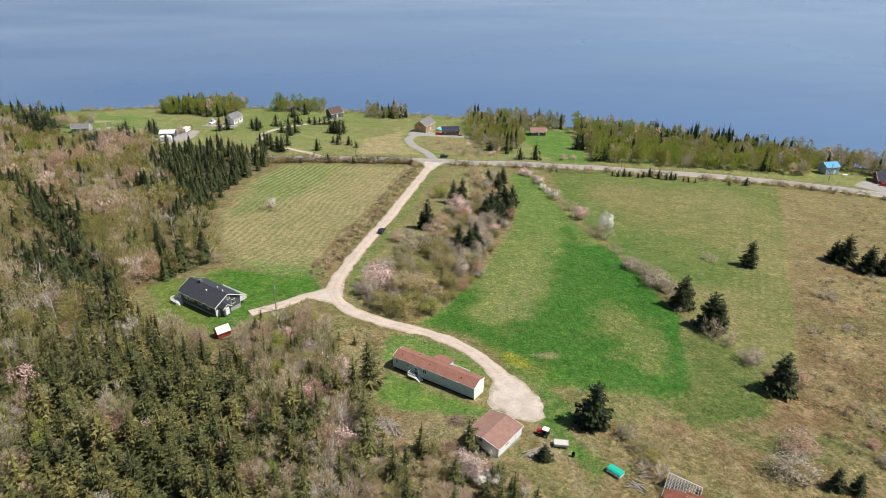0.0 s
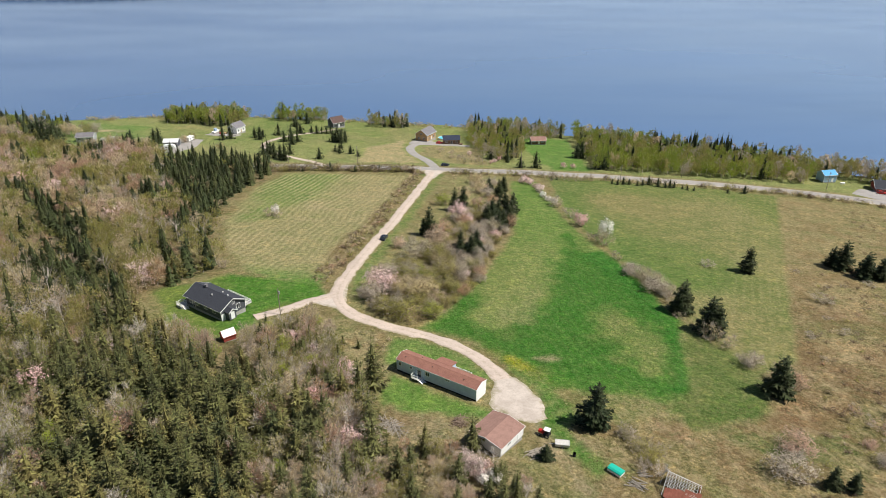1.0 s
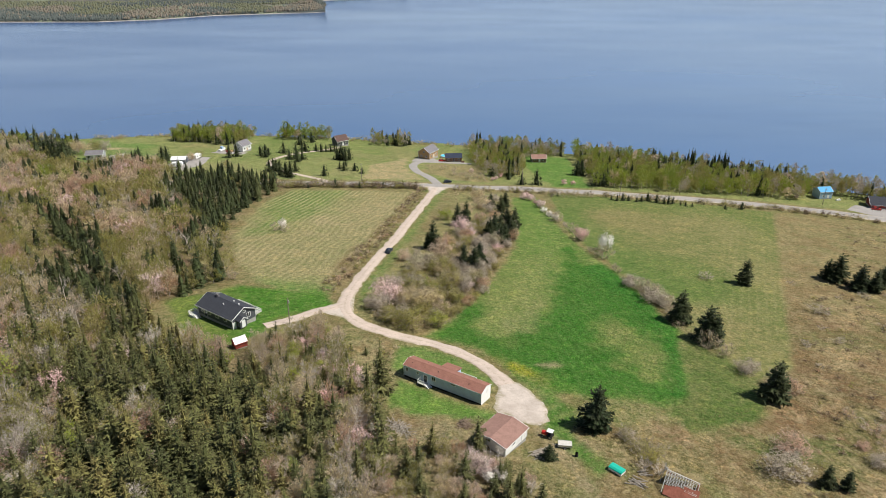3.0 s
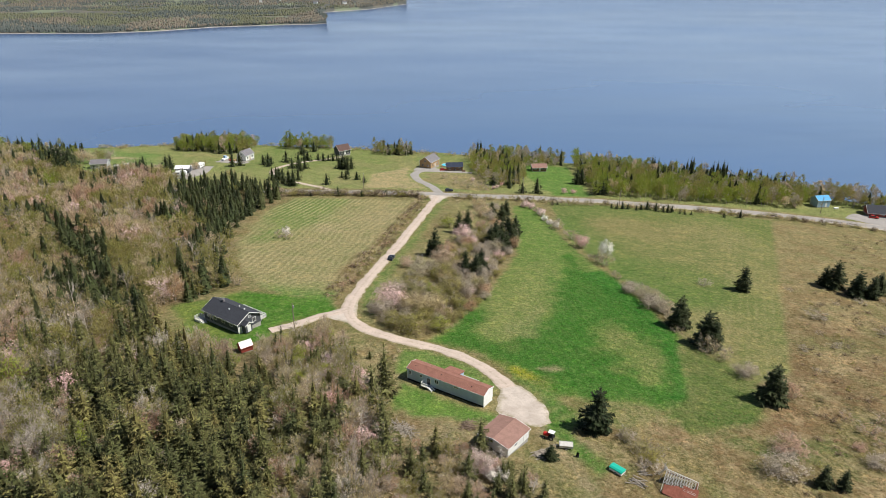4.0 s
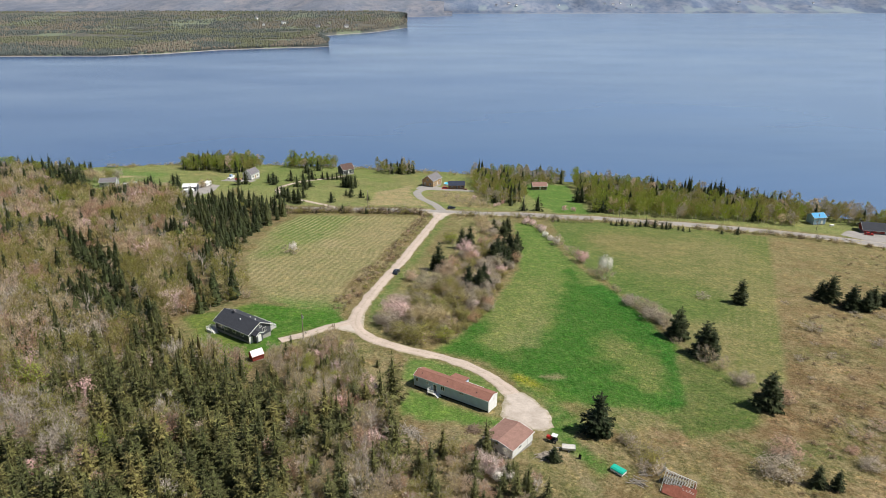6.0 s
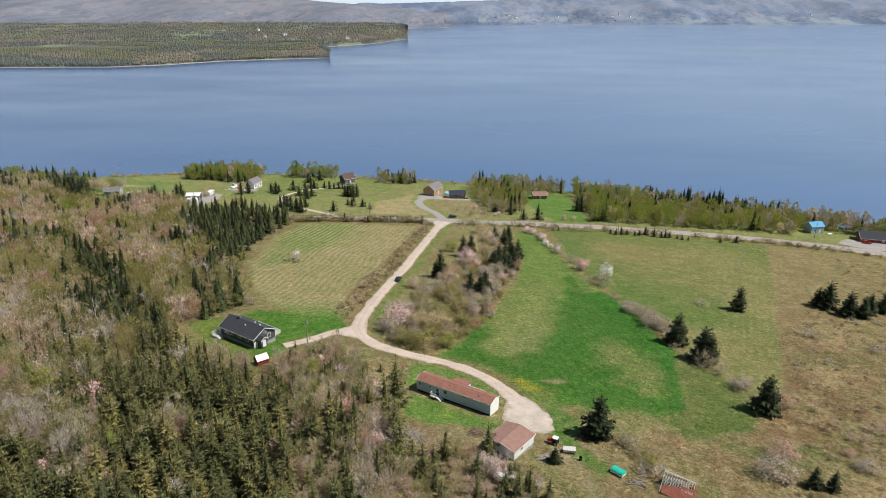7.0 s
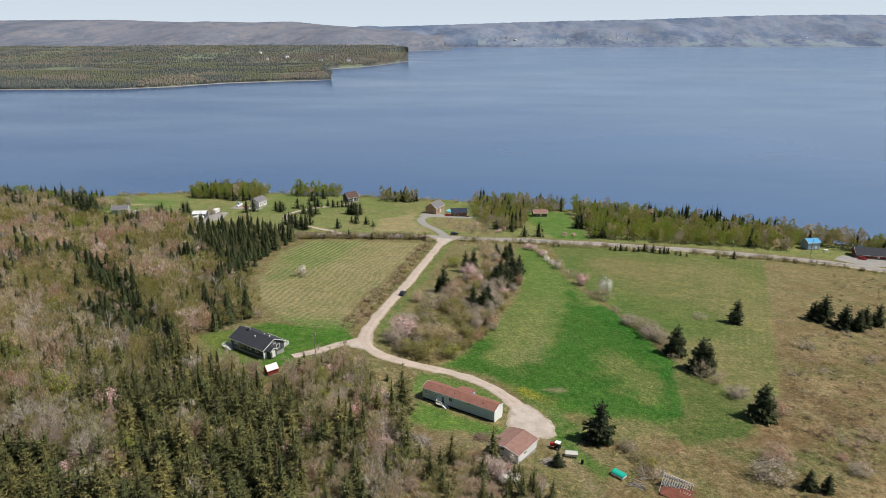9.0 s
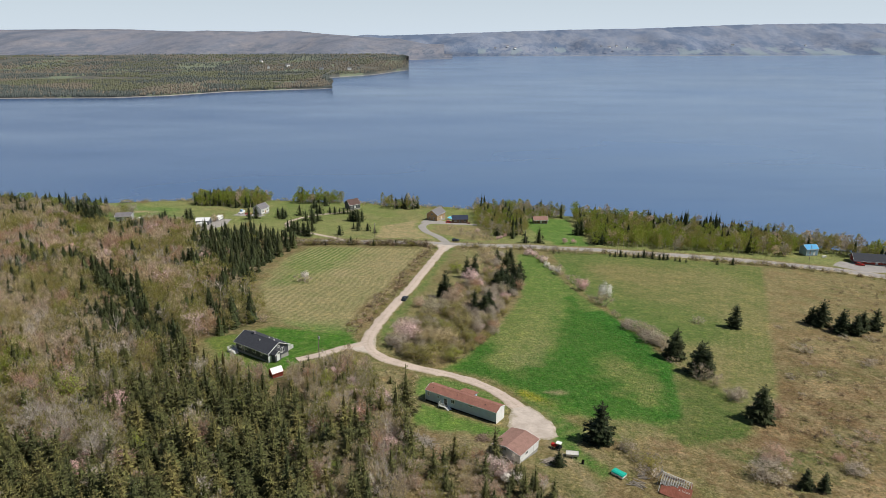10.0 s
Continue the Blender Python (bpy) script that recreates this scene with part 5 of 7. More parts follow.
def plant_wood():
    fars, farh, things_s, things_h = [], {k: [] for k in ("tan", "red", "olive", "lime", "pink", "grey")}, 0, 0
    x1, y1 = scatter(FOREST, 2.95, 5, (-130, 52, -10, 178))
    x2, y2 = scatter(FOREST, 3.9, 6, (-330, 52, -60, 405))
    away = ~((x2 > -130) & (y2 < 178))
    x, y = np.concatenate([x1, x2[away]]), np.concatenate([y1, y2[away]])
    # only the part of the wood that lies in the open view
    seen = (np.abs(x + 3) < (y + 55) * 0.80 + 4)
    seen &= inside(FAR_CLEARING, x, y) < 0
    x, y = x[seen], y[seen]
    share = spruce_share(x, y)
    order = np.argsort(np.hypot(x, y))
    for i in order:
        px, py = float(x[i]), float(y[i])
        if math.hypot(px + 53.5, py - 133.5) < 4.6 or (abs(px + 52) < 5 and 132 < py < 146) or (abs(px + 53.0 * py / 133) < 3.6 and 121 < py < 134):
            continue
        lowly = 0.72 if (px > -50 and py > 108) else 0.5 if (abs(px + 53.0 * py / 133) < 4.5 and 108 < py < 134) else 1.0
        if rng.random() < share[i]:
            tall = rng.uniform(0.78, 1.15)
            if things_s < 128 and py < 180:
                things_s += 1
                planter.plant(("spruce", int(rng.integers(6))), px, py, rng.uniform(0.75, 1.25) * lowly, tall=tall)
            else:
                fars.append((px, py, rng.uniform(0.75, 1.25) * lowly, tall, int(rng.integers(4))))
        else:
            red = float(lattice(px, py, 17, 71))
            kind = pick({"tan": 1.6, "grey": 0.4 + 3 * (float(lattice(px, py, 19, 73)) > 0.6), "red": 0.12 + 4 * (red > 0.66), "olive": 1.6 + 6 * (float(lattice(px, py, 22, 72)) > 0.52), "lime": 0.06 + 2.5 * (float(lattice(px, py, 12, 74)) > 0.86), "pink": 0.03})
            edge = px > -64 and py > 98
            if edge:
                kind = pick({"olive": 4, "lime": 1.5, "tan": 2, "red": 1.2, "pink": 0.6})
            elif px > -84 and py < 124:
                kind = pick({"tan": 2.2, "olive": 2.6, "red": 1.3, "grey": 0.35, "lime": 0.8, "pink": 0.2})
            s = rng.uniform(0.75, 1.12) * (0.5 + 0.5 * lowly) * (0.68 if share[i] > 0.45 and not (px > -64 and py > 98) else 1.0)
            if things_h < 290 and py < 190:
                things_h += 1
                planter.plant((kind, int(rng.integers(6)) if kind in ("tan", "red", "olive", "grey") else int(rng.choice((1, 2, 4)))), px, py, s)
            else:
                farh[kind].append((px, py, s * 1.08, rng.uniform(0.85, 1.1), int(rng.integers(4))))
    close = [q for q in fars if q[1] < 150]
    grove("spruce_wood", "olive-green spruces on the near wooded slope", "woods", SPRUCES, [q for q in close if q[1] < 112], [M_BARK, M_SPRUCE])
    grove("spruce_wood", "olive-green spruces on the middle of the wooded slope", "woods", MID_SPRUCES, [q for q in close if q[1] >= 112], [M_BARK, M_SPRUCE])
    fars = [q for q in fars if q[1] >= 150]
    grove("spruce_wood", "dense dark green spruces on the wooded slope", "woods", FAR_SPRUCES, fars, [M_BARK, M_FARSPRUCE])
    for kind, rows in farh.items():
        text = "woods of " + WORDS[kind].replace("tree", "trees")
        near_shapes, far_shapes = (THIN_BARES, THIN_BARES) if kind == "grey" else (FAR_HARDWOODS, DISTANT_HARDWOODS)
        grove("hardwood_wood", text, "woods", near_shapes, [q for q in rows if q[1] < 215], [M_GREYBARK, M_BUD[kind]])
        grove("hardwood_wood", text + " on the far slope", "woods", far_shapes, [q for q in rows if q[1] >= 215], [M_GREYBARK, M_BUD[kind]])


plant_wood()

# lone spruces of the meadow: x, y, kind, width, height
for px, py, k, s, tall in ((104.3, 198.6, 0, 1.05, 0.98), (142, 207.5, 1, 1.2, 0.95), (139.8, 210, 2, 1.0, 0.9), (145.6, 199.5, 1, 1.1, 0.9), (150.2, 198.2, 0, 0.95, 1.0), (147.5, 203, 2, 0.9, 0.9), (156, 203, 1, 0.9, 1.0), (163, 206, 0, 1.0, 1.0),
                           (69.0, 162.2, 1, 1.12, 0.95), (67.2, 160.4, 2, 0.85, 0.9), (71.8, 150.3, 1, 1.25, 0.9), (74.0, 149.2, 0, 1.0, 0.95), (76.5, 119.0, 1, 1.12, 0.97), (30.4, 103.2, 0, 1.15, 1.02), (18.7, 91.8, 2, 0.5, 0.85)):
    planter.plant(("field", k), px, py, s, tall=tall)


# ---- buildings ----
def window(root, m, w, h, frame_mat=None):
    """A window on a wall face: m maps x across, y out of the wall, z up."""
    bm = B()
    t = 0.09
    for x0, x1, z0, z1 in ((-w / 2 - t, w / 2 + t, h / 2, h / 2 + t), (-w / 2 - t, w / 2 + t, -h / 2 - t, -h / 2), (-w / 2 - t, -w / 2, -h / 2, h / 2), (w / 2, w / 2 + t, -h / 2, h / 2), (-0.03, 0.03, -h / 2, h / 2)):
        box(bm, x0, -0.03, z0, x1, 0.06, z1, m)
    f = part("window", bm, frame_mat or M_WHITE, root)
    part("pane", box(B(), -w / 2, -0.03, -h / 2, w / 2, 0.025, h / 2, m), M_GLASS, f, "dark glass pane")
    return f


def door(root, m, w=0.92, h=2.05, mat=None):
    d = part("door", box(B(), -w / 2, -0.03, 0, w / 2, 0.05, h, m, 0.01), mat or M_WHITE, root)
    bm = B()
    for x0, x1, z0, z1 in ((-w / 2 - 0.1, -w / 2, 0, h + 0.1), (w / 2, w / 2 + 0.1, 0, h + 0.1), (-w / 2, w / 2, h, h + 0.1)):
        box(bm, x0, -0.03, z0, x1, 0.07, z1, m)
    part("door_frame", bm, M_WHITE, d)
    part("handle", rod(B(), m @ Vector((w / 2 - 0.1, 0.05, 1.0)), m @ Vector((w / 2 - 0.1, 0.12, 1.0)), 0.03), M_METAL, d, "metal door handle")
    return d


def side_face(side, u, z, L, W):
    """The frame of a wall face: f and b are the long sides, l and r the gable ends."""
    if side == "f":
        return pose(u, -W / 2, z, 0, 0, 180)
    if side == "b":
        return pose(u, W / 2, z)
    if side == "l":
        return pose(-L / 2, u, z, 0, 0, 90)
    return pose(L / 2, u, z, 0, 0, -90)


def house(name, label, x, y, yaw, L, W, h, rise, over, wall, roof, trim, windows=(), doors=(), base=0.5, foot=None, chimney=None, category="house", lift=0.0, ridge_off=0.0):
    """A gabled house: ridge along its length, walls on a footing, roof slabs with thickness, fascia, windows and doors."""
    c, s = math.cos(radians(yaw)), math.sin(radians(yaw))
    zs = [gz(x + c * a * L / 2 - s * b * W / 2, y + s * a * L / 2 + c * b * W / 2) for a in (-1, 1) for b in (-1, 1)]
    ground = max(zs) + lift
    root = thing(name, label, category, m=pose(x, y, ground, 0, 0, yaw))
    low = min(zs) - ground - 0.5
    part("foundation", box(B(), -L / 2 + 0.06, -W / 2 + 0.06, low, L / 2 - 0.06, W / 2 - 0.06, base), foot or M_CONCRETE, root)
    bm = B()
    ring = [(-W / 2, base), (W / 2, base), (W / 2, base + h), (ridge_off, base + h + rise), (-W / 2, base + h)]
    prism(bm, ring, -L / 2, L / 2, pose(0, 0, 0, 0, 0, -90))
    part("wall", bm, wall, root)
    for sg in (-1, 1):
        run = W / 2 - ridge_off * sg
        k = rise / run
        e = W / 2 + over
        ze, zr, t = base + h - over * k, base + h + rise, 0.16
        bm = B()
        prism(bm, [(sg * e, ze), (ridge_off, zr), (ridge_off, zr + t), (sg * e, ze + t)], -L / 2 - over, L / 2 + over, pose(0, 0, 0, 0, 0, -90))
        r = part("roof", bm, roof, root)
        bm = B()
        box(bm, -L / 2 - over - 0.02, sg * -e - 0.03, ze - 0.06, L / 2 + over + 0.02, sg * -e + 0.03, ze + t - 0.02)
        part("fascia", bm, trim, root)
        for end in (-1, 1):
            q = end * (L / 2 + over)
            part("bargeboard", prism(B(), [(sg * e, ze - 0.05), (ridge_off, zr - 0.05), (ridge_off, zr + t + 0.01), (sg * e, ze + t + 0.01)], q - 0.03, q + 0.03, pose(0, 0, 0, 0, 0, -90)), trim, root)
    bm = B()
    prism(bm, [(ridge_off - 0.18, base + h + rise + 0.09), (ridge_off, base + h + rise + 0.2), (ridge_off + 0.18, base + h + rise + 0.09)], -L / 2 - over, L / 2 + over, pose(0, 0, 0, 0, 0, -90))
    part("ridge_cap", bm, roof, root)
    for a in (-1, 1):
        for b in (-1, 1):
            part("corner_board", box(B(), a * L / 2 - 0.06, b * W / 2 - 0.06, base, a * L / 2 + 0.06, b * W / 2 + 0.06, base + h - 0.05), trim, root)
    for side, u, z, w, hh in windows:
        window(root, side_face(side, u, base + z, L, W), w, hh)
    for side, u, w, hh, mat in doors:
        door(root, side_face(side, u, base + 0.02, L, W), w, hh, mat)
    if chimney:
        u, v, up = chimney
        bm = box(B(), u - 0.35, v - 0.3, base + h, u + 0.35, v + 0.3, base + h + rise + up)
        box(bm, u - 0.42, v - 0.37, base + h + rise + up, u + 0.42, v + 0.37, base + h + rise + up + 0.12)
        part("chimney", bm, M_ROOF_GREY, root)
    return root


def vent(root, x, y, z, r=0.07, h=0.45, mat=None):
    bm = rod(B(), (x, y, z - 0.3), (x, y, z + h), r, r, 8)
    rod(bm, (x, y, z + h), (x, y, z + h + 0.08), r * 1.7, r * 0.6, 8)
    part("roof_vent", bm, mat or M_METAL, root)


def railing(root, pts, z, mat, h=0.95, gap=0.16, post=True):
    bm = B()
    for (ax, ay), (bx, by) in zip(pts[:-1], pts[1:]):
        d = Vector((bx - ax, by - ay, 0))
        m = Matrix.Translation((ax, ay, z)) @ Matrix.Rotation(math.atan2(d.y, d.x), 4, "Z")
        box(bm, 0, -0.04, h - 0.05, d.length, 0.04, h, m)
        box(bm, 0, -0.025, 0.1, d.length, 0.025, 0.16, m)
        for i in range(1, int(d.length / gap)):
            box(bm, i * gap - 0.02, -0.02, 0.13, i * gap + 0.02, 0.02, h - 0.05, m)
        for q in (0, d.length):
            box(bm, q - 0.05, -0.05, 0, q + 0.05, 0.05, h + 0.05, m)
    part("railing", bm, mat, root)


def steps(root, m, n, w, rise=0.18, run=0.28, mat=None):
    """A flight that goes down along +y of m, from its top edge."""
    bm = B()
    for i in range(n):
        box(bm, -w / 2, i * run, -rise * (i + 1) - 0.05, w / 2, (i + 1) * run + 0.03, -rise * (i + 1), m)
    for sg in (-1, 1):
        prism(bm, [(0, 0), (n * run, -n * rise), (n * run, -n * rise - 0.25), (0, -0.3)], -0.03, 0.03, m @ pose(sg * w / 2, 0, 0, 0, 0, 90))
    part("steps", bm, mat or M_WHITE, root)


# mobile home
# footing is black to imitate the shadow strip along the wall base
mh = house("mobile_home", "long pale blue-grey mobile home with reddish-brown roof", -1.2, 118.2, -32.6, 21.0, 4.15, 2.75, 0.72, 0.16, M_SIDING_BLUE, M_ROOF_BROWN, M_WHITE,
           [("f", -9.6, 1.85, 0.55, 0.9), ("f", -2.1, 1.85, 0.95, 1.0), ("f", -6.5, 1.9, 0.5, 0.6), ("r", 0.6, 2.0, 0.5, 0.6), ("b", -6, 1.4, 1.0, 1.0), ("b", 5, 1.4, 1.0, 1.0), ("f", 3.2, 2.3, 1.1, 0.35)],
           [("f", -4.3, 0.9, 2.0, M_GLASS), ("b", 1.4, 0.9, 2.0, M_WHITE)], 0.35, M_BLACK)
part("end_cladding", prism(B(), [(-2.02, -0.7), (2.02, -0.7), (2.02, 3.06), (0, 3.72), (-2.02, 3.06)], 10.5, 10.53, pose(0, 0, 0, 0, 0, -90)), M_WHITE, mh, "bright white gable end")
for vx, vy in ((-8.7, -1.0), (-1.5, -0.9), (6.8, -1.1), (-5.4, 0.9)):
    vent(mh, vx, vy, 3.4, 0.08, 0.4, M_BLACK)
deck = part("front_deck", box(B(), -5.7, -3.5, 0.55, -3.5, -2.1, 0.66), M_OLDWHITE, mh)
for px in (-5.6, -3.6):
    for py in (-3.4, -2.25):
        part("deck_post", box(B(), px - 0.06, py - 0.06, -1.0, px + 0.06, py + 0.06, 0.55), M_OLDWHITE, mh)
railing(mh, [(-5.65, -2.15), (-5.65, -3.45), (-3.9, -3.45)], 0.66, M_WHITE, 0.95, 0.2)
steps(mh, pose(-3.5, -2.8, 0.66, 0, 0, -90), 4, 1.2)
# back porch with a low roof
bp = part("back_porch_roof", prism(B(), [(-0.2, 3.25), (2.7, 2.65), (2.7, 2.77), (-0.2, 3.37)], -1.6, 2.6, pose(0, 2.05, 0, 0, 0, 90) @ pose(0, 0, 0)), M_ROOF_BROWN, mh)
part("back_porch", box(B(), -2.4, 2.1, -0.6, 1.4, 4.4, 2.66), M_SIDING_BLUE, mh)
part("back_deck", box(B(), 1.4, 2.1, 0.5, 5.6, 4.6, 0.62), M_OLDWHITE, mh)
railing(mh, [(1.45, 4.55), (5.55, 4.55), (5.55, 2.2)], 0.62, M_WHITE, 0.95, 0.2)

# garage
ga = house("garage", "low white garage with faded brown shingle roof", 9.9, 97.3, 51.0, 7.7, 7.1, 2.1, 0.7, 0.3, M_SIDING_WHITE, M_ROOF_PINK, M_WHITE,
           [("f", -1.0, 1.4, 0.9, 0.7)], [("f", 2.4, 0.9, 2.0, M_WHITE)], 0.15)
part("garage_door", box(B(), -1.3, -0.04, 0.1, 1.3, 0.05, 2.15, side_face("r", 0, 0.05, 7.7, 7.1), 0.02), M_OLDWHITE, ga, "white sectional garage door")

# bungalow
bh = house("bungalow", "charcoal bungalow with dark roof and white trim", -61.8, 151.0, -35.0, 14.6, 7.8, 2.55, 1.95, 0.5, M_SIDING_DARK, M_ROOF_CHAR, M_WHITE,
           [("r", 1.6, 1.55, 1.1, 1.2), ("r", 0.3, 3.1, 0.7, 0.6), ("f", -5.2, 1.5, 1.0, 1.1), ("f", -2.4, 1.5, 1.2, 1.0), ("f", 1.0, 1.5, 1.2, 1.0), ("f", 4.4, 1.5, 1.0, 1.0), ("b", -3, 1.5, 1.4, 1.1), ("b", 3, 1.5, 1.4, 1.1)],
           [("f", -4.0, 0.9, 2.05, M_GLASS)], 0.55, None, (-3.2, 0.1, 0.75))
for vx, vy, vz in ((1.0, -1.4, 4.6), (5.6, 0.2, 5.2), (2.2, 1.2, 4.6)):
    vent(bh, vx, vy, vz, 0.12, 0.35, M_WHITE)
# entry porch with its own small gable
part("porch_wall", prism(B(), [(-1.1, 0.2), (1.1, 0.2), (1.1, 2.5), (0, 3.2), (-1.1, 2.5)], 0, 1.7, pose(7.3, -1.6, 0, 0, 0, -90)), M_SIDING_DARK, bh)
for sg in (-1, 1):
    part("porch_roof", prism(B(), [(0, 3.22), (sg * 1.4, 2.35), (sg * 1.4, 2.47), (0, 3.36)], 0, 2.0, pose(7.3, -1.6, 0, 0, 0, -90)), M_ROOF_CHAR, bh)
    part("porch_trim", prism(B(), [(0, 3.16), (sg * 1.42, 2.3), (sg * 1.42, 2.5), (0, 3.38)], 1.98, 2.06, pose(7.3, -1.6, 0, 0, 0, -90)), M_WHITE, bh)
door(bh, side_face("r", -1.6, 0.3, 18.0, 7.8), 0.95, 2.05, M_WHITE)
part("white_skirting", box(B(), 7.28, -3.9, -0.2, 7.36, -2.7, 1.9), M_WHITE, bh)
# side deck
part("side_deck", box(B(), -9.0, -6.1, 0.40, -6.6, -3.95, 0.52), M_OLDWHITE, bh)
for px in (-8.9, -6.7):
    for py in (-6.0, -4.1):
        part("deck_post", box(B(), px - 0.06, py - 0.06, -1.4, px + 0.06, py + 0.06, 0.42), M_WHITE, bh)
railing(bh, [(-7.4, -3.98), (-8.95, -3.98), (-8.95, -6.05), (-6.65, -6.05)], 0.52, M_WHITE)
part("deck_skirt", box(B(), -8.95, -6.08, -0.8, -6.65, -6.02, 0.42), M_WHITE, bh)
steps(bh, pose(-6.6, -5.2, 0.52, 0, 0, -90), 5, 1.2)
# long back deck
part("back_deck", box(B(), -3.0, 3.9, 0.35, 6.5, 6.6, 0.48), M_OLDWHITE, bh)
railing(bh, [(-2.95, 4.0), (-2.95, 6.55), (6.45, 6.55), (6.45, 4.0)], 0.48, M_WHITE)

# red shed
house("garden_shed", "small red shed with white metal roof", -53.4, 133.9, 38.0, 3.0, 2.4, 1.4, 1.05, 0.2, M_SIDING_RED, M_ROOF_WHITE, M_SIDING_RED, [], [("r", 0.0, 0.9, 1.4, M_SIDING_RED)], 0.1, None, None, "shed")

# houses beyond the road
house("wooden_house", "warm wood-sided house with grey roof by the shore", -11.6, 409.0, 62.0, 11.5, 8.2, 4.0, 2.9, 0.5, M_SIDING_WOOD, M_ROOF_GREY, M_WHITE,
      [("l", -1.8, 1.5, 1.1, 1.2), ("l", 1.8, 1.5, 1.1, 1.2), ("l", 0, 4.2, 1.2, 1.0), ("f", -3, 1.5, 1.2, 1.2), ("f", 3, 1.5, 1.2, 1.2)], [("f", 0, 1.0, 2.1, M_WHITE)], 0.4)
house("wooden_cabin", "brown wooden cabin with dark navy roof", 4.6, 401.5, 4.0, 10.0, 6.5, 2.5, 1.9, 0.5, M_SIDING_BROWN, M_ROOF_NAVY, M_SIDING_BROWN,
      [("f", -3.2, 1.4, 1.2, 1.0), ("f", 3.2, 1.4, 1.2, 1.0)], [("f", 0, 1.0, 2.0, M_GLASS)], 0.3)
house("pink_cottage", "low cottage with faded pinkish-brown roof", 60.5, 411.0, 3.0, 9.2, 6.4, 2.3, 1.7, 0.5, M_SIDING_BROWN, M_ROOF_PINK, M_WHITE,
      [("f", -2.6, 1.4, 1.1, 1.0), ("f", 2.4, 1.4, 1.3, 1.0), ("r", 0, 1.4, 1.0, 1.0)], [("f", 0.2, 0.9, 2.0, M_WHITE)], 0.3)
house("dark_cottage", "dark cottage with brown roof among spruces", -73.5, 441.0, 38.0, 8.5, 7.4, 3.2, 3.0, 0.6, M_SIDING_DARK, M_ROOF_DARKBROWN, M_WHITE,
      [("f", -2.6, 1.6, 1.2, 1.2), ("f", 2.6, 1.6, 1.2, 1.2), ("r", 0, 1.6, 1.2, 1.2), ("r", 0, 4.2, 1.0, 0.9)], [("f", 0, 0.95, 2.05, M_WHITE)], 0.4)
house("shore_cottage", "pale grey cottage with light roof near the shore", -131.0, 406.0, 68.0, 8.5, 6.6, 3.4, 2.6, 0.4, M_SIDING_WHITE, M_ROOF_GREY, M_WHITE,
      [("f", -2.4, 1.6, 1.2, 1.2), ("f", 2.4, 1.6, 1.2, 1.2), ("l", 0, 1.6, 1.0, 1.2), ("l", 0, 4.0, 0.9, 0.9)], [("f", 0, 0.95, 2.05, M_SIDING_WOOD)], 0.4)
house("white_bungalow", "low dark-walled building with white metal roof", -153.0, 357.5, 4.0, 7.6, 5.6, 2.6, 1.1, 0.4, M_SIDING_DARK, M_ROOF_WHITE, M_WHITE,
      [("f", -2.6, 1.5, 1.0, 1.1), ("f", 2.6, 1.5, 1.2, 1.1)], [("f", 0, 2.2, 2.1, M_WHITE)], 0.3)
house("grey_bungalow", "small grey-violet bungalow at the wood's edge", -204.0, 364.0, 10.0, 9.0, 6.4, 2.6, 1.7, 0.4, M_SIDING_GREY, M_ROOF_GREY, M_WHITE,
      [("f", -2.8, 1.5, 1.2, 1.1), ("f", 2.8, 1.5, 1.6, 1.1)], [("f", 0, 1.0, 2.05, M_WHITE)], 0.3)
house("blue_shed", "light blue shed with bright blue metal roof", 212.5, 345.0, 8.0, 7.5, 6.5, 4.0, 1.8, 0.35, M_SIDING_SKY, M_ROOF_BLUE, M_WHITE,
      [("f", -1.6, 1.6, 0.9, 0.9), ("f", 1.6, 3.2, 0.7, 0.6)], [("f", 1.4, 1.0, 2.05, M_WHITE)], 0.2, None, None, "shed")
house("red_house", "long red building with dark roof beside the road", 243.0, 329.0, -14.0, 24.0, 9.0, 2.3, 2.6, 1.1, M_SIDING_RED, M_ROOF_CHAR, M_WHITE,
      [("f", -9, 1.5, 1.4, 1.2), ("f", -5, 1.5, 1.4, 1.2), ("f", 3, 1.5, 1.4, 1.2), ("f", 8, 1.5, 1.6, 1.2)], [("f", -1, 1.0, 2.05, M_WHITE)], 0.3)


# ---- vehicles and yard things ----
def wheel(root, x, y, z, r, w=0.22):
    m = pose(x, y, z, 90)
    bm = B()
    c = bmesh.ops.create_cone(bm, cap_ends=True, segments=14, radius1=r, radius2=r, depth=w)
    bmesh.ops.bevel(bm, geom=[e for e in bm.edges if abs(e.verts[0].co.z - e.verts[1].co.z) < 1e-4], offset=0.04, segments=2, affect="EDGES")
    bmesh.ops.transform(bm, matrix=m, verts=bm.verts)
    t = part("wheel", bm, M_BLACK, root)
    part("rim", rod(B(), (x, y - w / 2 - 0.01, z), (x, y + w / 2 + 0.01, z), r * 0.55, None, 10), M_METAL, t, "metal wheel rim")


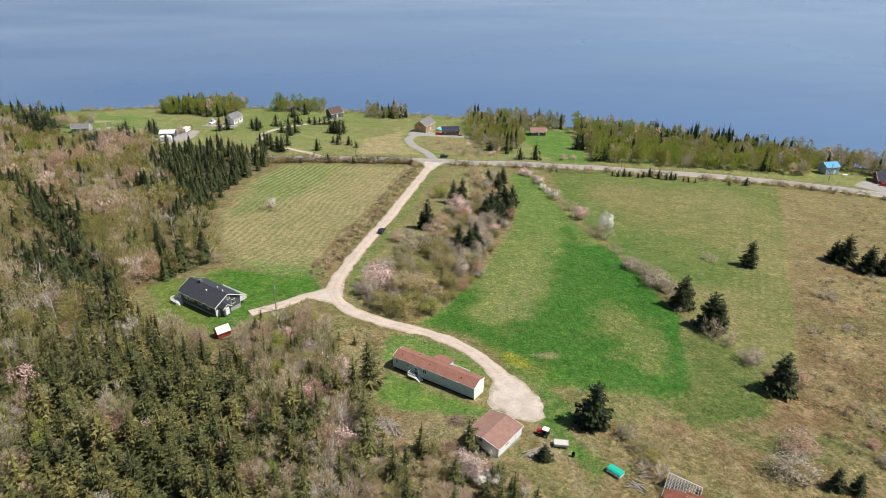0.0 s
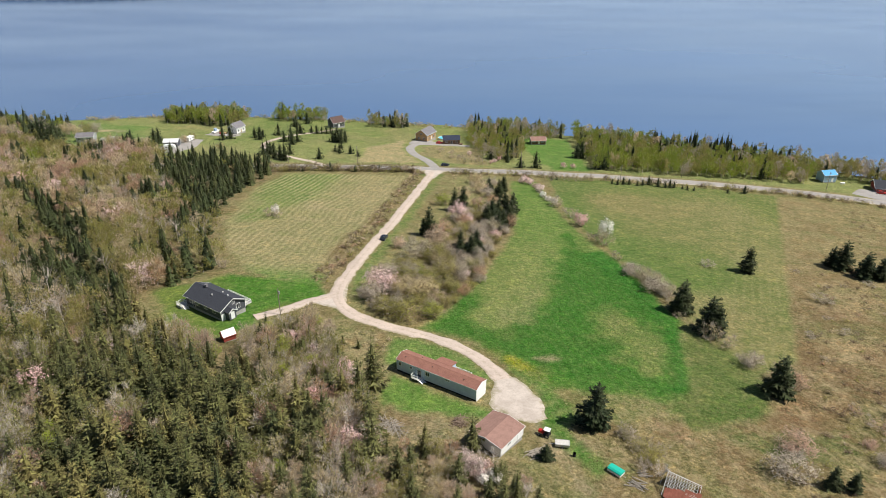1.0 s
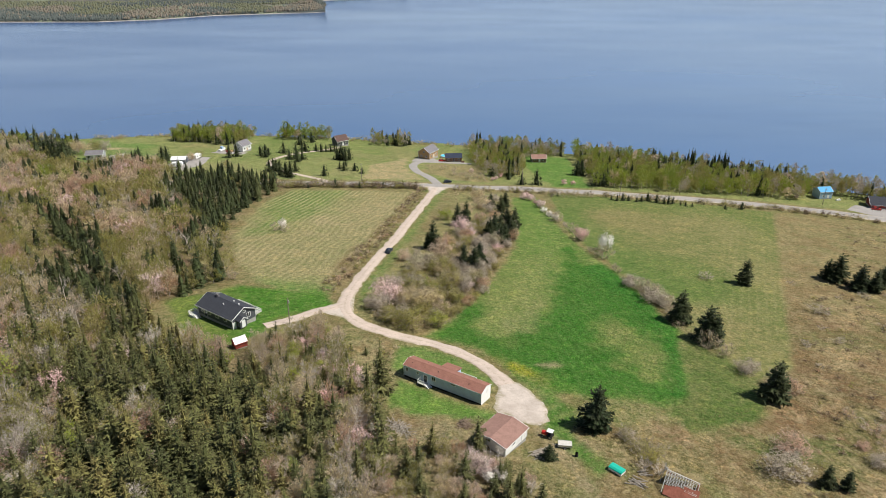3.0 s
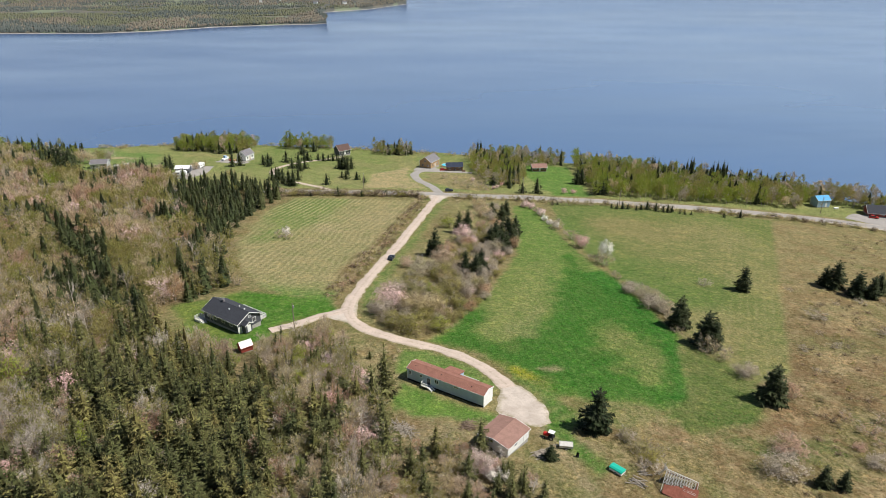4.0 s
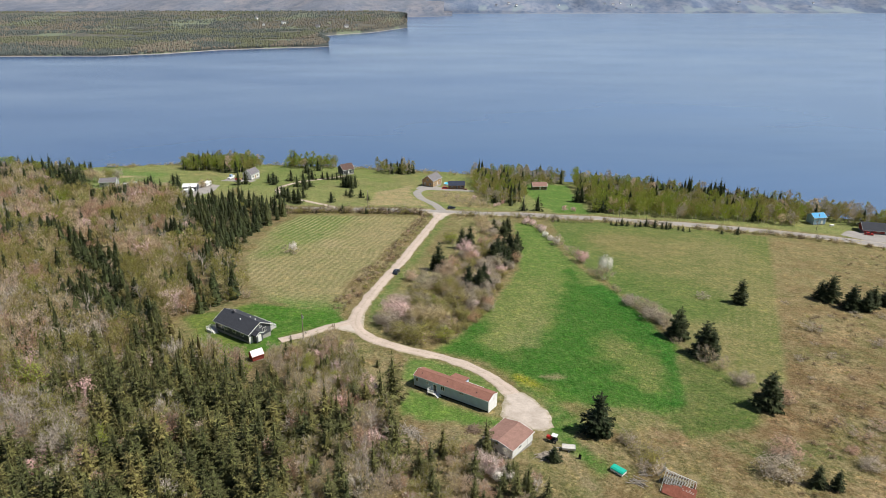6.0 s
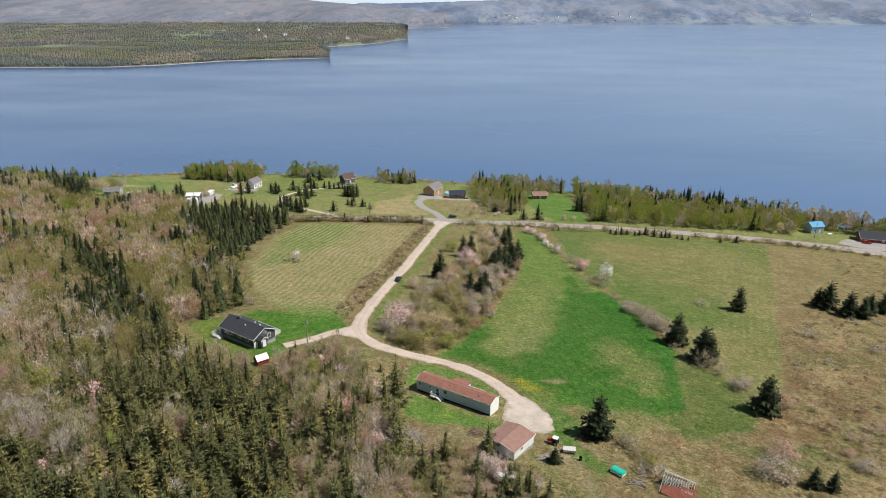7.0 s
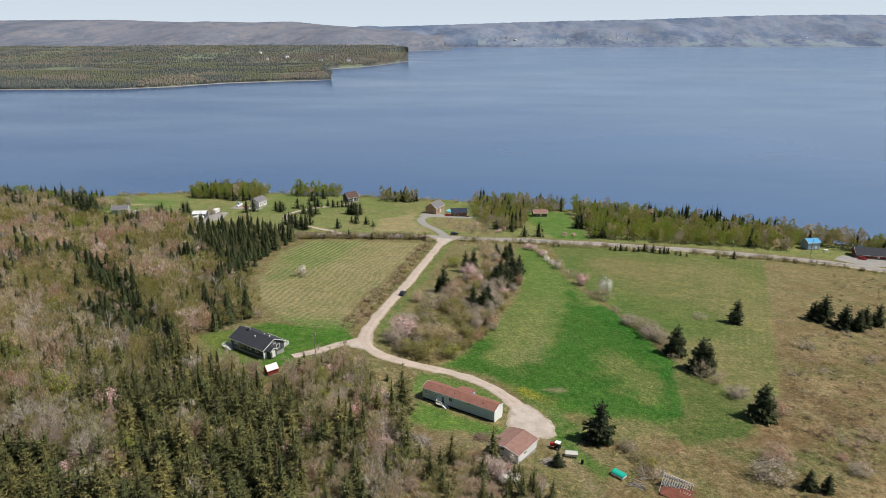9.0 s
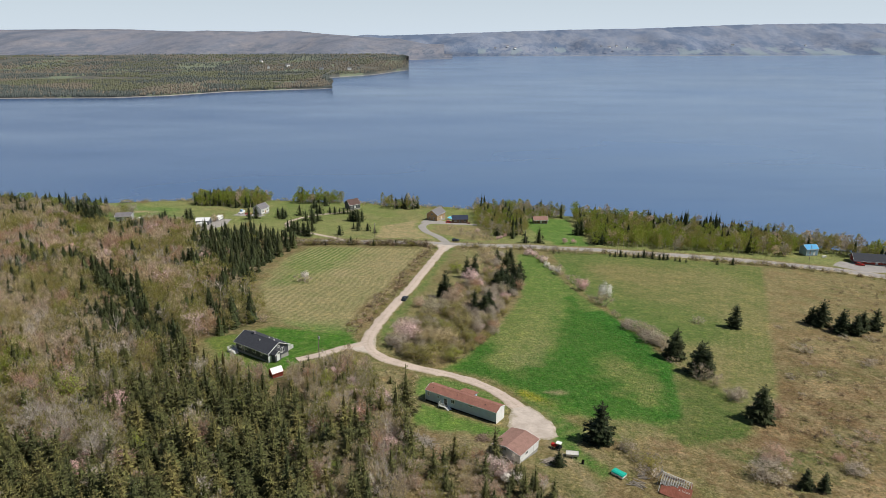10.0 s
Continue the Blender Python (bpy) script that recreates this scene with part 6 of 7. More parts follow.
def car(label, x, y, yaw, paint, L=4.5, W=1.8, H=1.5, name="car"):
    root = thing(name, label, name, m=pose(x, y, gz(x, y) + 0.18, 0, 0, yaw))
    a = L / 2
    bm = prism(B(), [(-a, 0.35), (-a + 0.1, 0.85), (-a + 0.25, 0.95), (a - 1.3, 0.98), (a - 0.15, 0.78), (a, 0.45), (a - 0.05, 0.25), (-a + 0.05, 0.25)], -W / 2, W / 2)
    bmesh.ops.bevel(bm, geom=list(bm.edges), offset=0.05, segments=2, affect="EDGES")
    part("body", bm, paint, root)
    bm = prism(B(), [(-a + 0.25, 0.93), (-a + 0.65, H - 0.04), (-a + 0.9, H), (a - 2.2, H), (a - 1.25, 0.95)], -W / 2 + 0.12, W / 2 - 0.12)
    bmesh.ops.bevel(bm, geom=list(bm.edges), offset=0.04, segments=2, affect="EDGES")
    part("cabin_glass", bm, M_GLASS, root)
    part("roof_panel", box(B(), -a + 0.8, -W / 2 + 0.15, H - 0.03, a - 2.2, W / 2 - 0.15, H + 0.03, None, 0.02), paint, root)
    for wx in (-a + 0.8, a - 0.85):
        for wy in (-W / 2 + 0.08, W / 2 - 0.08):
            wheel(root, wx, wy, 0.32, 0.33)
    for sg in (-1, 1):
        part("headlight", box(B(), a - 0.12, sg * 0.62 - 0.17, 0.55, a - 0.02, sg * 0.62 + 0.17, 0.7), M_GLASS, root)
    return root


car("small dark blue car parked beside the gravel drive", -21.9, 213.2, 76, M_DARKCAR)
car("red car parked in front of the wooden houses", -2.6, 399.0, 10, M_RED)
car("dark car stopped where the lanes meet the road", 0.6, 338.0, 20, M_DARKCAR)
car("red car parked by the long red building", 231.0, 324.0, -20, M_RED)
car("dark blue pickup parked by the long red building", 246.0, 319.5, -10, M_DARKCAR, 5.2, 1.9, 1.75)


def camper(label, x, y, yaw, L=6.5, W=2.4, H=2.4):
    root = thing("camper_trailer", label, "camper", m=pose(x, y, gz(x, y) + 0.2, 0, 0, yaw))
    bm = prism(B(), [(-L / 2, 0.5), (-L / 2, H + 0.3), (-L / 2 + 0.4, H + 0.5), (L / 2 - 0.7, H + 0.5), (L / 2, H - 0.2), (L / 2 - 0.2, 0.5)], -W / 2, W / 2)
    bmesh.ops.bevel(bm, geom=list(bm.edges), offset=0.08, segments=2, affect="EDGES")
    part("body", bm, M_WHITE, root)
    for sg in (-1, 1):
        wheel(root, 0, sg * (W / 2 - 0.1), 0.35, 0.36)
        window(root, pose(-L / 4, sg * W / 2, 1.7, 0, 0, 0 if sg > 0 else 180), 1.0, 0.6)
    window(root, pose(L / 4, -W / 2, 1.7, 0, 0, 180), 0.8, 0.6)
    part("tow_bar", rod(B(), (L / 2 - 0.2, 0, 0.45), (L / 2 + 1.0, 0, 0.4), 0.06), M_METAL, root)
    return root


camper("white camper trailer parked on a gravel yard", -149.0, 374.0, 80)
camper("white camper trailer beside the white-roofed building", -150.5, 347.5, 8, 6.0)

# clutter in the far yards
bt = thing("boat", "white and blue boat standing on a yard", "boat", m=pose(-143.5, 402.5, gz(-143.5, 402.5) + 0.25, 0, 0, 70))
bm = prism(B(), [(-2.6, 1.3), (2.2, 1.35), (3.2, 1.7), (2.4, 0.55), (1.6, 0.3), (-2.6, 0.35)], -1.0, 1.0)
bmesh.ops.bevel(bm, geom=list(bm.edges), offset=0.12, segments=2, affect="EDGES")
part("hull", bm, M_WHITE, bt)
part("cabin", box(B(), -0.6, -0.75, 1.3, 1.2, 0.75, 2.9, None, 0.1), M_SIDING_SKY, bt, "light blue cabin")
part("cradle", box(B(), -1.8, -0.7, -0.3, 1.4, 0.7, 0.45), M_WOOD, bt)


def crate(label, x, y, yaw, w, d, h, mat):
    root = thing("storage_box", label, "storage box", m=pose(x, y, gz(x, y), 0, 0, yaw))
    part("box_body", box(B(), -w / 2, -d / 2, 0.1, w / 2, d / 2, h, None, 0.04), mat, root)
    part("box_lid", box(B(), -w / 2 - 0.05, -d / 2 - 0.05, h, w / 2 + 0.05, d / 2 + 0.05, h + 0.12, None, 0.03), mat, root)
    bm = B()
    for sx in (-1, 1):
        box(bm, sx * w * 0.35 - 0.1, -d / 2, -0.2, sx * w * 0.35 + 0.1, d / 2, 0.12)
    part("skids", bm, M_WOOD, root)
    return root


crate("orange-red crate on the cottage yard", -139.5, 400.5, 15, 1.8, 1.4, 1.0, M_RED)
crate("weathered crate on the cottage yard", -137.0, 401.5, 50, 1.6, 1.3, 0.9, M_SIDING_WOOD)
crate("pale storage box beside the grey bungalow", -192.5, 371.0, 20, 3.2, 2.2, 1.6, M_OLDWHITE)
crate("brown crate beside the grey bungalow", -188.5, 373.0, 60, 2.6, 2.0, 1.2, M_SIDING_WOOD)
crate("white box beside the grey bungalow", -195.5, 366.0, -10, 2.8, 2.0, 1.8, M_WHITE)
crate("low white box by the blue shed", 219.0, 339.5, 12, 2.6, 1.0, 0.8, M_WHITE)
crate("brown deck box by the cabin", 10.5, 398.0, 8, 2.0, 1.2, 0.9, M_SIDING_BROWN)

# above-ground pool
pool = thing("pool", "round turquoise above-ground pool behind the cabin", "pool", m=pose(-0.5, 414, gz(-0.5, 414)))
part("pool_wall", rod(B(), (0, 0, -0.3), (0, 0, 1.25), 3.2, 3.2, 28), M_WHITE, pool)
part("pool_water", rod(B(), (0, 0, 1.2), (0, 0, 1.27), 3.05, 3.05, 28), M_POOL, pool, "turquoise pool water")
bm = B()
for i in range(28):
    a, b = i * math.tau / 28, (i + 1) * math.tau / 28
    rod(bm, (3.15 * math.cos(a), 3.15 * math.sin(a), 1.3), (3.15 * math.cos(b), 3.15 * math.sin(b), 1.3), 0.09)
part("pool_rim", bm, M_WHITE, pool)

# tarpaulin-covered trailer
tp = thing("covered_trailer", "small white trailer under a teal tarpaulin in grass", "trailer", m=pose(31.3, 88.9, gz(31.3, 88.9), 0, 0, -46) @ Matrix.Diagonal((0.86, 0.86, 0.86, 1)))
bm = box(B(), -1.6, -1.0, 0.35, 1.6, 1.0, 0.95, None, 0.05)
part("body", bm, M_WHITE, tp)
bm = B()
prism(bm, [(-1.04, 0.92), (1.04, 0.92), (1.0, 1.12), (0.55, 1.38), (-0.55, 1.38), (-1.0, 1.12)], -1.66, 1.66, pose(0, 0, 0, 0, 0, -90))
bmesh.ops.bevel(bm, geom=list(bm.edges), offset=0.06, segments=2, affect="EDGES")
part("tarpaulin", bm, M_TEAL, tp, "bright teal tarpaulin")
for sg in (-1, 1):
    wheel(tp, 0.1, sg * 0.95, 0.3, 0.32)
part("tow_bar", rod(B(), (1.5, 0, 0.4), (2.5, 0, 0.35), 0.05), M_METAL, tp)

# small tractor
tr = thing("garden_tractor", "red and black garden tractor by the garage", "tractor", m=pose(19.4, 99.6, gz(19.4, 99.6), 0, 0, -30))
part("hood", box(B(), -1.0, -0.42, 0.55, 0.25, 0.42, 1.2, None, 0.1), M_RED, tr, "red hood")
part("body", box(B(), 0.1, -0.5, 0.4, 1.3, 0.5, 0.75, None, 0.05), M_BLACK, tr)
part("seat", box(B(), 0.55, -0.3, 0.75, 1.1, 0.3, 1.15, None, 0.08), M_BLACK, tr)
part("canopy", box(B(), 0.1, -0.6, 1.75, 1.4, 0.6, 1.82, None, 0.03), M_WHITE, tr, "white canopy")
for sx in (0.2, 1.3):
    for sg in (-1, 1):
        part("post", rod(B(), (sx, sg * 0.5, 0.7), (sx, sg * 0.5, 1.76), 0.025), M_BLACK, tr)
for wx, wr in ((-0.7, 0.28), (0.95, 0.45)):
    for sg in (-1, 1):
        wheel(tr, wx, sg * 0.6, wr, wr)

# utility trailer
ut = thing("utility_trailer", "grey metal utility trailer beside the garage", "trailer", m=pose(22.6, 96.2, gz(22.6, 96.2), 0, 0, -8))
part("bed", box(B(), -1.4, -0.8, 0.5, 1.4, 0.8, 0.58), M_METAL, ut)
bm = B()
for x0, y0, x1, y1 in ((-1.4, -0.8, 1.4, -0.75), (-1.4, 0.75, 1.4, 0.8), (-1.4, -0.75, -1.35, 0.75), (1.35, -0.75, 1.4, 0.75)):
    box(bm, x0, y0, 0.58, x1, y1, 1.0)
part("sides", bm, M_METAL, ut)
part("cover", box(B(), -1.35, -0.75, 0.9, 1.35, 0.75, 0.98, None, 0.02), M_OLDWHITE, ut, "pale sheet cover")
for sg in (-1, 1):
    wheel(ut, 0, sg * 0.9, 0.3, 0.3)
part("tow_bar", rod(B(), (-1.4, 0, 0.5), (-2.6, 0, 0.4), 0.04), M_METAL, ut)

# barrel
bl = thing("barrel", "black steel barrel standing in dry grass", "barrel", m=pose(24.4, 93.2, gz(24.4, 93.2)))
bm = rod(B(), (0, 0, -0.05), (0, 0, 0.88), 0.29, 0.29, 16)
for z in (0.02, 0.3, 0.6, 0.86):
    rod(bm, (0, 0, z - 0.02), (0, 0, z + 0.02), 0.31, 0.31, 16)
part("drum", bm, M_BLACK, bl)


def log_pile(label, x, y, yaw, n, length, spread_w, mat, seed, r=(0.05, 0.12), tilt=12):
    g = np.random.default_rng(seed)
    root = thing("wood_pile", label, "wood pile", m=pose(x, y, gz(x, y), 0, 0, yaw))
    for i in range(n):
        a, e = radians(g.normal(0, tilt)), radians(g.normal(0, 5))
        L = length * g.uniform(0.5, 1.1)
        c = Vector((g.normal(0, length * 0.12), g.normal(0, spread_w * 0.4), 0.12 + abs(g.normal(0, 0.22)) * (1 - i / n * 0.3)))
        d = Vector((math.cos(a) * L / 2, math.sin(a) * L / 2, math.sin(e) * L / 2))
        q = g.uniform(*r)
        part("log", rod(B(), c - d, c + d, q, q * 0.8, 6), mat, root)
    return root


log_pile("pile of grey boards and poles in dry grass", 17.3, 93.4, 28, 34, 4.0, 2.2, M_WOOD, 1)
log_pile("tangled heap of cut grey branches", -10.8, 100.5, 40, 60, 4.2, 3.6, M_WOOD, 2, (0.03, 0.09), 60)
log_pile("heap of bleached boards beside the lawn", 2.6, 102.6, -25, 46, 3.2, 2.4, M_STUMP, 3, (0.03, 0.1), 40)
log_pile("grey logs lying by the track", 34.6, 86.0, -30, 16, 3.4, 1.6, M_WOOD, 4, (0.06, 0.14), 20)
log_pile("scrap boards near the track", 36.5, 88.8, 10, 12, 2.4, 1.2, M_WOOD, 5, (0.05, 0.1), 30)


def pole(label, x, y, h, yaw, arm=True, group="utility poles"):
    root = thing("utility_pole", label, "utility pole", group, pose(x, y, gz(x, y), 0, 0, yaw))
    part("post", rod(B(), (0, 0, -0.5), (0, 0, h), 0.16, 0.10, 10), M_POLE, root)
    if arm:
        part("crossarm", box(B(), -1.1, -0.16, h - 0.75, 1.1, -0.05, h - 0.6), M_POLE, root)
        for u in (-1.0, -0.45, 0.45, 1.0):
            part("insulator", rod(B(), (u, -0.1, h - 0.6), (u, -0.1, h - 0.42), 0.05, 0.035, 8), M_WHITE, root)
    else:
        part("transformer", rod(B(), (0.28, 0, h - 1.6), (0.28, 0, h - 0.8), 0.2, 0.2, 12), M_METAL, root)
    return root


pole("wooden service pole with transformer by the gravel spur", -44.0, 148.4, 8.0, 20, False)
for px, py in ((92, 323.5), (168.5, 341), (130, 340), (-46, 333), (42, 341), (205, 330)):
    pole("tall wooden roadside power pole with crossarm", px, py, 9.5, 85)

# ruined barn: the roof has come down almost to the grass
rb = thing("ruined_barn", "collapsed barn roof with bare rafters and rusty sheets", "barn", m=pose(42.4, 84.9, gz(42.4, 84.9), 0, 0, -30))
g_b = np.random.default_rng(9)
L, H, RUN = 5.8, 2.5, 3.8
part("ridge_beam", rod(B(), (-L / 2 - 0.2, 0, H + 0.7), (L / 2, 0, H), 0.09, 0.09, 6), M_OLDWHITE, rb)
for i in range(13):
    u = -L / 2 + i * L / 12
    top = H + 0.7 - 0.7 * i / 12
    part("rafter", rod(B(), (u, 0.05, top), (u + g_b.normal(0, 0.12), -RUN, top - 2.35), 0.055, 0.055, 4), M_OLDWHITE, rb)
for i in range(11):
    f = 0.03 + i * 0.056
    part("batten", rod(B(), (-L / 2 - 0.1, -RUN * f, H + 0.75 - 2.35 * f), (L / 2 * g_b.uniform(0.55, 1.0), -RUN * f, H + 0.15 - 2.35 * f), 0.045, 0.045, 4), M_OLDWHITE, rb)
for i in range(9):
    u = -L / 2 + 0.2 + i * L / 9
    f0 = 0.62 - 0.035 * i + g_b.uniform(-0.06, 0.06)
    top = H + 0.72 - 0.7 * (u + L / 2) / L
    bm = B()
    a = [bm.verts.new(v) for v in ((u, -RUN * f0, top - 2.35 * f0 + 0.08), (u + 0.85, -RUN * f0, top - 2.35 * f0 + 0.04), (u + 0.85, -RUN - 0.2, top - 2.5), (u, -RUN - 0.2, top - 2.46))]
    f = bm.faces.new(a)
    r = bmesh.ops.extrude_face_region(bm, geom=[f])
    bmesh.ops.translate(bm, vec=(0, 0, 0.03), verts=[v for v in r["geom"] if isinstance(v, bmesh.types.BMVert)])
    part("roof_sheet", bm, M_RUST, rb, "rusty red metal sheet")
part("gable_boards", prism(B(), [(0.0, H - 0.05), (-RUN, 0.05), (-RUN, -0.6), (2.4, -0.6), (2.4, 0.6)], -0.05, 0.05, pose(L / 2 - 0.15, 0, 0, 0, 0, 90)), M_RUST, rb, "rusty red gable boards")
for i in range(8):
    f = (i + 0.5) / 8
    part("gable_lath", rod(B(), (L / 2 + 0.02, -RUN * f - 0.1, H - 2.35 * f + 0.05), (L / 2 + 0.02, -RUN * f + 0.5, H - 2.35 * f - 0.7), 0.04, 0.04, 4), M_OLDWHITE, rb)
part("back_slope", prism(B(), [(0, H + 0.1), (2.6, 0.2), (2.6, 0.12), (0, H)], -L / 2 + 1.5, L / 2, pose(0, 0, 0, 0, 0, 90) @ pose(0, 0, 0)), M_RUST, rb)
for a, b in (((-3.9, -0.2, 0.0), (-3.3, 0.4, 4.3)), ((-3.4, 0.1, 3.6), (-2.2, 0.0, 2.6)), ((-4.2, 0.3, 1.2), (-2.9, -0.3, 3.9))):
    part("leaning_beam", rod(B(), a, b, 0.08, 0.07, 4), M_OLDWHITE, rb)


# ---- copse, hedge, roadside and shore planting ----
SCRUB = {"tan": [], "olive": [], "red": [], "brown": []}


def each(key, places, lo, hi, label="", variants=3, tall=1.0, group=""):
    grown = 1.35 if key == "spruce" else 1.0
    for px, py in places:
        planter.plant((key, int(rng.integers(variants)) if isinstance(variants, int) else int(rng.choice(variants))), px, py, rng.uniform(lo, hi) * grown, label=label, tall=tall * rng.uniform(0.92, 1.08), group=group)


each("field", [(-5.8, 219.5), (4.4, 254), (8.2, 262)], 0.85, 0.98, "dark spruce in the scrubby copse", 3, 1.2, "spruces of the copse")
each("field", [(-7.8, 221), (25.1, 281), (25.6, 258), (19.1, 239.5), (25.7, 238), (17.2, 237), (20.7, 231.5), (23.2, 235), (27, 246), (22, 248), (5.3, 201), (8.6, 197.5), (10.8, 204), (28, 292), (21, 290), (24, 262), (19, 243), (26, 251), (29, 257)], 0.62, 0.9, "dark spruce in the scrubby copse", 3, 1.15, "spruces of the copse")
def bushes(kind, rows, label, tall=0.72, group="bushy trees of the copse"):
    """Rounded many-stemmed trees: x, y, width of the crown."""
    for px, py, wide in rows:
        planter.plant((kind + "_bush", int(rng.integers(2))), px, py, wide / 5.2, label=label, tall=tall * rng.uniform(0.9, 1.1), group=group)


bushes("pink", [(-18.9, 166.5, 8.8), (6.2, 243, 8.2), (9.4, 239, 5.5), (12.2, 211, 4.5)], "bushy wild cherry in full pink blossom in the copse", 0.8)
bushes("red", [(-0.6, 220, 8.0), (25.7, 237, 6.4), (-15.5, 170.5, 5.5), (14, 262, 6), (21, 268, 6)], "bushy maple with reddish buds in the copse")
bushes("grey", [(-20.0, 160, 6.9), (-22.8, 161, 4.6), (-10.9, 194.5, 9.5), (-7.4, 199, 7.3), (2.7, 182, 6.8), (6.6, 184, 7.5), (4.6, 195, 5.6), (10.5, 187, 5.2), (10.2, 208.6, 6.5), (18.7, 230, 7.0), (-17.5, 178, 6), (13, 218, 6), (15, 205, 5), (20, 280, 6.5), (24, 300, 6)], "bare grey bushy tree in the copse")
bushes("olive", [(-12.6, 149.5, 9.0), (-16.8, 152.5, 6), (-11.0, 184, 8.6), (-4.1, 192.5, 9.5), (-0.8, 180, 9.0), (1.2, 170, 6.5), (-5, 174, 7.5), (-12, 175, 6.5)], "bushy tree with olive young leaves in the copse")
bushes("tan", [(-7.7, 163.5, 8.4), (-4.6, 167, 7.2), (-15.4, 205, 5.6), (-3.2, 210, 8.4), (8.2, 189, 5.5), (15.9, 285.7, 8.5), (14.2, 301.7, 7.6), (-12.1, 168, 7.1), (-2.6, 161, 5), (3, 203, 6), (18, 252, 6), (9, 276, 7), (11, 228, 5)], "bare tan bushy tree in the copse")
bushes("lime", [(-3.6, 151.5, 6.5), (-0.6, 262, 7.0)], "rounded bush in fresh bright green leaf")
for px, py in zip(*scatter(COPSE, 4.2, 81)):
    if rng.random() < 0.16:
        SCRUB[pick({"tan": 4, "olive": 3, "brown": 2})].append((float(px), float(py), rng.uniform(0.6, 1.2), 0.8, int(rng.integers(3))))

# the close heart of the copse
for px, py in zip(*scatter(COPSE_MASS, 4.6, 83)):
    px, py = float(px), float(py)
    if math.hypot(px + 4, py - 151) < 5 or math.hypot(px + 18.9, py - 166.5) < 5:
        continue
    kind = pick({"grey": 3, "olive": 5 if py < 190 else 3, "lime": 0.3, "tan": 1.2, "red": 0.5, "pink": 0.2})
    bushes(kind, [(px, py, rng.uniform(3.6, 5.8))], "close-grown " + {"grey": "bare grey", "olive": "olive-leaved", "lime": "fresh green", "tan": "bare tan", "red": "reddish", "pink": "pale blossoming"}[kind] + " bushy tree in the copse", rng.uniform(0.65, 0.95))

# hedge between the meadows
each("pink_shrub", [(41, 313), (42.1, 307), (44.1, 301), (45.8, 294), (39, 309)], 0.75, 1.25, "pale pink blossoming shrub in the field hedge", 2, 1.0, "field hedge")
each("white_shrub", [(45.9, 284), (47, 277), (48.6, 270)], 0.7, 1.2, "white blossoming shrub in the field hedge", 2, 1.0, "field hedge")
each("pink_shrub", [(54.9, 242.5)], 1.5, 1.6, "pale blossoming shrub in the field hedge", (1,), 1.0, "field hedge")
each("white_shrub", [(62.1, 228.6)], 1.35, 1.45, "tall white blossoming shrub in the field hedge", (1,), 1.5, "field hedge")
each("tan_shrub", [(50.5, 268), (43.2, 310), (45.2, 297.5), (46.2, 291), (46.6, 280.5), (48, 268), (52.2, 261), (53.7, 253), (55.6, 226), (57.6, 222.5), (59.2, 218.5), (61.3, 210), (60.9, 204.4), (60.4, 190), (62.8, 192), (63.4, 188.5), (65, 181.5), (66.9, 181), (67.2, 174.5), (67.5, 168.5), (66.5, 157.5),
                   (73.8, 142), (74.5, 133.5), (77.5, 134), (82.4, 124), (82.5, 121.8), (70, 145), (68, 171), (62, 197), (80, 126), (64.5, 186), (66, 183.5), (61.5, 193), (68.5, 177), (66.2, 175), (64, 179), (69.5, 173)], 1.0, 1.65, "bare grey-tan shrub in the field hedge", 3, 0.85, "field hedge")
each("red_shrub", [(64.5, 186)], 1.0, 1.4, "reddish bare shrub in the field hedge", 2, 1.0, "field hedge")
each("tan_shrub", [(133, 190), (194.9, 308)], 0.8, 1.0, "lone low bare shrub in the meadow", 3, 0.7)
each("white_shrub", [(-66.5, 237)], 0.9, 1.0, "white blossoming shrub in the mown field", (1,), 1.4)
each("tan_shrub", [(-68.5, 235), (-65, 233)], 0.9, 1.1, "bare shrub in the mown field", 2, 0.9)
each("tan_shrub", [(-70.5, 182.5), (-69, 180)], 0.9, 1.2, "dark bare shrub at the wood's edge", 2, 0.9)

bushes("grey", [(75.8, 132, 6.0), (68, 173.5, 6.3), (65.6, 176.5, 8.0), (61.6, 190, 6.8), (66, 183, 5.5), (36, 100.5, 3.6), (64.3, 91, 8), (86.3, 95, 5)], "rounded bare grey shrub", 0.55, "bare shrubs of the meadows")
bushes("red", [(82.2, 123.5, 5.5), (70, 98, 7.5), (86.6, 101, 3.2)], "rounded bare shrub with reddish twigs", 0.55, "bare shrubs of the meadows")
bushes("olive", [(39.1, 92.5, 4.8)], "olive budding bush beside the ruined barn", 0.6, "bare shrubs of the meadows")
for px, py, wide in ((112.5, 163, 4.2), (100.8, 150, 2.9), (111.9, 153.8, 4), (97.6, 137.7, 3.2), (134.7, 165.7, 6), (152.9, 192, 3.5), (143.3, 192, 3.5), (122.9, 202, 4.5), (91, 201.7, 4.5), (118.3, 175.7, 5.5), (93.5, 108, 6), (100.6, 112, 4.7), (92.2, 102.4, 4.5), (90.6, 113.8, 4)):
    planter.plant(("grey_shrub" if py > 120 else "red_shrub", int(rng.integers(3))), px, py, wide / 3.2, tall=0.5, label="low bare shrub mound in the rough pasture", group="bare shrubs of the meadows")

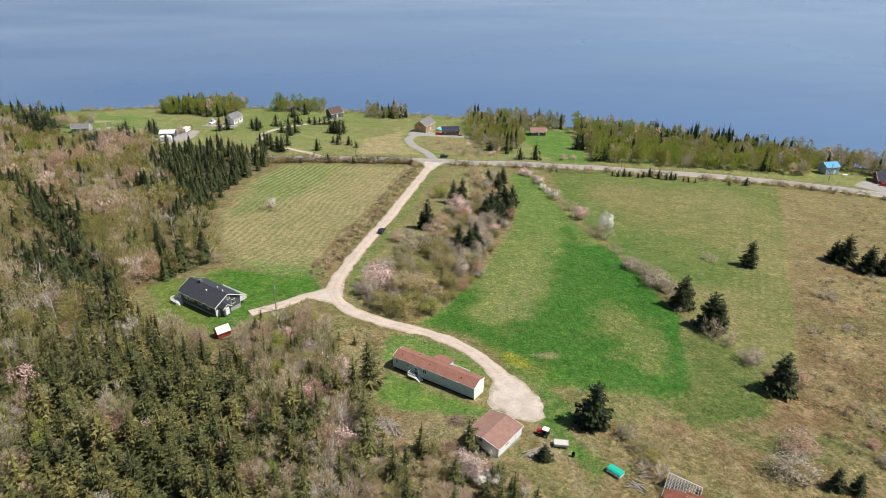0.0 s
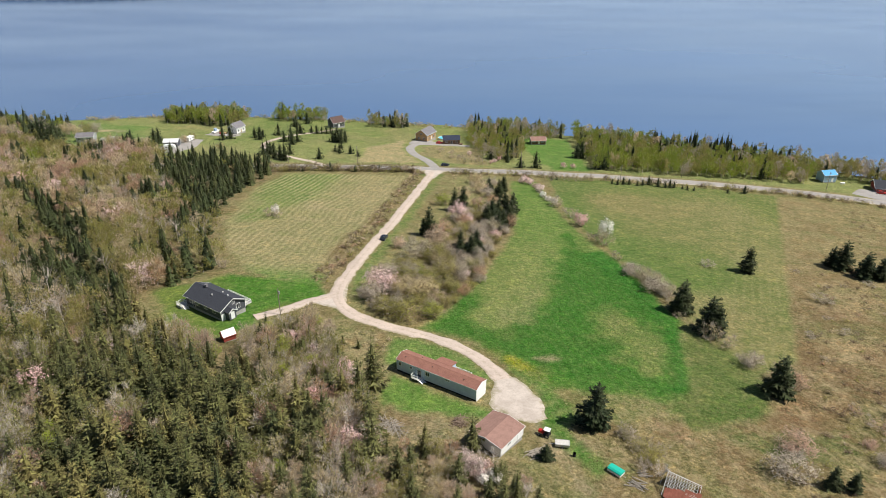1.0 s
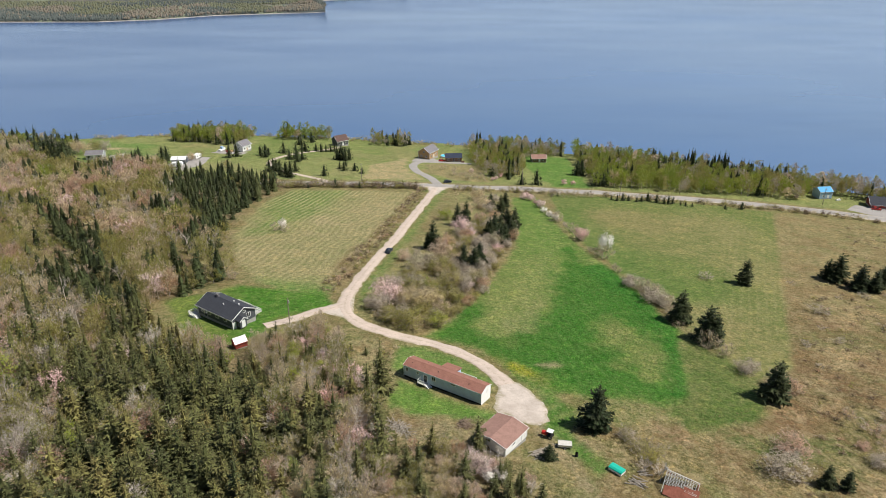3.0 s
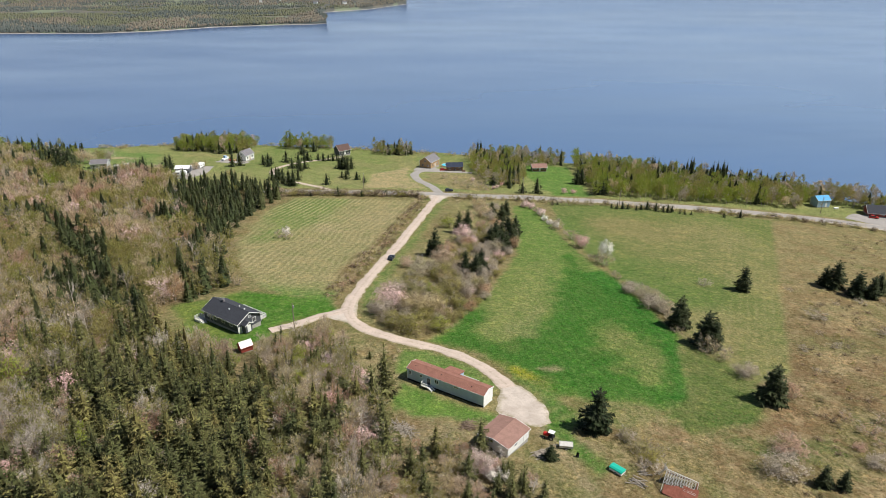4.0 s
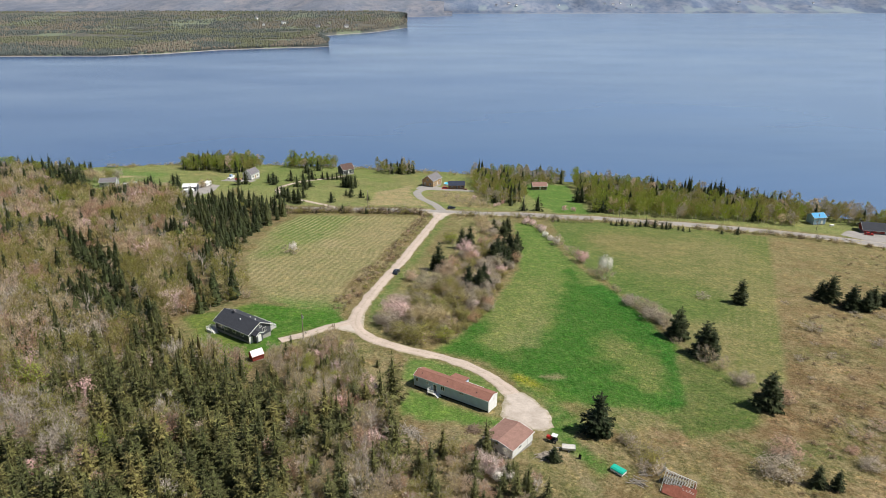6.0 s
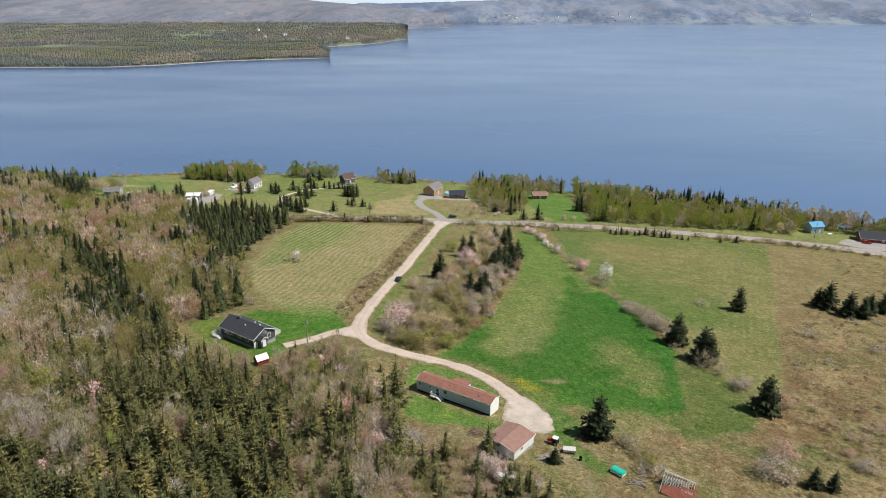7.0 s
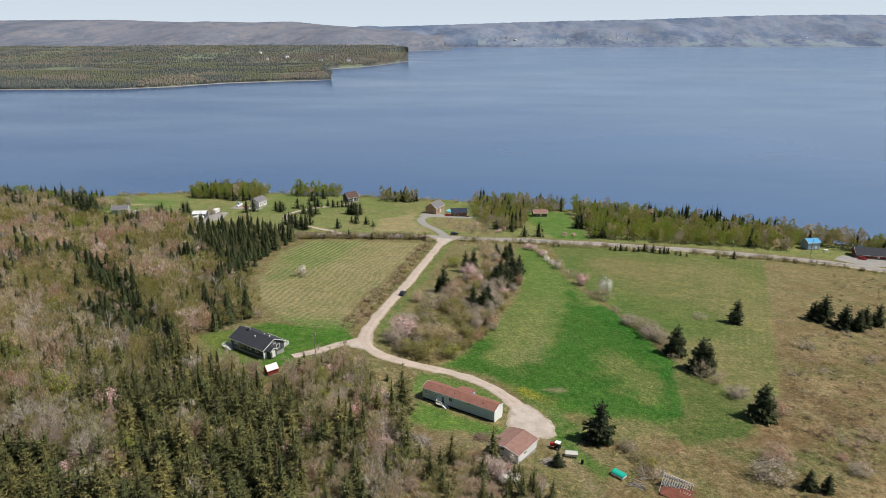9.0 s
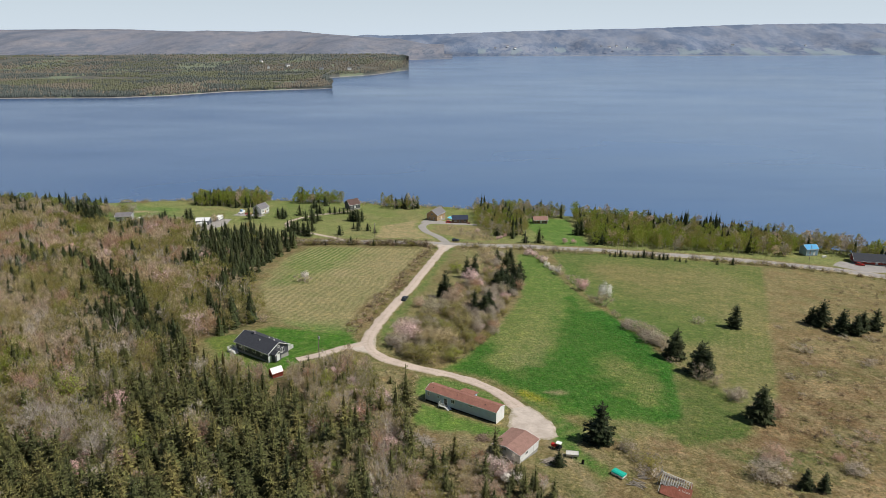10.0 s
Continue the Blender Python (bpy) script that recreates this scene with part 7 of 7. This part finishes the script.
# low brown scrub of the eastern rough
for px, py in zip(*scatter([(88, 128), (122, 195), (150, 218), (190, 290), (230, 280), (180, 130), (110, 60), (60, 60), (62, 95), (80, 108)], 4.8, 82)):
    if rng.random() < 0.72:
        SCRUB[pick({"tan": 0.5, "olive": 1.5, "red": 0.6, "brown": 6})].append((float(px), float(py), rng.uniform(0.5, 1.3), rng.uniform(0.4, 0.65), 2 if rng.random() < 0.75 else 0))
each("field", [(71, 87.5), (74.6, 86.6)], 0.42, 0.5, "small dark spruce in the rough pasture", 3, 1.15)
each("olive_shrub", [(35.3, 100.5), (36.7, 95.4), (36.3, 98), (38.5, 97), (42, 95)], 0.9, 1.2, "olive scrub by the farm track", 3, 0.8)
each("tan", [(36.8, 90.3), (39.4, 89)], 0.5, 0.6, "bare bush beside the ruined barn", (5,), 0.7)

# young trees about the mobile home and at the wood's edge
bushes("lime", [(-96.5, 108, 8), (-98, 103.5, 6.5), (-92.5, 105, 4.5)], "leafy yellow-green tree in the bare wood", 1.35, "hardwoods of the wood")
bushes("pink", [(-85, 106, 6), (-101, 118, 6)], "wild cherry in pink blossom in the bare wood", 1.3, "hardwoods of the wood")
each("grey", [(-77.8, 82.8), (-75, 86), (-80, 90)], 0.9, 1.1, "large bare tree with pale grey branches", (5,), 1.0)
each("spruce", [(-21.2, 131.8), (-17.9, 129), (-25.2, 133.8)], 0.28, 0.38, "young spruce in rough grass", (3, 5))
each("spruce", [(-46.5, 138), (-45.5, 139.8), (-41.5, 139.4), (-38.2, 143.2), (-36.4, 142), (-34.5, 141), (-31.4, 138), (-28.9, 135.4)], 0.36, 0.55, "spruce at the edge of the wood", (0, 1, 3, 5))
each("spruce", [(-15.9, 114.5), (-16.2, 102), (-14.7, 97), (-13.4, 90), (-17.5, 106)], 0.8, 1.0, "tall spruce at the edge of the wood", (0, 1, 2))
each("spruce", [(-6.4, 87), (-4, 91.6), (-2, 92.4), (-8.3, 85.8), (10.7, 87.4), (5.2, 94.6), (2.0, 84.5), (0.4, 88)], 0.42, 0.66, "bushy spruce in the thicket", (0, 3, 5))
bushes("pink", [(3.6, 89.6, 3.8), (5.8, 87.4, 4.4)], "pale pink blossoming bush behind the garage", 0.85)
each("white", [(8.2, 84.8), (6.6, 84.2)], 0.62, 0.72, "white blossoming bush behind the garage", (4,), 0.85)
each("pink", [(-29.2, 118), (-27.1, 120.6), (-20.9, 115.4), (-30.9, 124)], 0.65, 0.8, "wild cherry tree in pale pink blossom", (1, 2), 0.9)
each("red", [(-33, 131), (-35, 134), (-24, 104), (-20, 98)], 0.7, 0.9, "reddish budding tree at the wood's edge", (1, 2), 0.9)
for px, py in zip(*scatter(THICKET, 2.9, 84, (-14, 58, 22, 97))):
    if math.hypot(px - 10, py - 98) > 8:
        k = pick({"tan": 2.2, "olive": 4, "red": 1.4, "grey": 0.6, "spruce": 2.2})
        planter.plant((k, int(rng.choice((2, 4)))), float(px), float(py), rng.uniform(0.42, 0.78) * (1.05 if k == "spruce" else 1), tall=rng.uniform(0.75, 1.0), label="scrubby young tree of the thicket")
for px, py in zip(*scatter([(-26, 146), (-12, 138), (-14, 126), (-12, 119), (-14, 114), (-20, 112), (-26, 128)], 3.0, 85)):
    if rng.random() < 0.55:
        SCRUB[pick({"tan": 4, "olive": 2})].append((float(px), float(py), rng.uniform(0.5, 0.95), 0.7, 2))

# brown verge along the drive
for i in range(300):
    f = rng.uniform(0.0, 0.62)
    q = np.array(DRIVE)
    px, py = np.interp(f, np.linspace(0, 1, len(q)), q[:, 0]) - rng.uniform(3.2, 10.0), np.interp(f, np.linspace(0, 1, len(q)), q[:, 1])
    if py > 172:
        SCRUB[pick({"tan": 2, "red": 1, "olive": 2, "brown": 5})].append((float(px), float(py), rng.uniform(0.5, 1.15), 0.7, 2 if rng.random() < 0.7 else 0))

# roadside
each("lawn", [(86.1, 317), (88.7, 315.5), (99, 316), (102.2, 318), (106, 320), (109.8, 317), (113.3, 315.5), (118.1, 316.5), (121.8, 314.6), (127.3, 313.2), (144, 312), (153.3, 313.5), (-45, 314.4), (-33, 317.5), (-57.2, 313.4), (-70.6, 310.7), (55, 318), (58, 318.5), (-24, 318.5), (92, 317), (95, 317.5), (124, 313.5), (115.5, 315.5)], 0.22, 0.55, "small spruce on the roadside bank", 3, 1.05, "roadside spruces")
for i in range(330):
    px = rng.uniform(-88, 235)
    py = float(np.interp(px, *np.array(ROAD).T)) - rng.uniform(6.5, 11)
    if not -13 < px < 2:
        SCRUB[pick({"tan": 2, "olive": 3, "brown": 3})].append((float(px), py, rng.uniform(0.8, 1.7), 0.85, int(rng.choice((0, 2)))))
for i in range(170):
    px = rng.uniform(-90, -15)
    py = float(np.interp(px, *np.array(ROAD).T)) - rng.uniform(6.0, 9.5)
    SCRUB[pick({"olive": 3, "brown": 5, "tan": 1})].append((px, py, rng.uniform(0.9, 1.7), 1.0, int(rng.integers(3))))
each("olive_shrub", [(54.6, 316.6), (60.9, 317), (64, 317.4), (67.5, 318), (70.5, 319), (72.8, 320), (76, 320)], 1.0, 1.3, "thick olive hedge bush by the road", 2, 1.0, "roadside scrub")

# shelter of dark trees round the grey bungalow
each("lawn", [(-220, 343), (-213, 338), (-211.7, 342), (-207.5, 339), (-212, 349), (-225, 355), (-222, 352), (-217, 346), (-216, 355), (-227, 348)], 1.15, 1.45, "tall dark spruce beside the grey bungalow", 3, 1.1, "spruces round the bungalow")
each("lawn", [(-183, 327), (-178, 323), (-175, 325), (-172, 328), (-165.5, 301), (-178, 362), (-177, 356), (-175, 348), (-165, 364), (-163, 358), (-163.5, 366)], 0.8, 1.1, "dark spruce at the edge of the far lawn", 3, 1.1, "spruces round the bungalow")
bushes("tan", [(-166, 345.5, 7), (-167.6, 358, 6.5), (-159, 337, 7), (-170, 340, 6), (-171, 352, 6), (-216.7, 376.5, 8), (-224, 381, 8), (-150, 368, 5)], "bare tan tree at the edge of the far lawn", 0.95)
bushes("olive", [(-166, 318, 7), (-163, 330, 6), (-148.8, 377, 5), (-216.6, 386.6, 8), (-124.3, 353, 5)], "olive budding tree at the edge of the far lawn", 0.95)
bushes("grey", [(-178, 335, 6), (-189, 333, 6), (-212, 391, 7), (-231, 375, 8), (-238, 383, 8)], "bare grey tree at the edge of the far lawn", 0.95)

# lawns beyond the road
each("lawn", [(-116.2, 393), (-114.9, 400), (-129.1, 386), (-132, 381), (-95.8, 348.5), (-91.3, 339), (-89.8, 344.4), (-84.3, 333.5), (-85.4, 350.8), (-89.6, 377.5), (-88.7, 386.2), (-96.4, 384.5), (-104.5, 405), (-94.8, 448), (-100.9, 436), (-95.2, 417),
               (-68, 391), (-64.1, 390), (-60.5, 390.6), (-67.6, 340.3), (-112, 396), (-98, 352), (-93, 388), (-101, 441), (-90, 380), (-87, 336), (-99, 346), (-66, 388), (-62, 386), (-92, 412), (-112, 388)], 0.6, 0.9, "dark spruce planted on the lawn", 3, 1.1, "spruces on the lawns")
each("lawn", [(-82.3, 415), (-79.3, 416), (-76.3, 416.5), (-73.6, 417), (-62.4, 363), (-59.3, 358), (-53.1, 358), (-86, 417), (-60, 372), (-48, 352), (-70, 418), (-67, 418)], 0.45, 0.65, "small dark spruce planted on the lawn", 3, 1.0, "spruces on the lawns")
each("lawn", [(41.9, 342), (50.2, 344), (79.2, 375), (82.2, 375.5), (88.3, 387), (85.4, 349.4), (89, 350), (92.3, 354), (26.8, 362), (39.4, 399), (39, 415), (44, 408)], 0.75, 1.0, "dark spruce beside the road", 3, 1.15, "spruces beyond the road")
each("pink", [(25.8, 349), (31.9, 359), (66.4, 347), (71.7, 348.4), (94.4, 350.5), (197.7, 343.5), (15, 369), (28, 352)], 0.5, 0.75, "pale blossoming wild cherry beside the road", (2, 4), 0.85)
each("lime", [(26.1, 399), (30, 401), (23.2, 387)], 0.85, 1.05, "broad yellow-green tree beside the forecourt", (2, 4), 0.9)
each("tan_shrub", [(8, 352), (12, 350), (16, 353), (20, 356), (5, 358), (10, 360), (15, 362), (-2, 372)], 0.9, 1.3, "bare shrub beside the lane", 2)
each("olive_shrub", [(11, 346), (18, 348), (22, 347)], 0.9, 1.3, "olive shrub beside the lane", 2)

SHORE_WOODS = {
    "east": [(84, 346), (120, 343), (160, 341), (200, 338), (206, 350), (222, 350), (238, 338), (262, 326), (300, 300), (300, 318), (243, 360), (190, 395), (130, 422), (88, 440), (84, 400)],
    "middle": [(14, 412), (22, 362), (40, 352), (48, 380), (50, 418), (84, 428), (84, 442), (50, 459), (18, 462)],
    "point": [(-54, 446), (-26, 440), (-24, 462), (-54, 466)],
    "north": [(-120, 452), (-84, 456), (-84, 474), (-122, 474)],
    "west": [(-192, 432), (-146, 424), (-136, 434), (-140, 472), (-190, 470)],
    "wood_end": [(-330, 392), (-262, 392), (-228, 376), (-228, 398), (-300, 414), (-330, 405)],
}
sh_s, sh_h = [], {k: [] for k in ("tan", "olive", "lime", "red", "grey")}
for k, (name, poly) in enumerate(SHORE_WOODS.items()):
    for px, py in zip(*scatter(poly, 3.7, 90 + k)):
        px, py = float(px), float(py)
        back = float(np.interp(px, SHORE_X, SHORE_Y)) - py
        dark = {"east": 0.75 if (132 < px < 200 and back < 26) else 0.10, "wood_end": 0.6, "point": 0.3, "west": 0.22}.get(name, 0.12)
        if rng.random() < dark:
            sh_s.append((px, py, rng.uniform(0.85, 1.2), rng.uniform(1.0, 1.35), int(rng.integers(4))))
        else:
            mix = {"tan": 0.5, "olive": 2.0, "lime": 6.5, "grey": 0.3}
            if name == "east" and px > 128:
                mix = {"tan": 0.4, "olive": 3.5, "lime": 4.2, "grey": 1.0} if px < 205 else {"tan": 0.8, "olive": 4.5, "lime": 0.8, "grey": 2.5}
            elif name in ("point", "middle"):
                mix = {"tan": 0.5, "olive": 4.5, "lime": 2.2, "grey": 1.6}
            kind = pick(mix)
            sh_h[kind].append((px, py, rng.uniform(0.8, 1.25) * (0.82 if name in ("middle", "point") else 1.0), rng.uniform(0.85, 1.15), int(rng.integers(4))))
grove("shore_spruces", "dark spruces along the shore bank", "woods", FAR_SPRUCES, sh_s, [M_BARK, M_DARKSPRUCE])
for kind, rows in sh_h.items():
    grove("shore_hardwoods", "shore woods of " + WORDS[kind].replace("tree", "trees"), "woods", SHORE_TREES, rows, [M_GREYBARK, M_BUD[kind]])

for i in range(260):
    px = rng.uniform(-240, 20)
    py = float(np.interp(px, SHORE_X, SHORE_Y)) - rng.uniform(8, 16)
    SCRUB[pick({"tan": 3, "olive": 4})].append((float(px), py, rng.uniform(0.8, 1.5), 0.8, int(rng.choice((0, 1, 2)))))
for kind, rows in SCRUB.items():
    grove("scrub", {"tan": "low bare tan scrub in rough grass", "olive": "low olive scrub in rough grass", "red": "low reddish-brown scrub in rough grass", "brown": "low dark brown heath scrub in rough grass"}[kind], "scrub", LOW_SCRUB, rows, [M_TWIG, M_BUD[kind]])

# rough grass
TUFTS = []
g_t = np.random.default_rng(5)
for i in range(6):
    t = Tris()
    for b in range(9):
        a, l = g_t.uniform(0, math.tau), g_t.uniform(0.25, 0.6)
        d = np.array((math.cos(a), math.sin(a), 0)) * l * g_t.uniform(0.3, 0.8)
        s = np.array((-math.sin(a), math.cos(a), 0)) * 0.06
        o = g_t.normal(0, 0.12, 3) * np.array((1, 1, 0))
        t.tri(o - s, o + s, o + d + np.array((0, 0, l * 0.75)))
    TUFTS.append(t.arrays())
M_STRAW = leafy("straw_grass", [(0.29, 0.23, 0.125), (0.16, 0.16, 0.06), (0.33, 0.26, 0.15), (0.15, 0.105, 0.06)], 0.9, 0.3, 0.3)
M_LUSH = leafy("green_grass", [(0.05, 0.165, 0.024), (0.09, 0.19, 0.034), (0.17, 0.20, 0.06)], 0.9, 0.3, 0.3)


def grass(name, label, poly, gap, seed, mat, lo, hi, bounds=None, keep=1.0):
    rows = [(float(a), float(b), rng.uniform(lo, hi), 1.0, int(rng.integers(6))) for a, b in zip(*scatter(poly, gap, seed, bounds)) if rng.random() < keep]
    grove(name, label, "grass", TUFTS, rows, [M_BARK, mat])


grass("rough_grass", "tufts of dry straw grass in the rough pasture", [(26, 78), (24, 104), (40, 104), (48, 110), (70, 115), (78, 128), (89, 134), (119, 200), (130, 222), (170, 225), (150, 140), (120, 80), (60, 70)], 1.5, 101, M_STRAW, 0.5, 1.1)
grass("copse_grass", "tufts of dry grass under the copse", COPSE, 2.0, 102, M_STRAW, 0.5, 1.0)
grass("home_grass", "tufts of dry grass round the mobile home", [(-26, 146), (-12, 138), (-14, 126), (-12, 119), (-14, 113), (-12, 106), (8, 102.5), (5, 96), (14, 90), (28, 82), (16, 70), (-14, 70), (-16, 100), (-26, 128)], 1.0, 103, M_STRAW, 0.4, 0.9)
grass("lush_grass", "tufts of lush grass in the low meadow", LUSH_LOW, 1.25, 104, M_LUSH, 0.6, 1.15)


# ---- woods on the headlands ----
def tiny(seed, cone):
    """A far tree of a few triangles: a two-tiered cone or an uneven dome, with its foot closed to the ground."""
    g = np.random.default_rng(seed)
    tiers = ((0.3, 2.6), (3.6, 1.7)) if cone else ((0.6, 2.7), (4.4, 2.6))
    V, F, n = [], [], 5
    for z, r in tiers:
        for k in range(n):
            a = (k + g.uniform(-0.25, 0.25)) * math.tau / n
            q = r * g.uniform(0.8, 1.2)
            V.append((q * math.cos(a), q * math.sin(a), z + g.uniform(-0.5, 0.5)))
    V.append((g.uniform(-0.4, 0.4), g.uniform(-0.4, 0.4), 9.0 if cone else 7.2))
    for j in range(len(tiers) - 1):
        for k in range(n):
            a, b = j * n + k, j * n + (k + 1) % n
            F += [(a, b, b + n), (a, b + n, a + n)]
    for k in range(n):
        F.append(((len(tiers) - 1) * n + k, (len(tiers) - 1) * n + (k + 1) % n, len(V) - 1))
    return np.array(V), np.array(F), None


TINY = [tiny(1, True), tiny(2, True), tiny(3, False), tiny(4, False), tiny(5, False)]


def headland_trees(name, label, front, back, x0, x1, n, depth, base, seed, mix, scale):
    g = np.random.default_rng(seed)
    rows = {"s": [], "t": [], "o": []}
    for i in range(n):
        x = g.uniform(x0, x1)
        f, b = front(x), back(x)
        q = g.random() ** 1.5
        y = f + 6 + (min(b, f + depth) - f - 9) * q
        stand = float(lattice(x * 0.45, y, 85, seed + 7)) + 0.22 * q
        if y > f + 90 and float(lattice(x * 0.4, y, 90, seed + 9)) > 0.74:
            continue
        kind = "s" if g.random() < mix * 0.5 + 0.8 * (stand > 0.70) + 0.25 * (y < f + 30) else ("o" if float(lattice(x, y, 160, seed + 8)) > 0.55 else "t")
        rows[kind].append((x, y, base(x, (y - f) / (b - f)), g.uniform(0.55, 1.0) * scale, 0 if kind == "s" else 2))
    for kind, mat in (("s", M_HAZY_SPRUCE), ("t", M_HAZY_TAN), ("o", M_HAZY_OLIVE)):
        Vs, Fs, Ks, n0 = [], [], [], 0
        for x, y, z, s, k in rows[kind]:
            V, F, S = TINY[k + int(g.integers(2 if k == 0 else 3))]
            a = g.uniform(0, 6.28)
            c, d = math.cos(a) * s, math.sin(a) * s
            Vs.append(np.stack([V[:, 0] * c - V[:, 1] * d + x, V[:, 0] * d + V[:, 1] * c + y, V[:, 2] * s + z], 1))
            Fs.append(F + n0)
            Ks.append(np.full(len(V), g.random()))
            n0 += len(V)
        tagged(mesh_object(name, np.concatenate(Vs), np.concatenate(Fs), [mat], None, np.concatenate(Ks), None, True), label, "woods", kind="stuff")


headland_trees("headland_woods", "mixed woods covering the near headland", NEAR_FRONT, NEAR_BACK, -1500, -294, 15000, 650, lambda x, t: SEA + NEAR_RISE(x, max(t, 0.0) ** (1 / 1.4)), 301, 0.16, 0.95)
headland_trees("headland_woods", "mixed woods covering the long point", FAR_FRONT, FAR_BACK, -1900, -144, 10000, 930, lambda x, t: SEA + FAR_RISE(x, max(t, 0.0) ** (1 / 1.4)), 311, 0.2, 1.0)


# ---- small white houses far across the bay ----
def far_house(x, y, z, yaw, L, label):
    root = thing("far_house", label, "house", "houses across the bay", pose(x, y, z, 0, 0, yaw))
    part("wall", prism(B(), [(-4, -3), (4, -3), (4, 4), (0, 7.5), (-4, 4)], -L / 2, L / 2, pose(0, 0, 0, 0, 0, -90)), M_WHITE, root)
    for sg in (-1, 1):
        part("roof", prism(B(), [(0, 7.6), (sg * 4.6, 3.6), (sg * 4.6, 3.9), (0, 7.95)], -L / 2 - 0.5, L / 2 + 0.5, pose(0, 0, 0, 0, 0, -90)), M_ROOF_GREY, root)


for i, (fx, dy) in enumerate(((330, 40), (410, 70), (455, 30), (720, 34), (1010, 50), (1060, 36), (1110, 60), (1170, 30), (1850, 60), (2300, 40))):
    fy = 4330 - fx * 0.025 + 60 + dy
    t = ((fy - (4330 - fx * 0.025)) / (570 + fx * 0.025)) ** (1 / 1.4)
    far_house(fx, fy, SEA + 5 + RIDGE_B(fx) * t ** 1.1 + 6, 20 * (i % 4), 12 + 3 * (i % 3), "small white house on the far shore")
for i, (fx, q) in enumerate(((-420, 0.16), (-330, 0.12), (-560, 0.3), (-700, 0.5), (-610, 0.22))):
    fy = FAR_FRONT(fx) + (FAR_BACK(fx) - FAR_FRONT(fx)) * q
    far_house(fx, fy, SEA + FAR_RISE(fx, q ** (1 / 1.4)) + 5, 25 * i, 14, "white house in a clearing on the long point")
